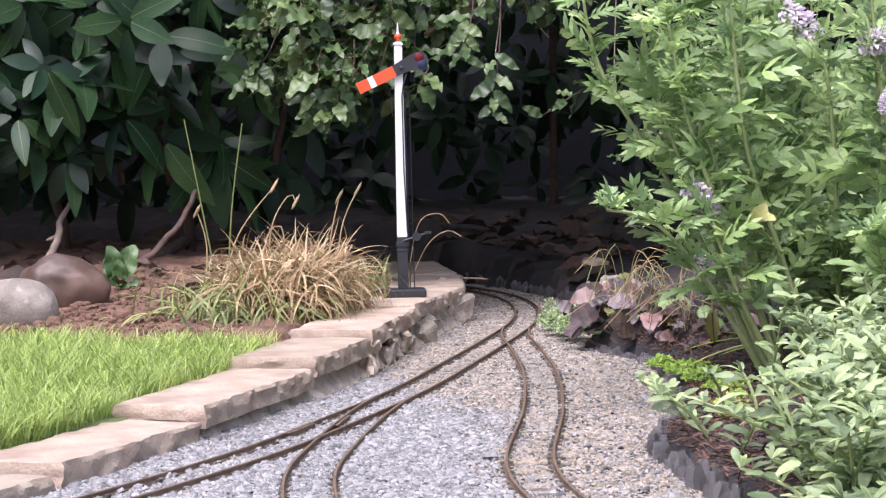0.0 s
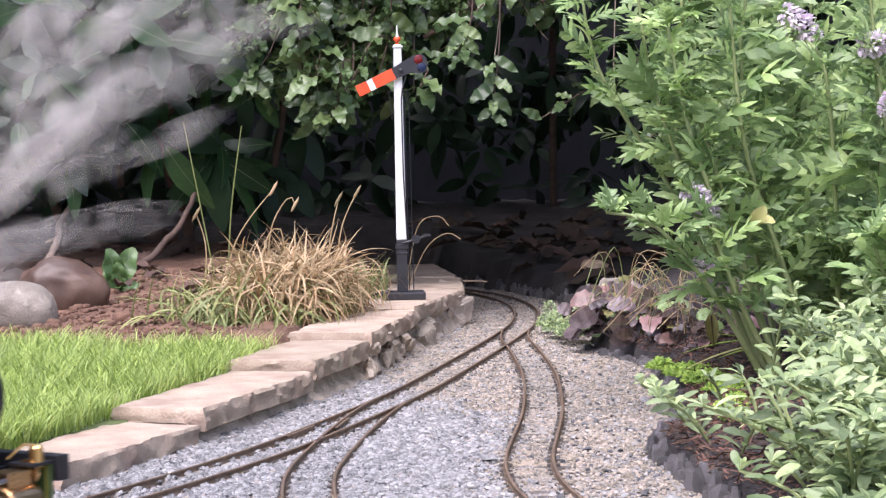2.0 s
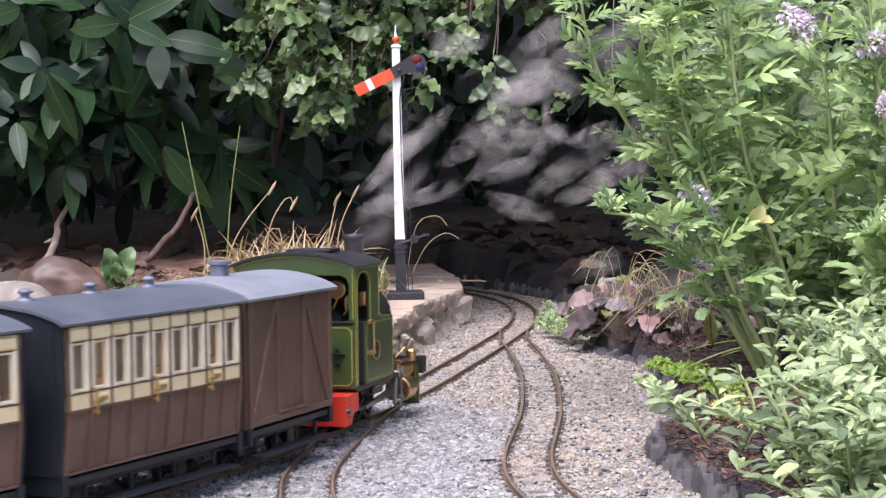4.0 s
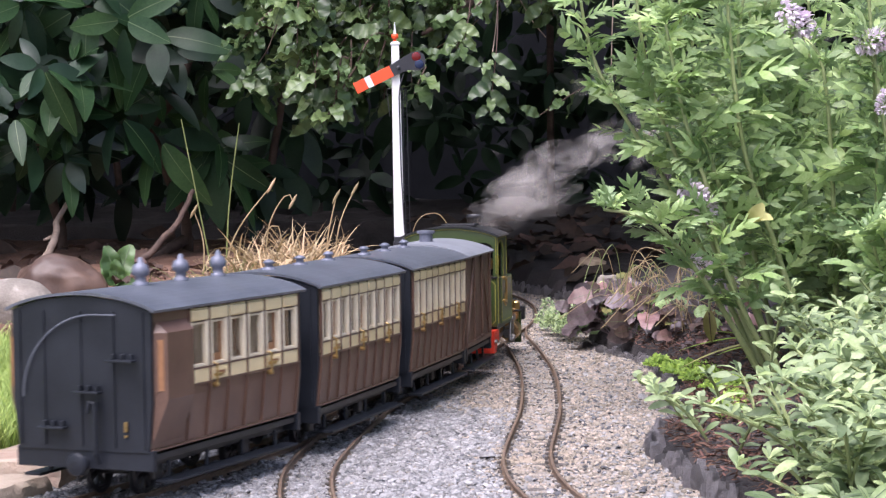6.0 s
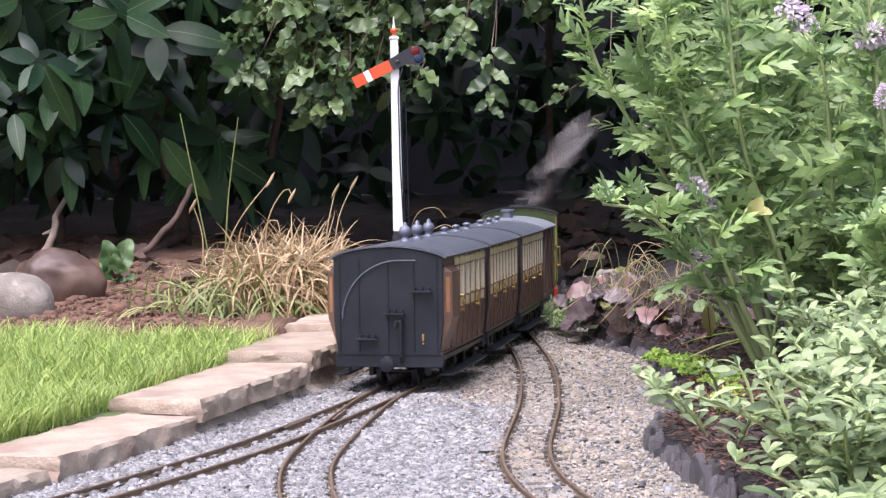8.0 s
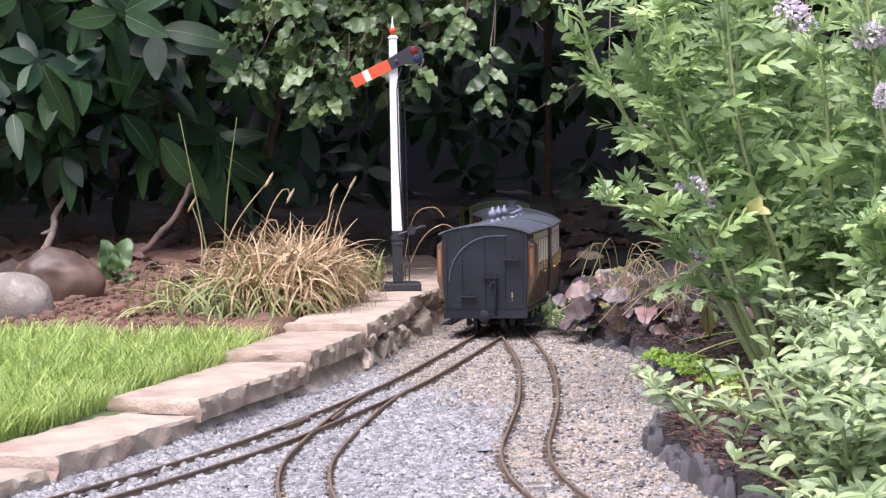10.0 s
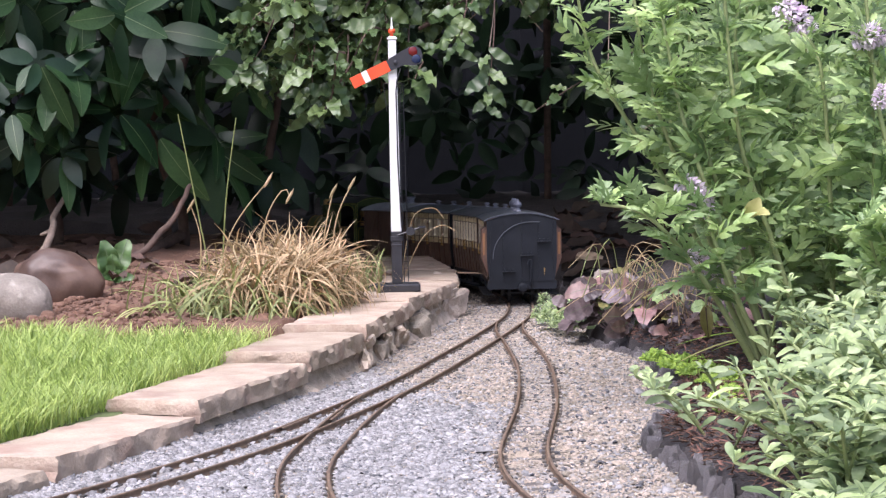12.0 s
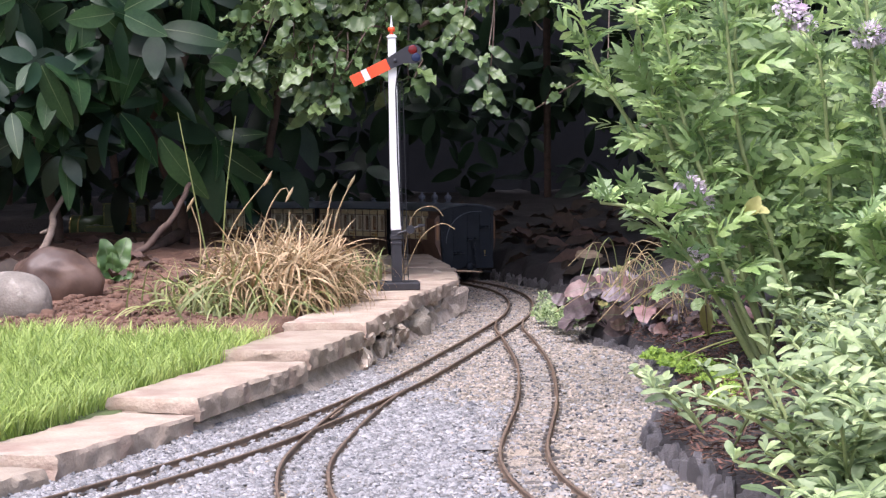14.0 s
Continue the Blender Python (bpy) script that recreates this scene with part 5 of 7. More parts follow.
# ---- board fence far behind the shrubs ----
# Blue-black base puts the hollow's bluish shade into the boards' colour.
F_SHADE_WOOD = material("shade_blue_fence_wood", (0.018, 0.021, 0.029), (0.036, 0.041, 0.053), 0.9, 0, 8, 120, 0.5, 0.003, vary=0.25)
fence = tagged(empty("board_fence"), "old board fence behind the shrubs, coloured in bluish shade", "fence", "", "structure")
for side, count, at in ((0, 44, lambda k: pose(-3.3 + k * 0.15, 4.9, 0)), (1, 20, lambda k: pose(3.3, 1.9 + k * 0.15, 0, 0, 0, 90)), (2, 20, lambda k: pose(-3.3, 1.9 + k * 0.15, 0, 0, 0, 90))):
    bm = bmesh.new()
    box(bm, 0, 0, 0.9, 0.162, 0.02, 1.9, 0.002)
    me = bpy.data.meshes.new("fence_board")
    bm.to_mesh(me)
    bm.free()
    me.materials.append(F_SHADE_WOOD)
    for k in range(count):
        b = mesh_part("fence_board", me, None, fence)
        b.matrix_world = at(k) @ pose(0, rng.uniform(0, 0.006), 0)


# ---- leaves ----
def leaf_arrays(length, width, droop=0.2, fold=0.25, wave=0.0, rows=7, shape="oval", lobes=0, seed=0):
    """A leaf from its stalk at the origin along +y, with a folded blade, a drooping tip and a wavy or lobed margin."""
    r = random.Random(seed)
    v, f = [], []
    for i in range(rows + 1):
        u = i / rows
        if shape == "oval":
            w = math.sin(math.pi * min(1, u * 0.96 + 0.02) ** 0.85) ** 0.8
        elif shape == "spoon":
            w = 0.16 + 0.84 * max(0.0, math.sin(math.pi * (0.04 + 0.93 * max(0.0, (u - 0.12) / 0.88) ** 1.5))) ** 0.75
        elif shape == "round":
            w = math.sin(math.pi * (0.06 + 0.92 * u)) ** 0.55
        else:
            w = math.sin(math.pi * (0.04 + 0.94 * u)) ** 0.9
        saw = (lobes * u) % 1.0 if lobes else 0.0
        if lobes:
            w *= 0.16 + 0.84 * (saw / 0.66 if saw < 0.66 else (1 - saw) / 0.34) ** 1.2
        w = max(0.03, w) * width / 2
        z0 = -droop * length * u * u
        for s in (-1, 0, 1):
            ripple = wave * width * math.sin(u * 17 + (1.7 if s > 0 else 0) + seed) if s else 0
            lead = 0.24 * length * saw * (1 - u) if (lobes and s) else 0
            v.append((s * w * math.cos(fold), u * length + lead, z0 + abs(s) * w * math.sin(fold) + ripple))
        if i:
            a, b = (i - 1) * 3, i * 3
            f += [(a, a + 1, b + 1, b), (a + 1, a + 2, b + 2, b + 1)]
    return np.array(v), np.array(f)


def pinnate_arrays(length, pairs, droop, fold, seed=0):
    """A deeply cut leaf along +y: a narrow midrib strip with pointed lobes in pairs and one at its end."""
    r = random.Random(seed)
    v, f = [], []

    def strip(p, d, long, wide, lift):
        side = Vector((d.y, -d.x, 0))
        k = len(v)
        for u, w in ((0.0, 0.34), (0.45, 1.0), (0.75, 0.62), (1.0, 0.06)):
            c = p + d * long * u
            q = c.y / length
            z = -droop * length * q * q + lift * long * u - 0.25 * long * u * u
            for s in (-1, 1):
                e = c + side * s * wide / 2 * w
                v.append((e.x, e.y, z + fold * abs(s) * wide * w * 0.25 * (1 if s > 0 else -0.4)))
        for i in range(3):
            f.append((k + 2 * i, k + 2 * i + 1, k + 2 * i + 3, k + 2 * i + 2))

    strip(Vector((0, 0, 0)), Vector((0, 1, 0)), length * 0.80, length * 0.11, 0.0)
    for k in range(pairs):
        u = 0.20 + 0.55 * k / max(1, pairs - 1)
        for s in (-1, 1):
            a = radians(r.uniform(32, 52))
            strip(Vector((0, u * length + r.uniform(-0.02, 0.02) * length, 0)), Vector((s * math.sin(a), math.cos(a), 0)), length * (0.42 - 0.22 * abs(u - 0.42)) * r.uniform(0.85, 1.1), length * 0.15, r.uniform(0.05, 0.35))
    strip(Vector((0, 0.62 * length, 0)), Vector((0, 1, 0)), length * 0.38, length * 0.17, 0.0)
    return np.array(v), np.array(f)


def blade_arrays(length, width, bend, rows=5, seed=0):
    """A grass blade from the origin up +z, bending towards +y."""
    v, f = [], []
    for i in range(rows + 1):
        u = i / rows
        a = bend * u
        y, z = (length * (1 - math.cos(a)) / max(bend, 1e-3), length * math.sin(a) / max(bend, 1e-3))
        w = width / 2 * (1 - u ** 2.2) + width * 0.03
        v += [(-w, y, z), (w, y + 0.0002, z)]
        if i:
            k = (i - 1) * 2
            f.append((k, k + 1, k + 3, k + 2))
    return np.array(v), np.array(f)


def along(place, direction, up=(0, 0, 1), roll=0.0, size=1.0):
    """The pose of a leaf that leaves place in a direction with its face turned up."""
    d = Vector(direction).normalized()
    x = d.cross(Vector(up))
    x = x.normalized() if x.length > 1e-4 else Vector((1, 0, 0))
    z = x.cross(d)
    m = Matrix((x, d, z)).transposed().to_4x4()
    return Matrix.Translation(place) @ m @ Matrix.Rotation(roll, 4, "Y") @ Matrix.Diagonal((size, size, size, 1))


def leaf_mesh(name, arrays, mats, rib=0.0):
    """A leaf as a mesh of its own, with a raised midrib strip."""
    v, f = arrays
    v = [tuple(p) for p in v]
    f = [tuple(int(i) for i in q) for q in f]
    idx = [0] * len(f)
    if rib > 0:
        rows = len(v) // 3
        base = len(v)
        for i in range(rows):
            c = v[i * 3 + 1]
            t = rib * (1.0 - 0.75 * i / rows)
            v += [(c[0] - t, c[1], c[2] + 0.0007), (c[0] + t, c[1], c[2] + 0.0007)]
            if i:
                f.append((base + 2 * i - 2, base + 2 * i - 1, base + 2 * i + 1, base + 2 * i))
                idx.append(1)
    me = from_arrays(name, v, f)
    for m in mats:
        me.materials.append(m)
    me.polygons.foreach_set("material_index", idx)
    me.polygons.foreach_set("use_smooth", [True] * len(f))
    return me


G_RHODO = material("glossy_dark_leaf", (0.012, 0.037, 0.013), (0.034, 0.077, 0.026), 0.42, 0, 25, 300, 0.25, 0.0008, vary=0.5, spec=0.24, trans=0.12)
# Darker, bluer copy of G_RHODO with shade in its colour, for massed leaves.
G_RHODO_SHADE = material("shade_dark_leaf_mass", (0.010, 0.029, 0.014), (0.027, 0.057, 0.027), 0.42, 0, 25, 300, 0.25, 0.0008, island=0.45, spec=0.34, trans=0.1)
G_RIB = material("leaf_rib", (0.06, 0.10, 0.035), (0.09, 0.135, 0.05), 0.5, 0, 25, 300, 0)
G_TREE = material("wavy_green_leaf", (0.058, 0.105, 0.032), (0.145, 0.205, 0.078), 0.32, 0, 30, 300, 0.3, 0.0010, vary=0.5, spec=0.5, trans=0.22)
G_TREE_J = material("wavy_green_leaf_mass", (0.042, 0.082, 0.026), (0.115, 0.17, 0.062), 0.33, 0, 30, 300, 0.3, 0.0010, island=0.5, spec=0.45, trans=0.2)
G_TALL = material("soft_green_leaf", (0.175, 0.30, 0.068), (0.46, 0.585, 0.29), 0.40, 0, 40, 400, 0.3, 0.0006, island=0.5, trans=0.3)
G_TALL_O = material("soft_green_leaf_single", (0.175, 0.30, 0.068), (0.46, 0.585, 0.29), 0.40, 0, 40, 400, 0.3, 0.0006, vary=0.5, trans=0.3)
G_STEM = material("green_stem", (0.20, 0.25, 0.09), (0.33, 0.38, 0.17), 0.6, 0, 60, 400, 0.2, 0.0005)
G_SAGE = material("pale_sage_leaf", (0.17, 0.255, 0.078), (0.40, 0.48, 0.265), 0.55, 0, 70, 400, 0.3, 0.0005, vary=0.5, trans=0.3)
G_SAGE_J = material("pale_sage_leaf_mass", (0.17, 0.255, 0.078), (0.40, 0.48, 0.265), 0.55, 0, 70, 400, 0.3, 0.0005, island=0.55, trans=0.3)
G_LAWN = material("lawn_blade", (0.25, 0.355, 0.07), (0.44, 0.55, 0.17), 0.5, 0, 60, 300, 0, island=0.35, trans=0.35)
G_STRAW = material("dry_sedge_blade", (0.30, 0.20, 0.095), (0.61, 0.475, 0.28), 0.7, 0, 60, 300, 0, island=0.35, trans=0.2)
G_SEDGE = material("green_sedge_blade", (0.15, 0.19, 0.05), (0.33, 0.36, 0.14), 0.55, 0, 60, 300, 0, island=0.35, trans=0.25)
G_PURPLE = material("purple_brown_leaf", (0.060, 0.042, 0.044), (0.22, 0.165, 0.165), 0.38, 0, 60, 300, 0.4, 0.0008, vary=0.5, trans=0.15)
G_DUSKY = material("dusky_pink_leaf", (0.22, 0.115, 0.11), (0.40, 0.25, 0.22), 0.4, 0, 60, 300, 0.4, 0.0008, vary=0.3, trans=0.15)
G_OLIVE = material("olive_leaf", (0.16, 0.15, 0.045), (0.26, 0.24, 0.08), 0.5, 0, 60, 300, 0.4, 0.0008, vary=0.4, trans=0.2)
G_MOSS = material("bright_stonecrop", (0.20, 0.34, 0.04), (0.36, 0.50, 0.09), 0.6, 0, 60, 300, 0.2, 0.0005, island=0.35, trans=0.2)
G_SPROUT = material("fresh_broad_leaf", (0.06, 0.12, 0.035), (0.12, 0.21, 0.06), 0.38, 0, 40, 300, 0.5, 0.0016, vary=0.25, trans=0.25)
G_LITTER = material("dead_leaf", (0.034, 0.022, 0.017), (0.10, 0.062, 0.042), 0.8, 0, 60, 300, 0.4, 0.0008, vary=0.5, trans=0.1)
G_BARK = material("shrub_bark", (0.055, 0.036, 0.028), (0.13, 0.085, 0.065), 0.9, 0, 60, 300, 0.7, 0.0015)
G_PALEBARK = material("pale_dead_branch", (0.18, 0.13, 0.10), (0.34, 0.27, 0.21), 0.85, 0, 60, 300, 0.6, 0.0012)
G_PETAL = material("lilac_petal", (0.80, 0.66, 0.78), (0.90, 0.83, 0.89), 0.6, 0, 60, 300, 0, island=0.15, trans=0.3)
G_YELLOW = material("yellow_leaf", (0.48, 0.46, 0.14), (0.64, 0.61, 0.28), 0.6, 0, 60, 300, 0.2, 0.0005, trans=0.3)
G_CHIPBARK = material("red_bark_chip", (0.070, 0.038, 0.026), (0.185, 0.098, 0.064), 0.9, 0, 60, 300, 0.5, 0.001, island=0.4)


def scattered_dir(up, spread):
    """A unit vector near up."""
    a, e = rng.uniform(0, 2 * math.pi), rng.uniform(*spread)
    u = Vector(up).normalized()
    x = u.orthogonal().normalized()
    y = u.cross(x)
    return (u * math.sin(e) + (x * math.cos(a) + y * math.sin(a)) * math.cos(e)).normalized()


def leaf_objects(parent, meshes, poses, name="leaf"):
    for k, m in enumerate(poses):
        ob = mesh_part(name, meshes[k % len(meshes)], None, parent)
        ob.matrix_world = m


# ---- the large-leaved evergreen shrub ----
def whorl_poses(centre, facing, count, size):
    out = []
    a0 = rng.uniform(0, 6.28)
    u = Vector(facing).normalized()
    x = u.orthogonal().normalized()
    y = u.cross(x)
    for k in range(count):
        a = a0 + 2 * math.pi * k / count + rng.uniform(-0.25, 0.25)
        e = rng.uniform(-0.75, 0.75)
        d = (x * math.cos(a) + y * math.sin(a)) * math.cos(e) + u * math.sin(e)
        d.z -= rng.uniform(0.0, 0.65)
        out.append(along(Vector(centre) + d * 0.008, d, u + Vector((0, -0.3, 0.6)), rng.uniform(-0.8, 0.8), size * rng.uniform(0.6, 1.2)))
    return out


RHODO_SHAPES = [leaf_arrays(0.074 + 0.010 * (k % 3), 0.032 + 0.004 * (k % 2), 0.08 + 0.07 * k, 0.12 + 0.06 * (k % 3), 0.02, 8, "oval", 0, k) for k in range(5)]
RHODO_MESHES = [leaf_mesh("leaf", a, (G_RHODO, G_RIB), 0.0007) for a in RHODO_SHAPES]


def evergreen():
    ob = tagged(empty("evergreen_shrub"), "large evergreen shrub with glossy dark green oval leaves in whorls", "shrub")
    limbs = [[(-0.37, 2.78, 0.03), (-0.362, 2.72, 0.126), (-0.405, 2.70, 0.255), (-0.45, 2.66, 0.39), (-0.50, 2.62, 0.52)],
             [(-0.405, 2.70, 0.255), (-0.36, 2.68, 0.31), (-0.33, 2.66, 0.40)],
             [(-0.27, 3.0, 0.02), (-0.262, 3.0, 0.18), (-0.247, 3.0, 0.29), (-0.23, 2.95, 0.42)],
             [(-0.55, 2.85, 0.02), (-0.57, 2.80, 0.2), (-0.60, 2.72, 0.36), (-0.66, 2.6, 0.5)],
             [(-0.36, 2.74, 0.10), (-0.40, 2.62, 0.07), (-0.43, 2.52, 0.05)],
             [(-0.75, 2.9, 0.02), (-0.78, 2.8, 0.3), (-0.85, 2.7, 0.6)]]
    for pts in limbs:
        bm = bmesh.new()
        line = smoothed(pts, 0.012)
        tube(bm, [p + Vector((noise.noise(p * 30), noise.noise(p * 30 + Vector((5, 0, 0))), 0)) * 0.004 for p in line], [0.0085 - 0.0045 * i / len(line) for i in range(len(line))], 8)
        part("branch", bm, G_BARK, ob, "", True)
    single, mass = [], []
    spots = []
    for k in range(104):
        x, z = rng.uniform(-0.80, -0.255), rng.uniform(0.175, 0.60)
        if (z < 0.23 or x > -0.35) and rng.random() < 0.55:
            continue
        y = 2.62 - 0.10 * math.sin((x + 0.8) * 5) + rng.uniform(-0.10, 0.12) + 0.25 * max(0, 0.24 - z)
        if x > -0.34:
            y += 0.15
        spots.append((x, y, z))
    # a few whorls that stand well forward
    spots += [(-0.485, 2.50, 0.215), (-0.60, 2.47, 0.30), (-0.43, 2.52, 0.36), (-0.54, 2.50, 0.40), (-0.37, 2.55, 0.24), (-0.31, 2.60, 0.33), (-0.62, 2.46, 0.21)]
    for c in spots:
        single += whorl_poses(c, (rng.uniform(-0.4, 0.4), -1.0, rng.uniform(0.2, 1.0)), rng.randint(5, 8), rng.uniform(0.75, 1.05))
    rng.shuffle(single)
    cut = [p for p in single if p.translation.y < 2.72][:300]
    rest = [p for p in single if not any(p is q for q in cut)]
    for k in range(420):
        c = (rng.uniform(-1.7, -0.22), rng.uniform(2.75, 3.3), rng.uniform(0.17, 1.0))
        for p in whorl_poses(c, (rng.uniform(-0.6, 0.6), -1.0, rng.uniform(0.0, 1.2)), 6, rng.uniform(0.8, 1.1)):
            mass.append((rng.randrange(5), p))
    for p in rest:
        mass.append((rng.randrange(5), p))
    leaf_objects(ob, RHODO_MESHES, cut)
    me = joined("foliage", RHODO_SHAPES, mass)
    tagged(mesh_part("foliage", me, G_RHODO_SHADE, ob, "", True), "", "", "", "stuff")
    bm = bmesh.new()
    for k in range(7):
        c = Vector((-0.345, 2.56, 0.415)) + Vector((rng.uniform(-0.018, 0.018), rng.uniform(-0.01, 0.01), rng.uniform(-0.014, 0.012)))
        bmesh.ops.create_icosphere(bm, subdivisions=2, radius=0.0042, matrix=Matrix.Translation(c))
    part("bud", bm, G_RIB, ob, "small round green buds", True)


evergreen()

# a pale dead branch and a leaning bough beside the boulders
bm = bmesh.new()
pts = smoothed([(-0.511, 2.46, 0.05), (-0.508, 2.47, 0.085), (-0.500, 2.50, 0.115), (-0.502, 2.53, 0.135), (-0.492, 2.55, 0.155)], 0.006)
tube(bm, [p + Vector((noise.noise(p * 60), 0, noise.noise(p * 50))) * 0.004 for p in pts], [0.0062 - 0.003 * i / len(pts) for i in range(len(pts))], 8)
tube(bm, [(-0.502, 2.50, 0.112), (-0.514, 2.49, 0.108)], [0.004, 0.0015], 6)
tagged(part("dead_branch", bm, G_PALEBARK, None, "", True), "broken pale dead branch standing in the shrub bed", "branch")
bm = bmesh.new()
pts = smoothed([(-0.42, 2.42, 0.055), (-0.38, 2.46, 0.085), (-0.345, 2.50, 0.125), (-0.325, 2.55, 0.17)], 0.008)
tube(bm, [p + Vector((noise.noise(p * 40), 0, noise.noise(p * 50))) * 0.005 for p in pts], [0.0052 - 0.002 * i / len(pts) for i in range(len(pts))], 8)
tagged(part("leaning_bough", bm, G_BARK, None, "", True), "thin brown bough leaning up from the soil", "branch")

# ---- the overhanging tree with wavy leaves ----
TREE_SHAPES = [leaf_arrays(0.040 + 0.005 * (k % 3), 0.019 + 0.003 * (k % 2), 0.05 + 0.07 * k, 0.22, 0.17, 12, "oval", 0, k * 1.3) for k in range(5)]
TREE_MESHES = [leaf_mesh("leaf", a, (G_TREE, G_RIB), 0.0006) for a in TREE_SHAPES]


def twig_with_leaves(root, tip, n, out_single, parent, size=1.0):
    """A bending twig with leaves in turn on its sides."""
    root, tip = Vector(root), Vector(tip)
    mid = (root + tip) / 2 + Vector((0, 0, 0.03 * rng.random()))
    line = smoothed([root, mid, tip], 0.012)
    bm = bmesh.new()
    tube(bm, line, [0.0016 - 0.0010 * i / len(line) for i in range(len(line))], 5)
    part("twig", bm, G_BARK, parent)
    for k in range(n):
        u = 0.25 + 0.75 * k / max(1, n - 1)
        p = line[int(u * (len(line) - 1))]
        d = (line[-1] - line[0]).normalized()
        side = d.cross(Vector((0, -0.5, 1))).normalized()
        a = 2.4 * k + rng.uniform(-0.4, 0.4)
        q = d * (0.3 + 0.5 * u) + side * math.cos(a) + Vector((0, -0.55, 0.5)) * math.sin(a) + Vector((0, -0.15, 0.0))
        out_single.append(along(p, q, (rng.uniform(-0.6, 0.6), rng.uniform(-1.0, 0.2), 0.9), rng.uniform(-0.8, 0.8), size * rng.uniform(0.55, 1.15)))


def overhanging_tree():
    ob = tagged(empty("overhanging_tree"), "evergreen tree whose wavy light green leaves overhang the signal", "tree")
    bm = bmesh.new()
    line = smoothed([(0.75, 3.9, -0.02), (0.72, 3.85, 0.4), (0.62, 3.7, 0.8), (0.4, 3.4, 1.1)], 0.03)
    tube(bm, line, [0.045 - 0.02 * i / len(line) for i in range(len(line))], 10)
    part("trunk", bm, G_BARK, ob, "", True)
    boughs = [[(0.62, 3.7, 0.8), (0.3, 3.1, 0.66), (0.0, 2.7, 0.52), (-0.2, 2.55, 0.44)], [(0.4, 3.4, 1.1), (0.2, 2.9, 0.75), (0.1, 2.6, 0.56), (-0.05, 2.5, 0.45)],
              [(0.3, 3.1, 0.66), (0.2, 2.75, 0.5), (0.14, 2.6, 0.42)], [(0.1, 2.65, 0.50), (0.05, 2.58, 0.42), (-0.02, 2.54, 0.37)]]
    for b in boughs:
        bm = bmesh.new()
        line = smoothed(b, 0.02)
        tube(bm, line, [0.011 - 0.009 * i / len(line) for i in range(len(line))], 7)
        part("bough", bm, G_BARK, ob, "", True)
    single = []
    # the dense lobe over the grass, the middle behind the signal, and the thin edge to the far side
    lobes = [(-0.175, 2.52, 0.350, 0.070, 0.065, 30), (-0.10, 2.56, 0.385, 0.09, 0.05, 24), (-0.19, 2.58, 0.42, 0.08, 0.045, 18), (-0.01, 2.60, 0.395, 0.08, 0.04, 16),
             (-0.14, 2.50, 0.295, 0.04, 0.04, 9), (0.04, 2.62, 0.41, 0.06, 0.03, 6), (0.12, 2.62, 0.43, 0.07, 0.025, 5), (-0.06, 2.50, 0.305, 0.03, 0.03, 6)]
    for cx, cy, cz, rx, rz, n in lobes:
        for k in range(n):
            tip = (cx + rng.gauss(0, rx * 0.6), cy + rng.uniform(-0.09, 0.09), cz + rng.gauss(0, rz * 0.6))
            root = (tip[0] + rng.uniform(0.0, 0.07), tip[1] + rng.uniform(0.0, 0.06), tip[2] + rng.uniform(0.03, 0.08))
            twig_with_leaves(root, tip, rng.randint(6, 9), single, ob)
    # long hanging sprays
    for root, tip, n in (((0.075, 2.42, 0.46), (0.064, 2.40, 0.262), 9), ((0.042, 2.44, 0.46), (0.030, 2.42, 0.335), 7), ((-0.165, 2.46, 0.37), (-0.158, 2.44, 0.252), 9), ((-0.205, 2.47, 0.38), (-0.245, 2.46, 0.31), 8), ((-0.11, 2.47, 0.36), (-0.125, 2.45, 0.265), 8)):
        line = smoothed([root, (Vector(root) + Vector(tip)) / 2 + Vector((0.006, 0, 0)), tip], 0.01)
        bm = bmesh.new()
        tube(bm, line, [0.0012 - 0.0006 * i / len(line) for i in range(len(line))], 5)
        part("twig", bm, G_BARK, ob)
        for k in range(n):
            p = line[-1].lerp(line[0], 0.42 * k / n)
            a = 2.4 * k
            single.append(along(p, (math.cos(a) * 0.8, -0.4 + 0.3 * math.sin(a), -0.5), (rng.uniform(-0.3, 0.3), -1.0, 0.5), rng.uniform(-0.5, 0.5), rng.uniform(0.5, 0.85)))
    rng.shuffle(single)
    leaf_objects(ob, TREE_MESHES, single[:300])
    me = joined("foliage", TREE_SHAPES, [(rng.randrange(5), p) for p in single[300:]])
    tagged(mesh_part("foliage", me, G_TREE_J, ob, "", True), "", "", "", "stuff")
    # an unseen crown added above the view to shade the hollow
    mass = []
    for k in range(6000):
        p = (rng.uniform(-1.6, 1.6), rng.uniform(2.62, 4.7), rng.uniform(0.62, 1.35))
        mass.append((rng.randrange(5), along(p, scattered_dir((0, -0.4, -0.3), (-0.6, 0.6)), (rng.uniform(-0.5, 0.5), rng.uniform(-0.8, 0.3), 1), rng.uniform(-0.6, 0.6), rng.uniform(1.8, 2.8))))
    # a lower unseen layer of leaves, added for deeper shade below
    for k in range(1800):
        p = (rng.uniform(-1.3, 1.0), rng.uniform(2.62, 3.05), rng.uniform(0.50, 0.72))
        mass.append((rng.randrange(5), along(p, scattered_dir((0, -0.4, -0.3), (-0.6, 0.6)), (rng.uniform(-0.5, 0.5), rng.uniform(-0.8, 0.3), 1), rng.uniform(-0.6, 0.6), rng.uniform(1.4, 2.2))))
    me = joined("crown", TREE_SHAPES, mass)
    tagged(mesh_part("crown", me, G_TREE_J, ob, "", True), "", "", "", "stuff")
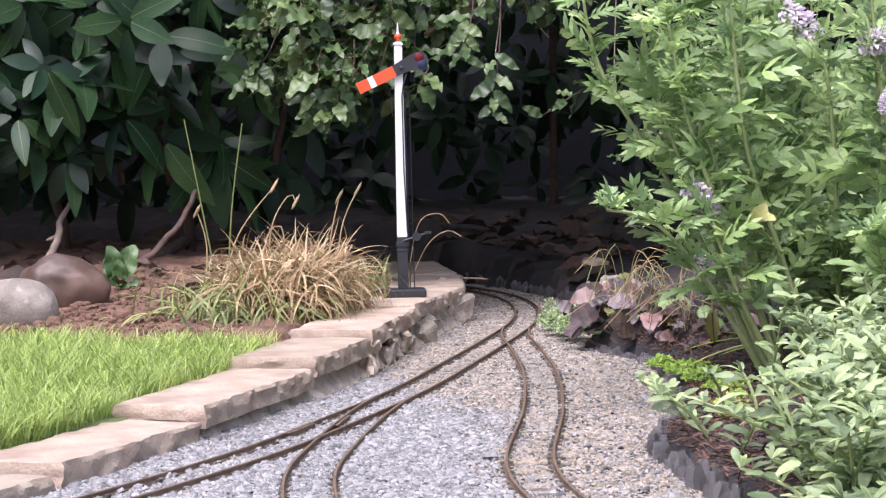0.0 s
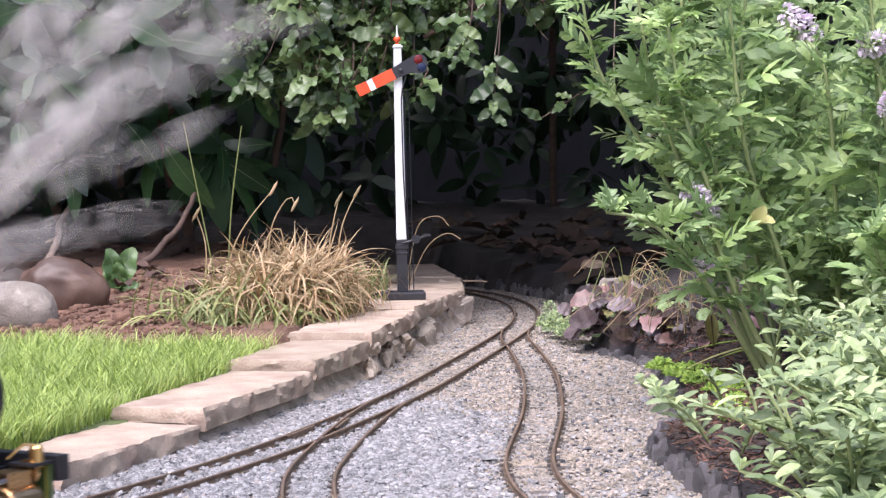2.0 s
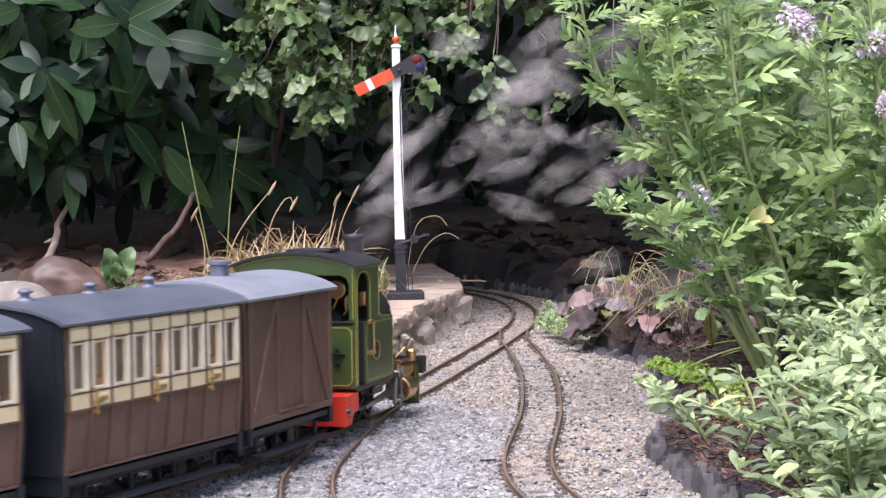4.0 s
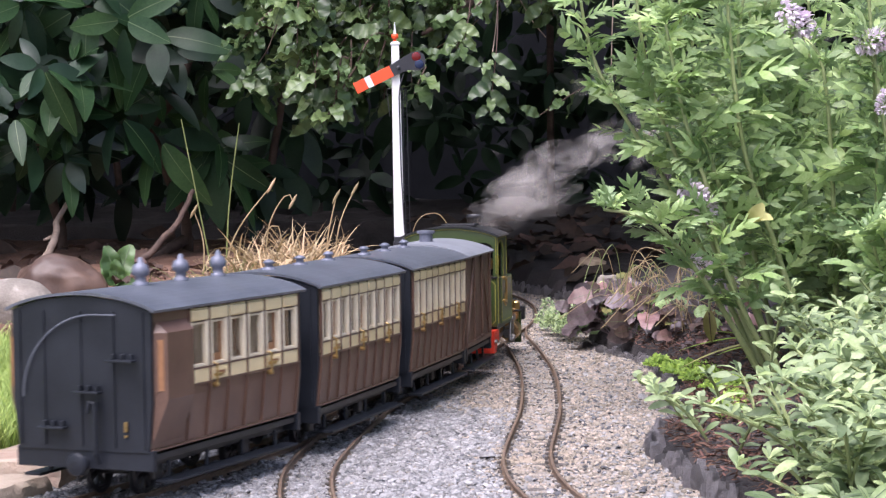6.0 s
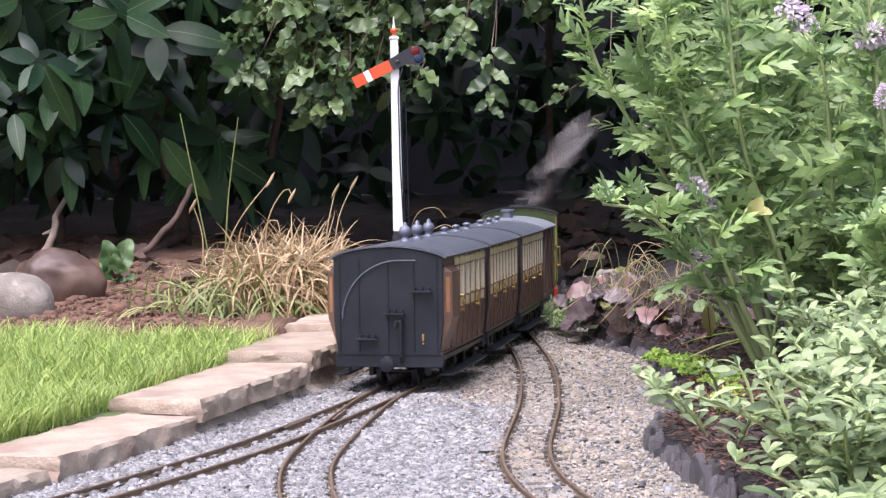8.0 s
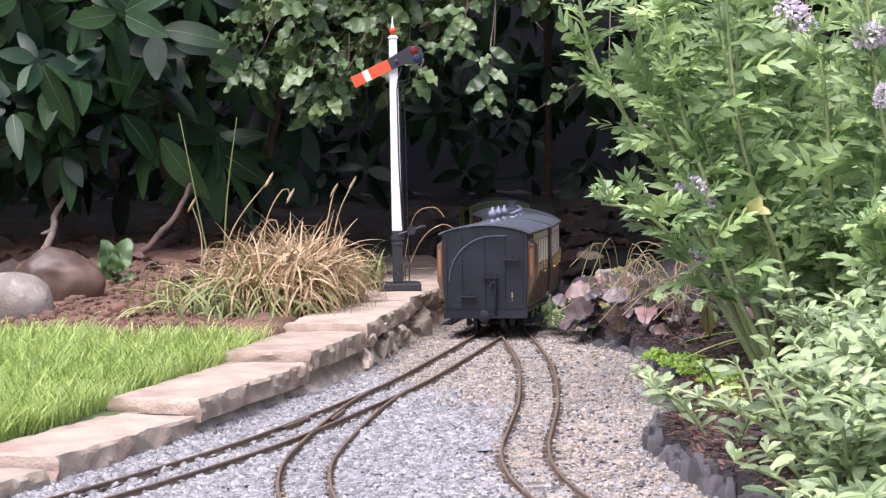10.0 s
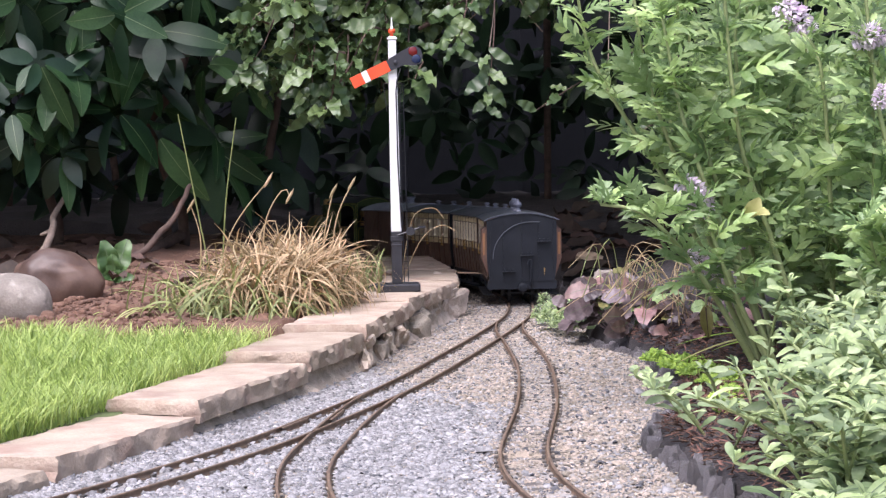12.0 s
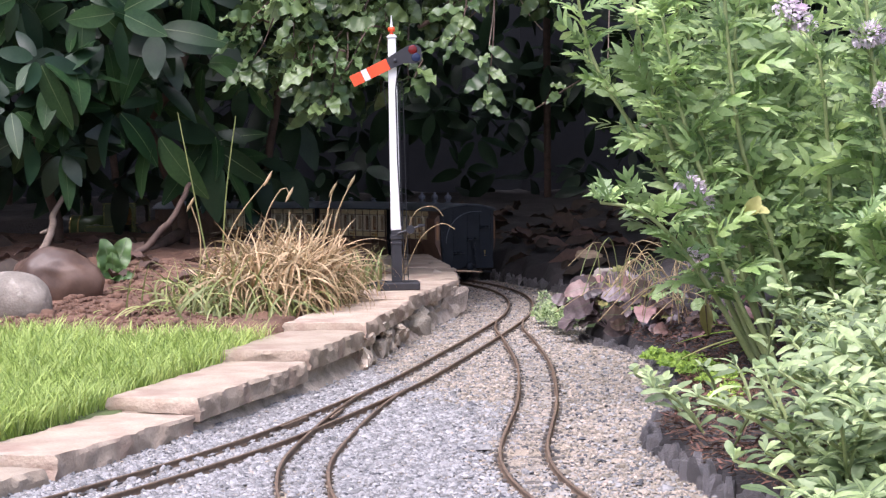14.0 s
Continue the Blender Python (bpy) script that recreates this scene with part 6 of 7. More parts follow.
    # bare hanging twigs
    for pts in ([(0.085, 2.55, 0.47), (0.080, 2.54, 0.40), (0.072, 2.53, 0.34)], [(0.240, 2.6, 0.47), (0.236, 2.6, 0.37), (0.234, 2.6, 0.31)], [(0.10, 2.7, 0.46), (0.13, 2.68, 0.40), (0.15, 2.66, 0.372)], [(0.0, 2.66, 0.36), (0.05, 2.64, 0.39), (0.10, 2.62, 0.44)]):
        bm = bmesh.new()
        tube(bm, smoothed(pts, 0.01), 0.0009, 5)
        part("bare_twig", bm, G_PALEBARK, ob)


overhanging_tree()


# ---- dark shrubs at the back; the two side ones are added to shade the hollow ----
def back_shrub(label, box_at, count, size, stems):
    ob = tagged(empty("shrub"), label, "shrub")
    (x0, x1), (y0, y1), (z0, z1) = box_at
    mass = []
    for k in range(count):
        c = (rng.uniform(x0, x1), rng.uniform(y0, y1), rng.uniform(z0, z1))
        for p in whorl_poses(c, (rng.uniform(-0.6, 0.6), -1.0, rng.uniform(0.0, 1.0)), 5, size * rng.uniform(0.7, 1.1)):
            mass.append((rng.randrange(5), p))
    tagged(mesh_part("foliage", joined("foliage", RHODO_SHAPES, mass), G_RHODO_SHADE, ob, "", True), "", "", "", "stuff")
    for k in range(stems):
        bm = bmesh.new()
        x, y = rng.uniform(x0, x1), rng.uniform(y0, y1)
        tube(bm, smoothed([(x, y, 0.0), (x + rng.uniform(-0.05, 0.05), y, z0 + 0.1), (x + rng.uniform(-0.1, 0.1), y, z1)], 0.04), 0.008, 7)
        part("stem", bm, G_BARK, ob, "", True)


back_shrub("dark long-leaved shrub in the shade behind the bend", ((-0.5, 0.95), (3.85, 4.5), (0.10, 0.85)), 230, 1.0, 6)
back_shrub("dense dark shrub added beside the fence to shade the hollow", ((0.50, 1.9), (2.5, 4.5), (0.10, 0.95)), 420, 1.0, 6)
back_shrub("dark shrub added behind the evergreen to shade the hollow", ((-2.4, -0.5), (3.7, 4.6), (0.08, 0.95)), 300, 1.1, 6)

# small bramble leaves hanging at the edge of the hollow
poses = []
bramble = tagged(empty("trailing_shrub"), "thin trailing shrub with small toothed green leaves in half shade", "shrub")
for root, tip, n in (((0.33, 2.62, 0.31), (0.135, 2.58, 0.262), 12), ((0.36, 2.58, 0.33), (0.20, 2.55, 0.30), 9), ((0.34, 2.6, 0.27), (0.235, 2.5, 0.205), 12), ((0.36, 2.6, 0.36), (0.25, 2.52, 0.33), 9)):
    twig_with_leaves(root, tip, n, poses, bramble, 0.8)
leaf_objects(bramble, TREE_MESHES, poses)

# ---- lawn ----
BLADES = [blade_arrays(0.022 + 0.004 * k, 0.0010 + 0.00015 * (k % 3), 0.25 + 0.22 * k, 4) for k in range(6)]


def lawn():
    poses = []
    while len(poses) < 52000:
        y = 1.0 + 1.15 * rng.random()
        edge = line_x(WALL_FRONT, y) - 0.078
        x = edge - abs(rng.uniform(0, 0.42)) * (0.6 + 0.5 * (y - 1.0))
        if y > lawn_back(x) + rng.uniform(-0.03, 0.02):
            continue
        s = rng.uniform(0.55, 1.05) * (1.0 + 0.25 * noise.noise((x * 12, y * 12, 0)))
        poses.append((rng.randrange(6), Matrix.Translation((x, y, lawn_height(x, y) - 0.002)) @ Matrix.Rotation(rng.uniform(0, 6.28), 4, "Z") @ Matrix.Rotation(rng.uniform(-0.35, 0.1), 4, "X") @ Matrix.Diagonal((1, s, s, 1))))
    tagged(mesh_part("lawn_grass", joined("lawn_grass", BLADES, poses), G_LAWN, None, "", True), "short bright green lawn grass beside the wall", "grass", "", "stuff")
    poses = []
    for k in range(1500):
        x = rng.uniform(-0.62, -0.16)
        y = lawn_back(x) + rng.gauss(0.0, 0.025)
        if x > line_x(WALL_FRONT, y) - 0.09:
            continue
        poses.append((rng.randrange(6), Matrix.Translation((x, y, 0.026)) @ Matrix.Rotation(rng.uniform(0, 6.28), 4, "Z") @ Matrix.Rotation(rng.uniform(-1.2, 0.1), 4, "X") @ Matrix.Diagonal((0.8, 0.7, 0.6, 1))))
    tagged(mesh_part("dry_lawn_edge", joined("dry_lawn_edge", BLADES, poses), G_STRAW, None, "", True), "thin dry straw-coloured grass along the lawn's edge", "grass", "", "stuff")


lawn()


# ---- the tuft of dry sedge ----
TUFTS = [(-0.112, 2.12), (-0.135, 2.07), (-0.158, 2.03), (-0.180, 2.07), (-0.150, 2.12), (-0.195, 2.02), (-0.125, 2.04), (-0.205, 2.06), (-0.108, 2.17)]


def sedge():
    ob = tagged(empty("sedge_tuft"), "large tuft of straw-coloured dry sedge with some green blades", "ornamental grass")
    shapes = [blade_arrays(0.100 + 0.013 * k, 0.0026, 1.0 + 0.75 * k, 14) for k in range(6)]
    for mat, count, name, tall in ((G_STRAW, 2300, "dry_blade_mass", 0.95), (G_SEDGE, 950, "green_blade_mass", 0.9)):
        poses = []
        for k in range(count):
            if name == "dry_blade_mass":
                tx, ty = TUFTS[k % len(TUFTS)]
                cx, cy = rng.gauss(tx, 0.017), rng.gauss(ty, 0.02)
            else:
                cx, cy = (rng.gauss(-0.222, 0.036), rng.gauss(2.01, 0.035)) if rng.random() < 0.42 else (rng.gauss(-0.15, 0.06), rng.gauss(2.10, 0.05))
            if cx > line_x(WALL_FRONT, cy) - 0.085:
                cx = line_x(WALL_FRONT, cy) - 0.10 - rng.uniform(0, 0.04)
            out = math.atan2(cy - 2.09, cx + 0.165) + rng.gauss(0, 2.2)
            s = tall * rng.uniform(0.25, 1.0) ** 0.8
            poses.append((rng.randrange(6), Matrix.Translation((cx, cy, 0.024 + rng.uniform(0, 0.045) * (1 if name[0] == 'd' else 0.3))) @ Matrix.Rotation(out - math.pi / 2, 4, "Z") @ Matrix.Rotation(rng.uniform(-0.9, 0.25), 4, "X") @ Matrix.Rotation(rng.uniform(-2.4, 2.4), 4, "Z") @ Matrix.Diagonal((rng.uniform(0.7, 1.2), s, s, 1))))
        tagged(mesh_part(name, joined(name, shapes, poses), mat, ob, "dry straw blades" if name == "dry_blade_mass" else "green blades", True), "", "", "", "stuff")
    # upright green blades next to the signal
    poses = []
    for k in range(60):
        p = (rng.gauss(-0.088, 0.012), rng.gauss(2.30, 0.02), 0.04)
        s = rng.uniform(0.5, 0.95)
        poses.append((rng.randrange(3), Matrix.Translation(p) @ Matrix.Rotation(rng.uniform(0, 6.28), 4, "Z") @ Matrix.Rotation(rng.uniform(-0.2, 0.1), 4, "X") @ Matrix.Diagonal((1, s, s, 1))))
    tagged(mesh_part("upright_blade_mass", joined("upright_blades", shapes[:2], [(w % 2, p @ Matrix.Diagonal((1, 0.7, 0.7, 1))) for w, p in poses]), G_SEDGE, ob, "", True), "", "", "", "stuff")
    # tall thin flowering stems
    for pts, mat in (([(-0.235, 2.06, 0.03), (-0.255, 2.06, 0.14), (-0.275, 2.06, 0.25)], G_SEDGE), ([(-0.232, 2.05, 0.03), (-0.225, 2.05, 0.15), (-0.212, 2.05, 0.245)], G_SEDGE), ([(-0.24, 2.04, 0.03), (-0.22, 2.04, 0.12), (-0.178, 2.04, 0.178)], G_STRAW),
                     ([(-0.19, 2.08, 0.05), (-0.185, 2.07, 0.13), (-0.165, 2.07, 0.168), (-0.158, 2.07, 0.160)], G_STRAW), ([(-0.12, 2.1, 0.05), (-0.11, 2.09, 0.13), (-0.092, 2.09, 0.172)], G_STRAW), ([(-0.13, 2.1, 0.05), (-0.122, 2.09, 0.12), (-0.112, 2.09, 0.165)], G_STRAW),
                     ([(-0.26, 2.05, 0.03), (-0.252, 2.05, 0.11), (-0.262, 2.05, 0.152)], G_STRAW), ([(-0.20, 2.08, 0.05), (-0.19, 2.07, 0.12), (-0.175, 2.07, 0.135), (-0.17, 2.07, 0.11)], G_STRAW)):
        bm = bmesh.new()
        line = smoothed(pts, 0.008)
        tube(bm, line, [0.0011 - 0.0005 * i / len(line) for i in range(len(line))], 5)
        if mat is G_STRAW:
            bmesh.ops.create_icosphere(bm, subdivisions=1, radius=1.0, matrix=Matrix.Translation(line[-1]) @ Matrix.Rotation(0.5, 4, "Y") @ Matrix.Diagonal((0.0018, 0.0018, 0.010, 1)))
        part("flower_stem", bm, mat, ob)
    # curling dry blades past the signal
    for pts in ([(-0.045, 2.33, 0.045), (-0.03, 2.31, 0.125), (-0.005, 2.30, 0.14), (0.008, 2.30, 0.128)], [(-0.045, 2.33, 0.045), (-0.02, 2.31, 0.10), (0.005, 2.30, 0.119), (0.022, 2.30, 0.112)]):
        bm = bmesh.new()
        tube(bm, smoothed(pts, 0.006), 0.0006, 5)
        part("curled_blade", bm, G_STRAW, ob)


sedge()


# ---- small plants of the shrub bed ----
def sprout():
    ob = tagged(empty("leafy_sprout"), "young plant with upright broad green leaves in the soil", "plant")
    shape = leaf_mesh("leaf", leaf_arrays(0.047, 0.027, 0.22, 0.45, 0.14, 12, "round"), (G_SPROUT, G_RIB), 0.0009)
    for d, s in (((-0.16, -0.2, 1), 1.05), ((0.30, 0.05, 1), 1.12), ((0.05, -0.35, 1), 0.7), ((-0.7, -0.5, 0.25), 0.7), ((0.8, -0.5, 0.3), 0.6), ((0.1, -0.9, 0.35), 0.65), ((-0.35, 0.1, 0.9), 0.9), ((-1, -0.1, 0.2), 0.6)):
        leaf_objects(ob, [shape], [along((-0.385, 2.28, 0.058), d, (0.1, -1, 0.4), rng.uniform(-0.3, 0.3), s)])


sprout()



def clods():
    """Crumbs of soil over the shrub bed."""
    r = random.Random(3)
    shapes = []
    for k in range(6):
        bm = bmesh.new()
        rock(bm, Matrix.Diagonal((1, 0.9, 0.7, 1)), k, 0.35, 2)
        bm.verts.ensure_lookup_table()
        v = np.array([tuple(q.co) for q in bm.verts])
        f = np.array([[q.index for q in p.verts] for p in bm.faces])
        shapes.append((v, f))
        bm.free()
    poses = []
    for k in range(8500):
        x = r.uniform(-0.62, -0.2)
        y = lawn_back(x) + 0.02 + r.random() ** 1.3 * 0.6
        s = 0.0013 * r.lognormvariate(0, 0.6)
        poses.append((r.randrange(6), Matrix.Translation((x, y, soil_height(x, y) + 0.008 * noise.noise((x * 28, y * 28, 0.3)) + s * 0.2)) @ Matrix.Rotation(r.uniform(0, 6.28), 4, "Z") @ Matrix.Diagonal((s, s, s, 1))))
    tagged(mesh_part("soil_crumbs", joined("soil_crumbs", shapes, poses), M_SOIL), "loose crumbs and clods of dry brown soil", "soil", "", "stuff")


clods()


# ---- flower bed: the tall lobed-leaved plant with lilac flowers ----
TALL_SHAPES = [pinnate_arrays(0.042 + 0.006 * (k % 3), 3 + k % 2, 0.10 + 0.09 * k, 0.6, k) for k in range(6)]
TALL_MESHES = [leaf_mesh("leaf", a, (G_TALL_O,)) for a in TALL_SHAPES]


def flower_head(ob, place, size, tilt):
    """A short spike of many small lilac florets."""
    petals = [leaf_arrays(0.0040, 0.0024, 0.3, 0.3, 0, 3, "round", 0, k) for k in range(3)]
    poses = []
    d = Vector(tilt).normalized()
    for k in range(330):
        u = rng.random()
        out = scattered_dir(d, (-0.2, 0.9))
        poses.append((rng.randrange(3), along(Vector(place) + d * (u - 0.5) * 0.030 * size + out * 0.0075 * size * math.sin(math.pi * (0.15 + 0.75 * u)), out, (rng.uniform(-1, 1), rng.uniform(-1, 1), 1), 0, size * rng.uniform(0.8, 1.3))))
    tagged(mesh_part("flower_head", joined("flower_head", petals, poses), G_PETAL, ob, "lilac flower spike", True), "", "", "", "stuff")


def tall_plant():
    ob = tagged(empty("flowering_plant"), "tall leafy plant with lobed soft green leaves and lilac flower spikes", "plant")
    stems = [((0.27, 1.62, 0.02), (0.20, 1.60, 0.16), (0.135, 1.60, 0.27), (0.118, 1.60, 0.34)), ((0.27, 1.60, 0.02), (0.22, 1.58, 0.14), (0.175, 1.56, 0.25), (0.16, 1.56, 0.34)),
             ((0.28, 1.60, 0.02), (0.235, 1.56, 0.15), (0.20, 1.55, 0.27), (0.195, 1.55, 0.36)), ((0.30, 1.62, 0.02), (0.27, 1.60, 0.16), (0.25, 1.60, 0.28), (0.26, 1.60, 0.36)),
             ((0.26, 1.55, 0.02), (0.21, 1.52, 0.10), (0.165, 1.50, 0.15), (0.128, 1.50, 0.160)), ((0.27, 1.54, 0.02), (0.23, 1.52, 0.10), (0.21, 1.52, 0.16), (0.203, 1.53, 0.17)),
             ((0.33, 1.60, 0.02), (0.32, 1.56, 0.16), (0.31, 1.55, 0.27), (0.296, 1.58, 0.30)), ((0.34, 1.58, 0.02), (0.35, 1.54, 0.15), (0.345, 1.52, 0.25), (0.337, 1.50, 0.285))]
    for k in range(30):
        x, y = rng.uniform(0.27, 0.52), rng.uniform(1.52, 1.95)
        lean = rng.uniform(-0.13, 0.09)
        stems.append(((x, y, 0.02), (x + lean * 0.4, y, 0.12), (x + lean * 0.8, y - 0.01, 0.22), (x + lean, y - 0.02, rng.uniform(0.26, 0.40))))
    for k in range(9):
        x, y = rng.uniform(0.33, 0.46), rng.uniform(1.45, 1.7)
        stems.append(((x, y, 0.02), (x - 0.02, y - 0.02, 0.07), (x - 0.045, y - 0.04, 0.11), (x - 0.06, y - 0.06, rng.uniform(0.12, 0.17))))
    poses = []
    for pts in stems:
        bm = bmesh.new()
        line = smoothed(pts, 0.008)
        tube(bm, line, [0.0028 - 0.0016 * i / len(line) for i in range(len(line))], 7)
        part("stem", bm, G_STEM, ob, "", True)
        total = len(line)
        a = rng.uniform(0, 6.28)
        i = int(total * (0.40 if pts[0][0] < 0.30 else 0.2))
        while i < total:
            u = i / total
            p = line[i]
            a += 1.57 + rng.uniform(-0.3, 0.3)
            for q in (0, math.pi):
                d = Vector((math.cos(a + q), math.sin(a + q), rng.uniform(0.2, 1.3)))
                poses.append(along(p, d, (rng.uniform(-0.9, 0.9), rng.uniform(-1.8, 0.0), 0.8), rng.uniform(-0.9, 0.9), (1.10 - 0.40 * u) * rng.uniform(0.5, 1.2)))
                if rng.random() < 0.75:
                    d2 = Vector((math.cos(a + q + 0.7), math.sin(a + q + 0.7), rng.uniform(0.5, 1.2)))
                    poses.append(along(p + d2 * 0.004, d2, (0, -0.4, 1), rng.uniform(-0.4, 0.4), rng.uniform(0.35, 0.6)))
            i += max(1, int(rng.uniform(0.012, 0.024) / 0.008))
        for k in range(5):
            d = scattered_dir((0, 0, 1), (0.4, 1.3))
            poses.append(along(line[-1], d, (0, -0.5, 1), 0, rng.uniform(0.3, 0.55)))
    front = sorted(range(len(poses)), key=lambda k: poses[k].translation.y + 0.6 * poses[k].translation.x)
    leaf_objects(ob, TALL_MESHES, [poses[k] for k in front[:300]])
    tagged(mesh_part("foliage", joined("foliage", TALL_SHAPES, [(rng.randrange(6), poses[k]) for k in front[300:]]), G_TALL, ob, "", True), "", "", "", "stuff")
    for place, s, tilt in (((0.294, 1.58, 0.309), 1.25, (0.6, 0, -0.55)), ((0.206, 1.53, 0.165), 1.1, (0.55, 0, -0.6)), ((0.208, 1.53, 0.113), 0.75, (0.6, 0, -0.3)), ((0.340, 1.50, 0.288), 1.0, (0.7, 0, 0.1)), ((0.222, 1.53, 0.108), 0.55, (0.3, 0, 0.4)), ((0.345, 1.49, 0.24), 0.6, (0.2, 0, 1))):
        flower_head(ob, place, s, tilt)
    bud = leaf_mesh("yellow_leaf", leaf_arrays(0.016, 0.013, 0.3, 0.35, 0.05, 6, "round"), (G_YELLOW,))
    leaf_objects(ob, [bud], [along((0.243, 1.50, 0.150), (0.4, -0.5, 0.6), (0, -1, 0.4), 0.3), along((0.247, 1.50, 0.152), (0.9, -0.4, 0.1), (0, -1, 0.6), -0.3, 0.8)], "yellow_leaf")


tall_plant()

# ---- pale-leaved carpet plant at the front of the bed ----
SAGE_SHAPES = [leaf_arrays(0.0132 + 0.0026 * (k % 3), 0.0054 + 0.0008 * (k % 2), 0.05 + 0.20 * k, 0.35, 0.04, 9, "spoon", 0, k) for k in range(4)]
SAGE_MESHES = [leaf_mesh("leaf", a, (G_SAGE, G_RIB), 0.0004) for a in SAGE_SHAPES]


def carpet_plant():
    ob = tagged(empty("carpet_plant"), "low spreading plant with pale sage-green spoon-shaped leaves", "plant")
    poses = []
    roots = []
    for k in range(260):
        x, y = rng.uniform(0.22, 0.42), rng.uniform(1.00, 1.46)
        if x < 0.224 + 0.26 * max(0.0, y - 1.16):
            continue
        roots.append((x, y, 0.02, rng.uniform(0.03, 0.055) + 0.22 * max(0, x - 0.22)))
    roots += [(rng.uniform(0.208, 0.32), rng.uniform(0.98, 1.16), 0.012, rng.uniform(0.03, 0.06)) for k in range(60)]
    roots += [(rng.uniform(0.196, 0.28), rng.uniform(0.86, 1.06), 0.004, rng.uniform(0.012, 0.032)) for k in range(70)]
    roots += [(0.175, 1.26, 0.012, 0.045), (0.185, 1.20, 0.012, 0.03), (0.24, 1.42, 0.02, 0.075), (0.27, 1.40, 0.02, 0.085), (0.30, 1.38, 0.02, 0.095)]
    roots += [(0.178, 1.30, 0.012, 0.040), (0.172, 1.34, 0.012, 0.036), (0.200, 1.36, 0.016, 0.03), (0.215, 1.30, 0.016, 0.035)]
    for x, y, z, h in roots:
        lean = Vector((rng.gauss(-0.012, 0.022), rng.gauss(-0.012, 0.022), h))
        if x < 0.18:
            lean = Vector((-0.035, -0.01, 0.032))
        line = smoothed([(x, y, z), Vector((x, y, z)) + lean * 0.5 + Vector((0, 0, 0.006)), Vector((x, y, z)) + lean], 0.006)
        bm = bmesh.new()
        tube(bm, line, 0.0011, 5)
        part("stem", bm, G_STEM, ob)
        n = len(line)
        a = rng.uniform(0, 6.28)
        for i in range(1, n, 1):
            a += 1.57 + rng.uniform(-0.2, 0.2)
            for q in (0, math.pi):
                if rng.random() < 0.85:
                    poses.append(along(line[i], (math.cos(a + q), math.sin(a + q), rng.uniform(0.1, 1.3)), (0, -0.4, 1), rng.uniform(-0.6, 0.6), rng.uniform(0.6, 1.3)))
        for q in range(4):
            poses.append(along(line[-1], scattered_dir((0, 0, 1), (0.5, 1.2)), (0, -0.5, 1), 0, rng.uniform(0.45, 0.8)))
    order = sorted(range(len(poses)), key=lambda k: poses[k].translation.y)
    leaf_objects(ob, SAGE_MESHES, [poses[k] for k in order[:300]])
    tagged(mesh_part("foliage", joined("foliage", SAGE_SHAPES, [(rng.randrange(4), poses[k]) for k in order[300:]]), G_SAGE_J, ob, "", True), "", "", "", "stuff")


carpet_plant()

# ---- purple-leaved plants, stonecrop, straps and straws along the edging ----
ROUND = [leaf_arrays(0.024 + 0.003 * k, 0.023 + 0.002 * k, 0.15 + 0.12 * k, 0.15, 0.09, 9, "round", 0, k * 2.1) for k in range(4)]


def purple_plants():
    meshes = [leaf_mesh("leaf", a, (G_PURPLE, G_RIB), 0.0003) for a in ROUND]
    olive = [leaf_mesh("leaf", a, (q, G_RIB), 0.0004) for a, q in zip(ROUND, (G_OLIVE, G_TALL_O, G_LITTER, G_DUSKY))]
    for cx, cy, n in ((0.170, 2.10, 24), (0.200, 2.13, 22), (0.238, 2.07, 24), (0.225, 2.22, 20), (0.215, 2.33, 18), (0.185, 2.06, 26), (0.222, 1.99, 30), (0.250, 1.93, 26), (0.275, 1.84, 18), (0.205, 2.20, 16)):
        ob = tagged(empty("purple_leaved_plant"), "low plant with crinkled purple-brown and bronze round leaves", "plant", "purple-leaved plants along the edging")
        for k in range(int(1.6 * n)):
            a = rng.uniform(0, 6.28)
            r = rng.uniform(0.0, 0.032)
            p = (cx + r * math.cos(a), cy + r * math.sin(a), 0.018 + rng.uniform(0.0, 0.038))
            m = along(p, (math.cos(a), math.sin(a) - 0.4, rng.uniform(-0.5, 0.5)), (0, -0.7, 0.8), rng.uniform(-0.9, 0.9), rng.uniform(0.35, 0.85))
            leaf_objects(ob, [rng.choice(olive) if rng.random() < 0.45 else rng.choice(meshes)], [m])
            if k % 4 == 0:
                bm = bmesh.new()
                tube(bm, [(cx, cy, 0.01), p], 0.0007, 4)
                part("leaf_stalk", bm, G_PURPLE, ob)


purple_plants()


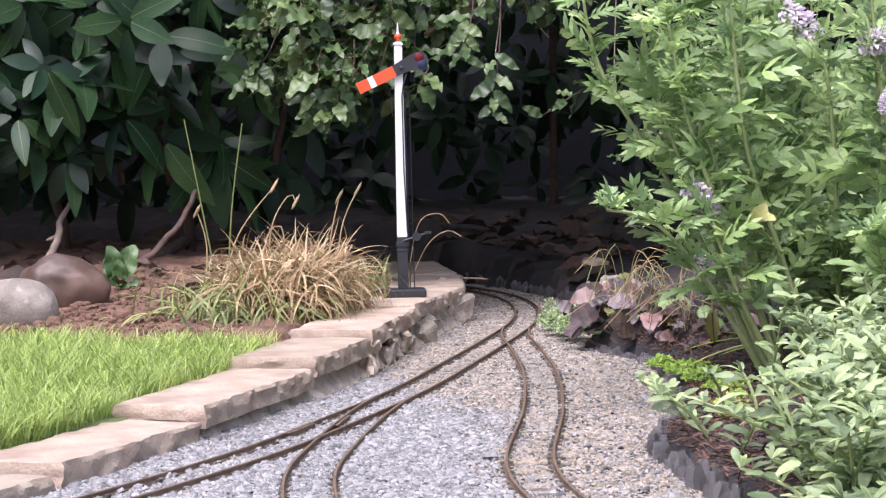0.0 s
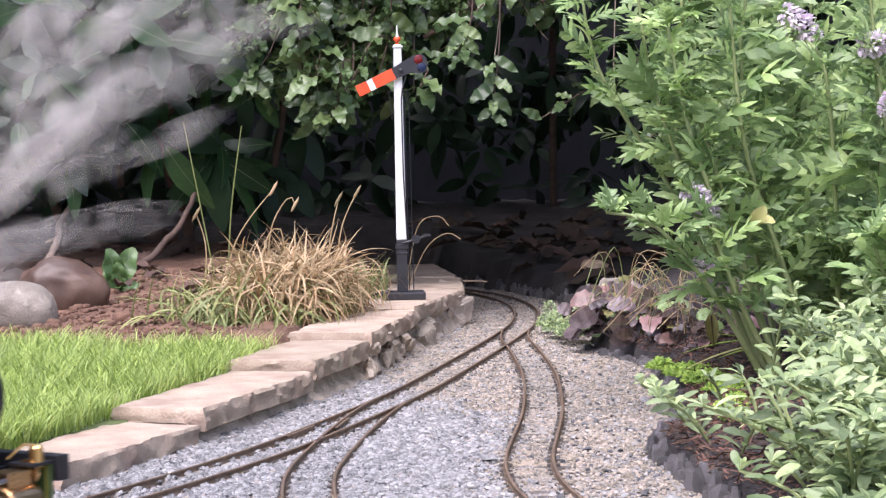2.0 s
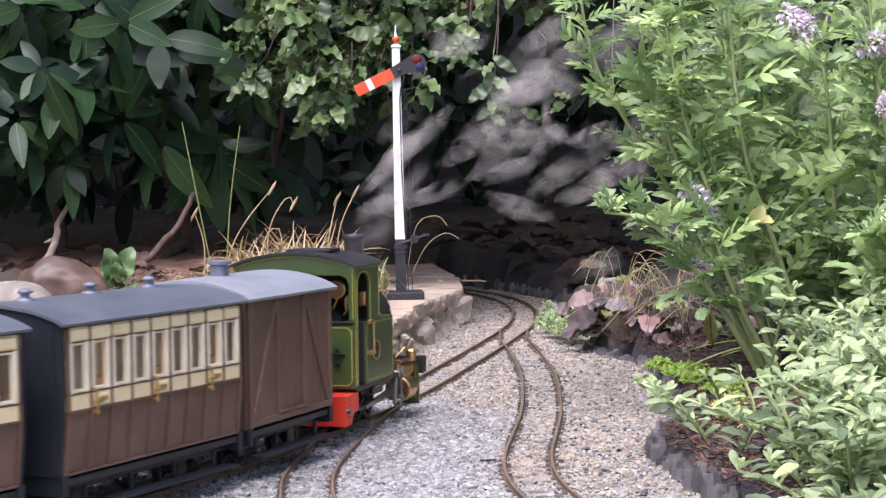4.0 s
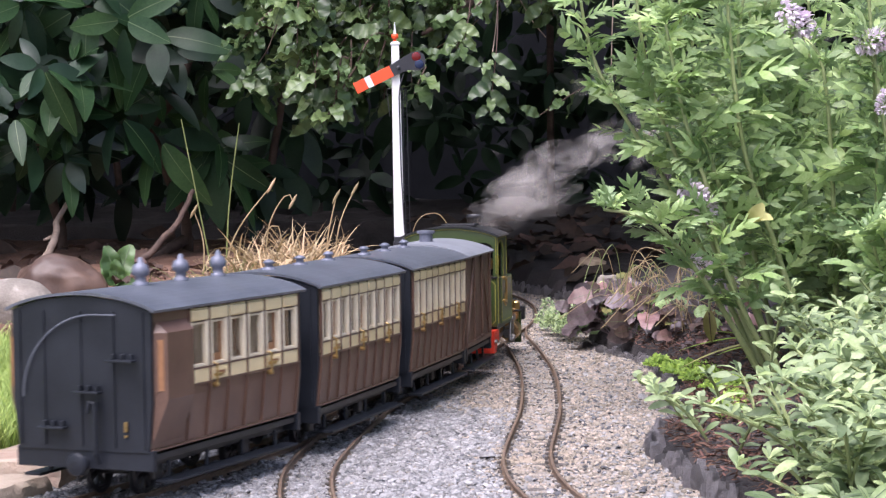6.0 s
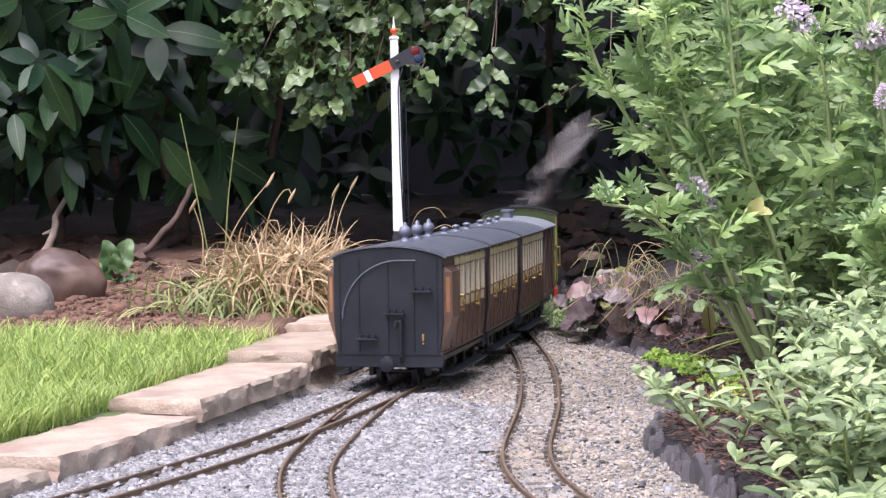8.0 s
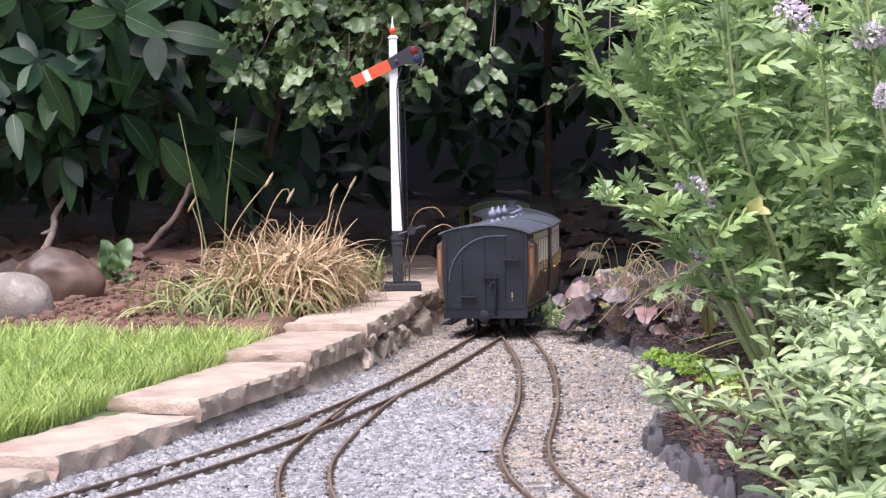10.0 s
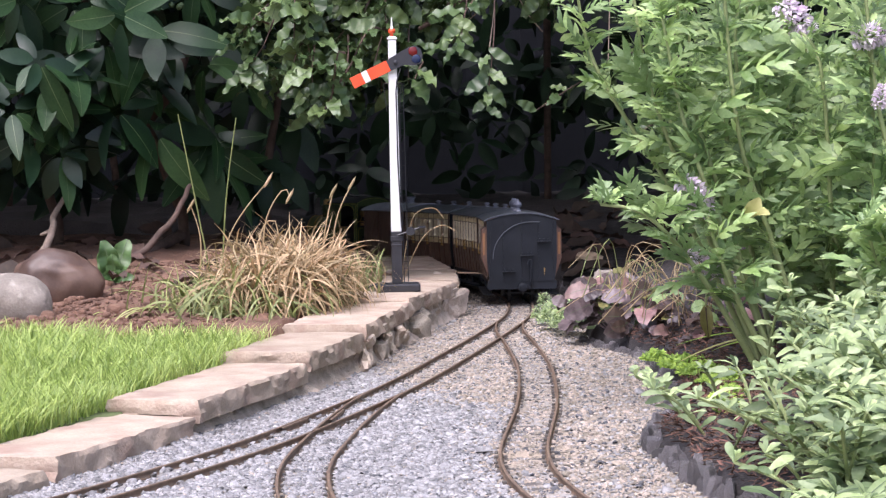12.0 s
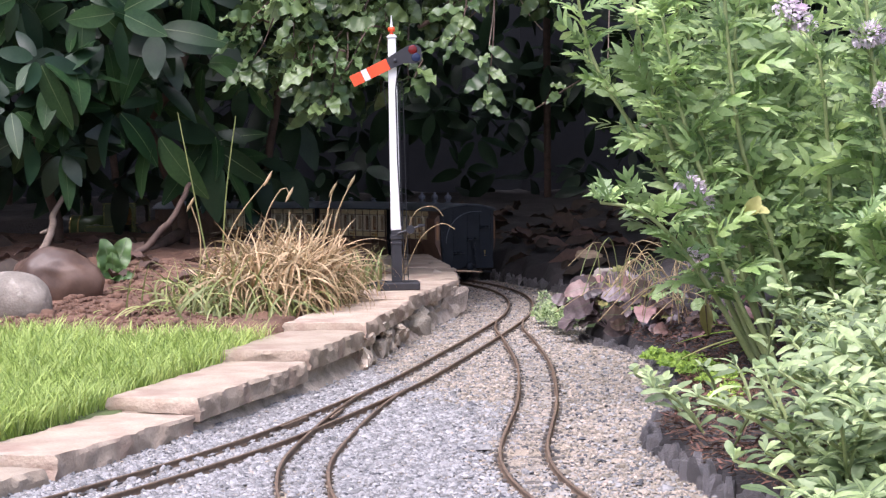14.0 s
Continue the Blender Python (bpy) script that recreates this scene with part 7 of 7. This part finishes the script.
def cushions():
    """Low cushions of tiny bright leaves."""
    tiny = [leaf_arrays(0.0034, 0.0019, 0.2, 0.3, 0, 3, "oval", 0, k) for k in range(3)]
    for label, mat, spots in (("bright green stonecrop cushion beside the slate edging", G_MOSS, ((0.222, 1.70, 0.026, 620), (0.226, 1.62, 0.024, 560), (0.206, 1.36, 0.010, 120), (0.232, 1.54, 0.022, 420), (0.222, 1.45, 0.014, 200), (0.205, 1.80, 0.014, 200), (0.208, 1.42, 0.010, 110))),
                              ("grey-green thyme cushion spilling onto the gravel", G_SAGE_J, ((0.150, 2.17, 0.024, 620), (0.138, 2.24, 0.022, 480), (0.128, 2.31, 0.014, 220)))):
        for x, y, r, n in spots:
            poses = []
            for k in range(int(1.8 * n)):
                a, q = rng.uniform(0, 6.28), r * math.sqrt(rng.random())
                h = (0.006 if mat is G_SAGE_J else max(0.006, right_height(x, y))) + 0.020 * (1 - (q / r) ** 2) * rng.random() * (1.5 if mat is G_SAGE_J else 0.45)
                poses.append((rng.randrange(3), along((x + q * math.cos(a), y + 1.4 * q * math.sin(a), h), scattered_dir((0, -0.2, 1), (0.0, 1.2)), (0, -0.4, 1), 0, rng.uniform(0.8, 1.7))))
            tagged(mesh_part("cushion_plant", joined("cushion_plant", tiny, poses), mat, None, "", True), label, "plant", "", "stuff")


cushions()


def straws():
    ob = tagged(empty("strap_leaved_plant"), "arching yellow-green strap leaves lying over the edging", "plant")
    for root, d, length in (((0.31, 1.72, 0.035), (-1, -0.25, 0.20), 0.10), ((0.31, 1.71, 0.035), (-1, -0.45, 0.10), 0.11), ((0.305, 1.70, 0.03), (-0.9, -0.6, 0.25), 0.08), ((0.30, 1.69, 0.03), (-0.9, -0.2, 0.5), 0.07), ((0.315, 1.73, 0.03), (-0.7, -0.7, 0.1), 0.08)):
        v, f = leaf_arrays(length, 0.006, 0.25, 0.35, 0, 9, "oval")
        leaf_objects(ob, [leaf_mesh("strap_leaf", (v, f), (G_YELLOW if length > 0.105 else G_MOSS,))], [along(root, d)], "strap_leaf")
    ob = tagged(empty("dry_grass_strands"), "tangle of thin dry straw strands over the purple plants", "grass")
    for k in range(64):
        x, y = rng.uniform(0.18, 0.30), rng.uniform(1.88, 2.18)
        h = rng.uniform(0.02, 0.08)
        dx = rng.uniform(-0.09, 0.09)
        bm = bmesh.new()
        tube(bm, smoothed([(x, y, 0.03), (x + dx * 0.3, y - 0.01, 0.03 + h), (x + dx, y - 0.03, 0.03 + h * rng.uniform(0.0, 0.8))], 0.008), rng.uniform(0.0003, 0.0006), 4)
        part("strand", bm, G_STRAW if rng.random() < 0.75 else G_SEDGE, ob)


straws()


def litter():
    shapes = [leaf_arrays(0.045 + 0.01 * k, 0.022 + 0.004 * k, 0.25, 0.45, 0.10, 7, "oval", 0, k) for k in range(4)]
    meshes = [leaf_mesh("dead_leaf", a, (G_LITTER, G_LITTER), 0.0005) for a in shapes]
    for k in range(150):
        x, y = rng.uniform(-0.02, 0.55), rng.uniform(2.85, 3.75)
        if x < line_x(REAR_EDGING, y) + 0.02:
            continue
        z = 0.012 + 0.10 * min(1, max(0, y - 2.8) / 1.2)
        ob = mesh_part("dead_leaf", meshes[k % 4], None)
        ob.matrix_world = along((x, y, z + rng.uniform(0.004, 0.014)), (rng.uniform(-1, 1), rng.uniform(-1, 1), rng.uniform(-0.15, 0.3)), (rng.uniform(-0.4, 0.4), -0.3, 1), rng.uniform(-0.6, 0.6), rng.uniform(0.6, 1.2))
        tagged(ob, "curled brown dead leaf lying on the shaded soil", "dead leaf", "dead leaves under the shrubs")
    left = random.Random(31)
    for k in range(70):
        x = left.uniform(-0.72, -0.12)
        y = lawn_back(x) + 0.30 + left.random() * 0.75
        ob = mesh_part("dead_leaf", meshes[k % 4], None)
        ob.matrix_world = along((x, y, soil_height(x, y) + left.uniform(0.003, 0.010)), (left.uniform(-1, 1), left.uniform(-1, 1), left.uniform(-0.15, 0.3)), (left.uniform(-0.4, 0.4), -0.3, 1), left.uniform(-0.6, 0.6), left.uniform(0.55, 1.1))
        tagged(ob, "curled brown dead leaf lying on the shaded soil", "dead leaf", "dead leaves under the shrubs")
    r = random.Random(9)
    poses = []
    slab = [leaf_arrays(0.0095, 0.0022, 0.05, 0.5, 0.05, 3, "oval", 0, k) for k in range(4)]
    for k in range(6500):
        y = r.uniform(1.0, 2.0)
        x = line_x(EDGING, y) + 0.010 + abs(r.gauss(0, 0.06))
        poses.append((r.randrange(4), along((x, y, right_height(x, y) + 0.004), (r.uniform(-1, 1), r.uniform(-1, 1), r.uniform(-0.2, 0.4)), (0, 0, 1), r.uniform(-0.8, 0.8), r.uniform(0.35, 0.95))))
    tagged(mesh_part("bark_chips", joined("bark_chips", slab, poses), G_CHIPBARK), "reddish bark chippings over the flower bed's soil", "bark mulch", "", "stuff")
    ob = tagged(empty("withered_leaf"), "withered olive-brown leaf hanging over the edging", "dead leaf")
    leaf_objects(ob, [leaf_mesh("blade", leaf_arrays(0.026, 0.013, 0.3, 0.6, 0.14, 8, "oval", 0, 2), (G_OLIVE, G_LITTER), 0.0006)], [along((0.232, 1.66, 0.068), (0.05, -0.1, -1), (0, -1, 0), 0.2, 1.1)], "blade")
    bm = bmesh.new()
    tube(bm, [(0.234, 1.66, 0.095), (0.232, 1.66, 0.066)], 0.0011, 5)
    part("stalk", bm, G_STEM, ob)


litter()


# ---- loose gravel ----
def chip_template(seed):
    r = random.Random(seed)
    v = [Vector((x * r.uniform(0.6, 1.2), y * r.uniform(0.6, 1.2), z * r.uniform(0.5, 1.0))) for x, y, z in
         ((-1, -1, -0.6), (1, -1, -0.6), (1, 1, -0.6), (-1, 1, -0.6), (-0.8, -0.8, 0.6), (0.8, -0.8, 0.6), (0.8, 0.8, 0.6), (-0.8, 0.8, 0.6))]
    f = [(0, 1, 5, 4), (1, 2, 6, 5), (2, 3, 7, 6), (3, 0, 4, 7), (4, 5, 6, 7)]
    return np.array([tuple(p) for p in v]), np.array(f)


CHIPS = [chip_template(k) for k in range(14)]
grg = np.random.default_rng(5)


def near_rail(x, y):
    for line in RAIL_LOOKUP:
        k = int((y - 0.8) / 0.02)
        if 0 <= k < len(line) and line[k] is not None and abs(abs(x - line[k]) - 0.016) < 0.0032:
            return True
    return False


def lookup(line):
    out = [None] * 140
    for p in line:
        k = int((p.y - 0.8) / 0.02)
        if 0 <= k < 140:
            out[k] = p.x
    return out


RAIL_LOOKUP = [lookup(MAIN), lookup(SIDING), lookup(BRANCH)]


def between_rails(x, y):
    k = int((y - 0.8) / 0.02)
    for line in RAIL_LOOKUP:
        if 0 <= k < 140 and line[k] is not None and abs(x - line[k]) < 0.016:
            return True
    return False


def tan_share(x, y):
    """Where the bed turns from grey chips to tan grit: towards the siding and the flower bed."""
    return max(0.0, min(1.0, 0.5 + (x - (0.030 + 0.03 * noise.noise((x * 9, y * 9, 1.0)) - 0.30 * max(0, y - 1.5))) * 16))


def gravel(name, count, size, y0, y1, mat, label, share, lift=0.0, edge=0.0):
    poses = []
    tries = 0
    while len(poses) < count and tries < count * 12:
        tries += 1
        u = grg.random()
        y = y0 * (y1 / y0) ** u
        left, right = line_x(WALL_FRONT, y) - 0.012, (line_x(EDGING, y) if y < 2.085 else 0.2) + 0.004
        if edge:
            x = left + 0.012 + abs(grg.normal(0, edge))
        else:
            x = grg.uniform(left, right)
        if grg.random() > share(x, y) or near_rail(x, y):
            continue
        inside = between_rails(x, y)
        s = size * grg.lognormal(0, 0.35) * (0.8 if inside else 1.0)
        m = (Matrix.Translation((x, y, -0.0043 - (0.0002 if inside else 0.0) + lift * s + 0.0022 * noise.noise((x * 45, y * 45, 0.3))))
             @ Euler((grg.uniform(-0.5, 0.5), grg.uniform(-0.5, 0.5), grg.uniform(0, 6.28))).to_matrix().to_4x4() @ Matrix.Diagonal((s, s * grg.uniform(0.6, 1.0), s * grg.uniform(0.5, 0.9), 1)))
        poses.append((int(grg.integers(0, 14)), m))
    ob = mesh_part(name, joined(name, CHIPS, poses), mat)
    return tagged(ob, label, "gravel", "", "stuff")


M_CHIP_DARK = material("dark_chip", (0.05, 0.05, 0.055), (0.12, 0.12, 0.125), 0.85, 0, 200, 900, 0.3, 0.0005, island=0.4)
gravel("gravel", 52000, 0.00125, 1.0, 3.2, M_CHIP, "loose blue-grey granite chippings round the tracks", lambda x, y: 1 - 0.96 * tan_share(x, y), 0.3)
gravel("grit", 44000, 0.00098, 1.0, 3.2, M_GRIT, "fine tan grit trodden between the siding and the flower bed", lambda x, y: 0.16 + 0.84 * tan_share(x, y), 0.2)
gravel("dark_gravel", 4200, 0.0011, 1.0, 3.0, M_CHIP_DARK, "scattered dark stone chips on the gravel", lambda x, y: 0.6, 0.4)


# ---- smoke and steam from the chimney ----
def smoke_material():
    ma = bpy.data.materials.new("smoke")
    ma.use_nodes = True
    nt = ma.node_tree
    n, ln = nt.nodes, nt.links.new
    tc, info = n.new("ShaderNodeTexCoord"), n.new("ShaderNodeObjectInfo")
    shift = n.new("ShaderNodeVectorMath")
    shift.operation = "ADD"
    mul = n.new("ShaderNodeMath")
    mul.operation = "MULTIPLY"
    mul.inputs[1].default_value = 7.0
    ln(info.outputs["Random"], mul.inputs[0])
    ln(tc.outputs["Object"], shift.inputs[0])
    ln(mul.outputs[0], shift.inputs[1])
    tex = n.new("ShaderNodeTexNoise")
    tex.inputs["Scale"].default_value, tex.inputs["Detail"].default_value, tex.inputs["Distortion"].default_value = 42.0, 5.0, 1.2
    ln(shift.outputs[0], tex.inputs["Vector"])
    mr = n.new("ShaderNodeMapRange")
    mr.inputs["From Min"].default_value, mr.inputs["From Max"].default_value = 0.40, 0.72
    mr.inputs["To Min"].default_value, mr.inputs["To Max"].default_value = 0.0, 0.085
    ln(tex.outputs["Fac"], mr.inputs["Value"])
    df, tl, half = n.new("ShaderNodeBsdfDiffuse"), n.new("ShaderNodeBsdfTranslucent"), n.new("ShaderNodeMixShader")
    df.inputs["Color"].default_value = tl.inputs["Color"].default_value = (0.76, 0.71, 0.67, 1)
    tr, mx = n.new("ShaderNodeBsdfTransparent"), n.new("ShaderNodeMixShader")
    ln(df.outputs[0], half.inputs[1])
    ln(tl.outputs[0], half.inputs[2])
    ln(mr.outputs[0], mx.inputs["Fac"])
    ln(tr.outputs[0], mx.inputs[1])
    ln(half.outputs[0], mx.inputs[2])
    ln(mx.outputs[0], n["Material Output"].inputs["Surface"])
    return ma


M_SMOKE = smoke_material()
PUFFS = []


def puff_mesh(seed, scale=1.0, long=1.0):
    """A ragged puff: a noisy shell with a smaller one inside it."""
    bm = bmesh.new()
    for size in (1.0, 0.80, 0.60, 0.40):
        r = bmesh.ops.create_icosphere(bm, subdivisions=4, radius=1.0)
        for v in r["verts"]:
            c = v.co.copy()
            s = size * (1 + 0.35 * noise.noise(c * 1.6 + Vector((seed, size, 0))) + 0.16 * noise.noise(c * 4 + Vector((0, seed, size))))
            v.co = Vector((c.x * 0.020 * s * scale, c.y * 0.046 * s * scale * long, c.z * 0.019 * s * scale))
    me = bpy.data.meshes.new("smoke_puff")
    bm.to_mesh(me)
    bm.free()
    me.materials.append(M_SMOKE)
    me.polygons.foreach_set("use_smooth", [True] * len(me.polygons))
    return me


WISP_SHAPES = [puff_mesh(3.3 * k, 0.42 + 0.07 * (k % 4), 1.9) for k in range(10)]
srg = random.Random(21)


def puff_times():
    t = 1.30
    while t < 8.4:
        yield t
        t += (0.013 if t < 3.3 else 0.035 if t < 4.5 else 0.024 if t < 5.6 else 0.034 if t < 7.0 else 0.07) * srg.uniform(0.5, 1.5)


for start in puff_times():
    ob = mesh_part("smoke_puff", WISP_SHAPES[srg.randrange(10)], None)
    tagged(ob, "small ragged wisp of pale grey steam from the chimney", "smoke", "puffs of smoke from the engine")
    PUFFS.append((ob, start, srg.random()))


def puff_rows(start, luck):
    """A wisp rides in the boiler, leaves the chimney, is carried off ahead of the train and into the bushes."""
    r = random.Random(int(start * 1000))
    inside = Matrix.Translation((0, 0.010, 0.077))
    rows, t = [], 0.0
    while t < start - 0.12:
        rows.append((t, ride(t, 0.9000, 0.067) @ inside))
        t += 0.25
    rows.append((start - 0.10, ride(start - 0.10, 0.9000, 0.067) @ inside))
    top = (ride(start, 0.9000, 0.067) @ Matrix.Translation((0, 0.048, 0.150))).translation
    early = start < 4.0
    speed = r.uniform(0.42, 0.82) if early else r.uniform(0.16, 0.30)
    heading = (math.atan2(0.62, 0.78) if early else math.atan2(0.86, 0.50)) + r.gauss(0, 0.20 if early else 0.12)
    rise = float(np.interp(start, (1.2, 1.7, 2.1, 2.6, 3.2, 4.0, 5.0, 5.35, 5.55, 5.9, 6.3, 6.6, 7.1, 8.4), (0.60, 0.50, 0.30, 0.17, 0.18, 0.40, 0.65, 0.55, 0.30, 0.08, 0.08, 0.45, 0.7, 0.4)))
    rise += r.uniform(-0.20, 0.26) if early else r.gauss(0, 0.12)
    ahead = Vector((math.sin(heading), math.cos(heading), 0))
    sway, turn, fan = r.uniform(0, 6.28), r.uniform(-1, 1), r.gauss(0, 0.06 if early else 0.03)
    tall, age = 1.2 if early else 0.55, 0.0
    while start + age < 14.0 and age < 5.4:
        out = 0.046 + speed * (age + 0.5 * max(0.0, age - 1.0)) + (0.0 if early else 0.55 * max(0.0, age - 0.40))
        up = math.sin(rise) * (0.044 + speed * (min(age, tall) - 0.3 * min(age, tall) ** 2)) * (1.1 if early else 1.3)
        p = top + ahead * out * math.cos(rise) + Vector((0, 0, up)) + Vector((ahead.y, -ahead.x, 0.6)) * fan * min(1.0, age)
        p += Vector((math.cos(sway + 3 * age), math.sin(sway), math.sin(sway + 4 * age))) * 0.014 * min(1.0, age)
        bank = min(1.0, age / 0.8)
        tilt = Matrix.Rotation(-heading + 0.5 * turn * bank, 4, "Z") @ Matrix.Rotation(rise * (1 - 0.45 * bank) + 0.45 * math.sin(sway) * bank, 4, "X") @ Matrix.Rotation(2 * turn * age, 4, "Y")
        rows.append((start + age, Matrix.Translation(p) @ tilt))
        age += 0.1 if age < 1.5 else 0.3
    if rows[-1][0] < 13.95:
        rows.append((14.0, rows[-1][1]))
    return rows


# ---- what moves ----
def motions():
    for thing, ahead, base in RIDERS:
        walk(thing, [(k * 0.2, ride(k * 0.2, ahead, base)) for k in range(71)])
    for ob, y, radius in WHEELS:
        rows = []
        for k in range(281):
            t = k * 0.05
            rows.append((t, Matrix.Translation((0, y, radius)) @ Matrix.Rotation(-((rear(t) - rear(0)) / radius) % (2 * math.pi), 4, "X")))
        walk(ob, rows)
    for ob, start, luck in PUFFS:
        walk(ob, puff_rows(start, luck))


motions()
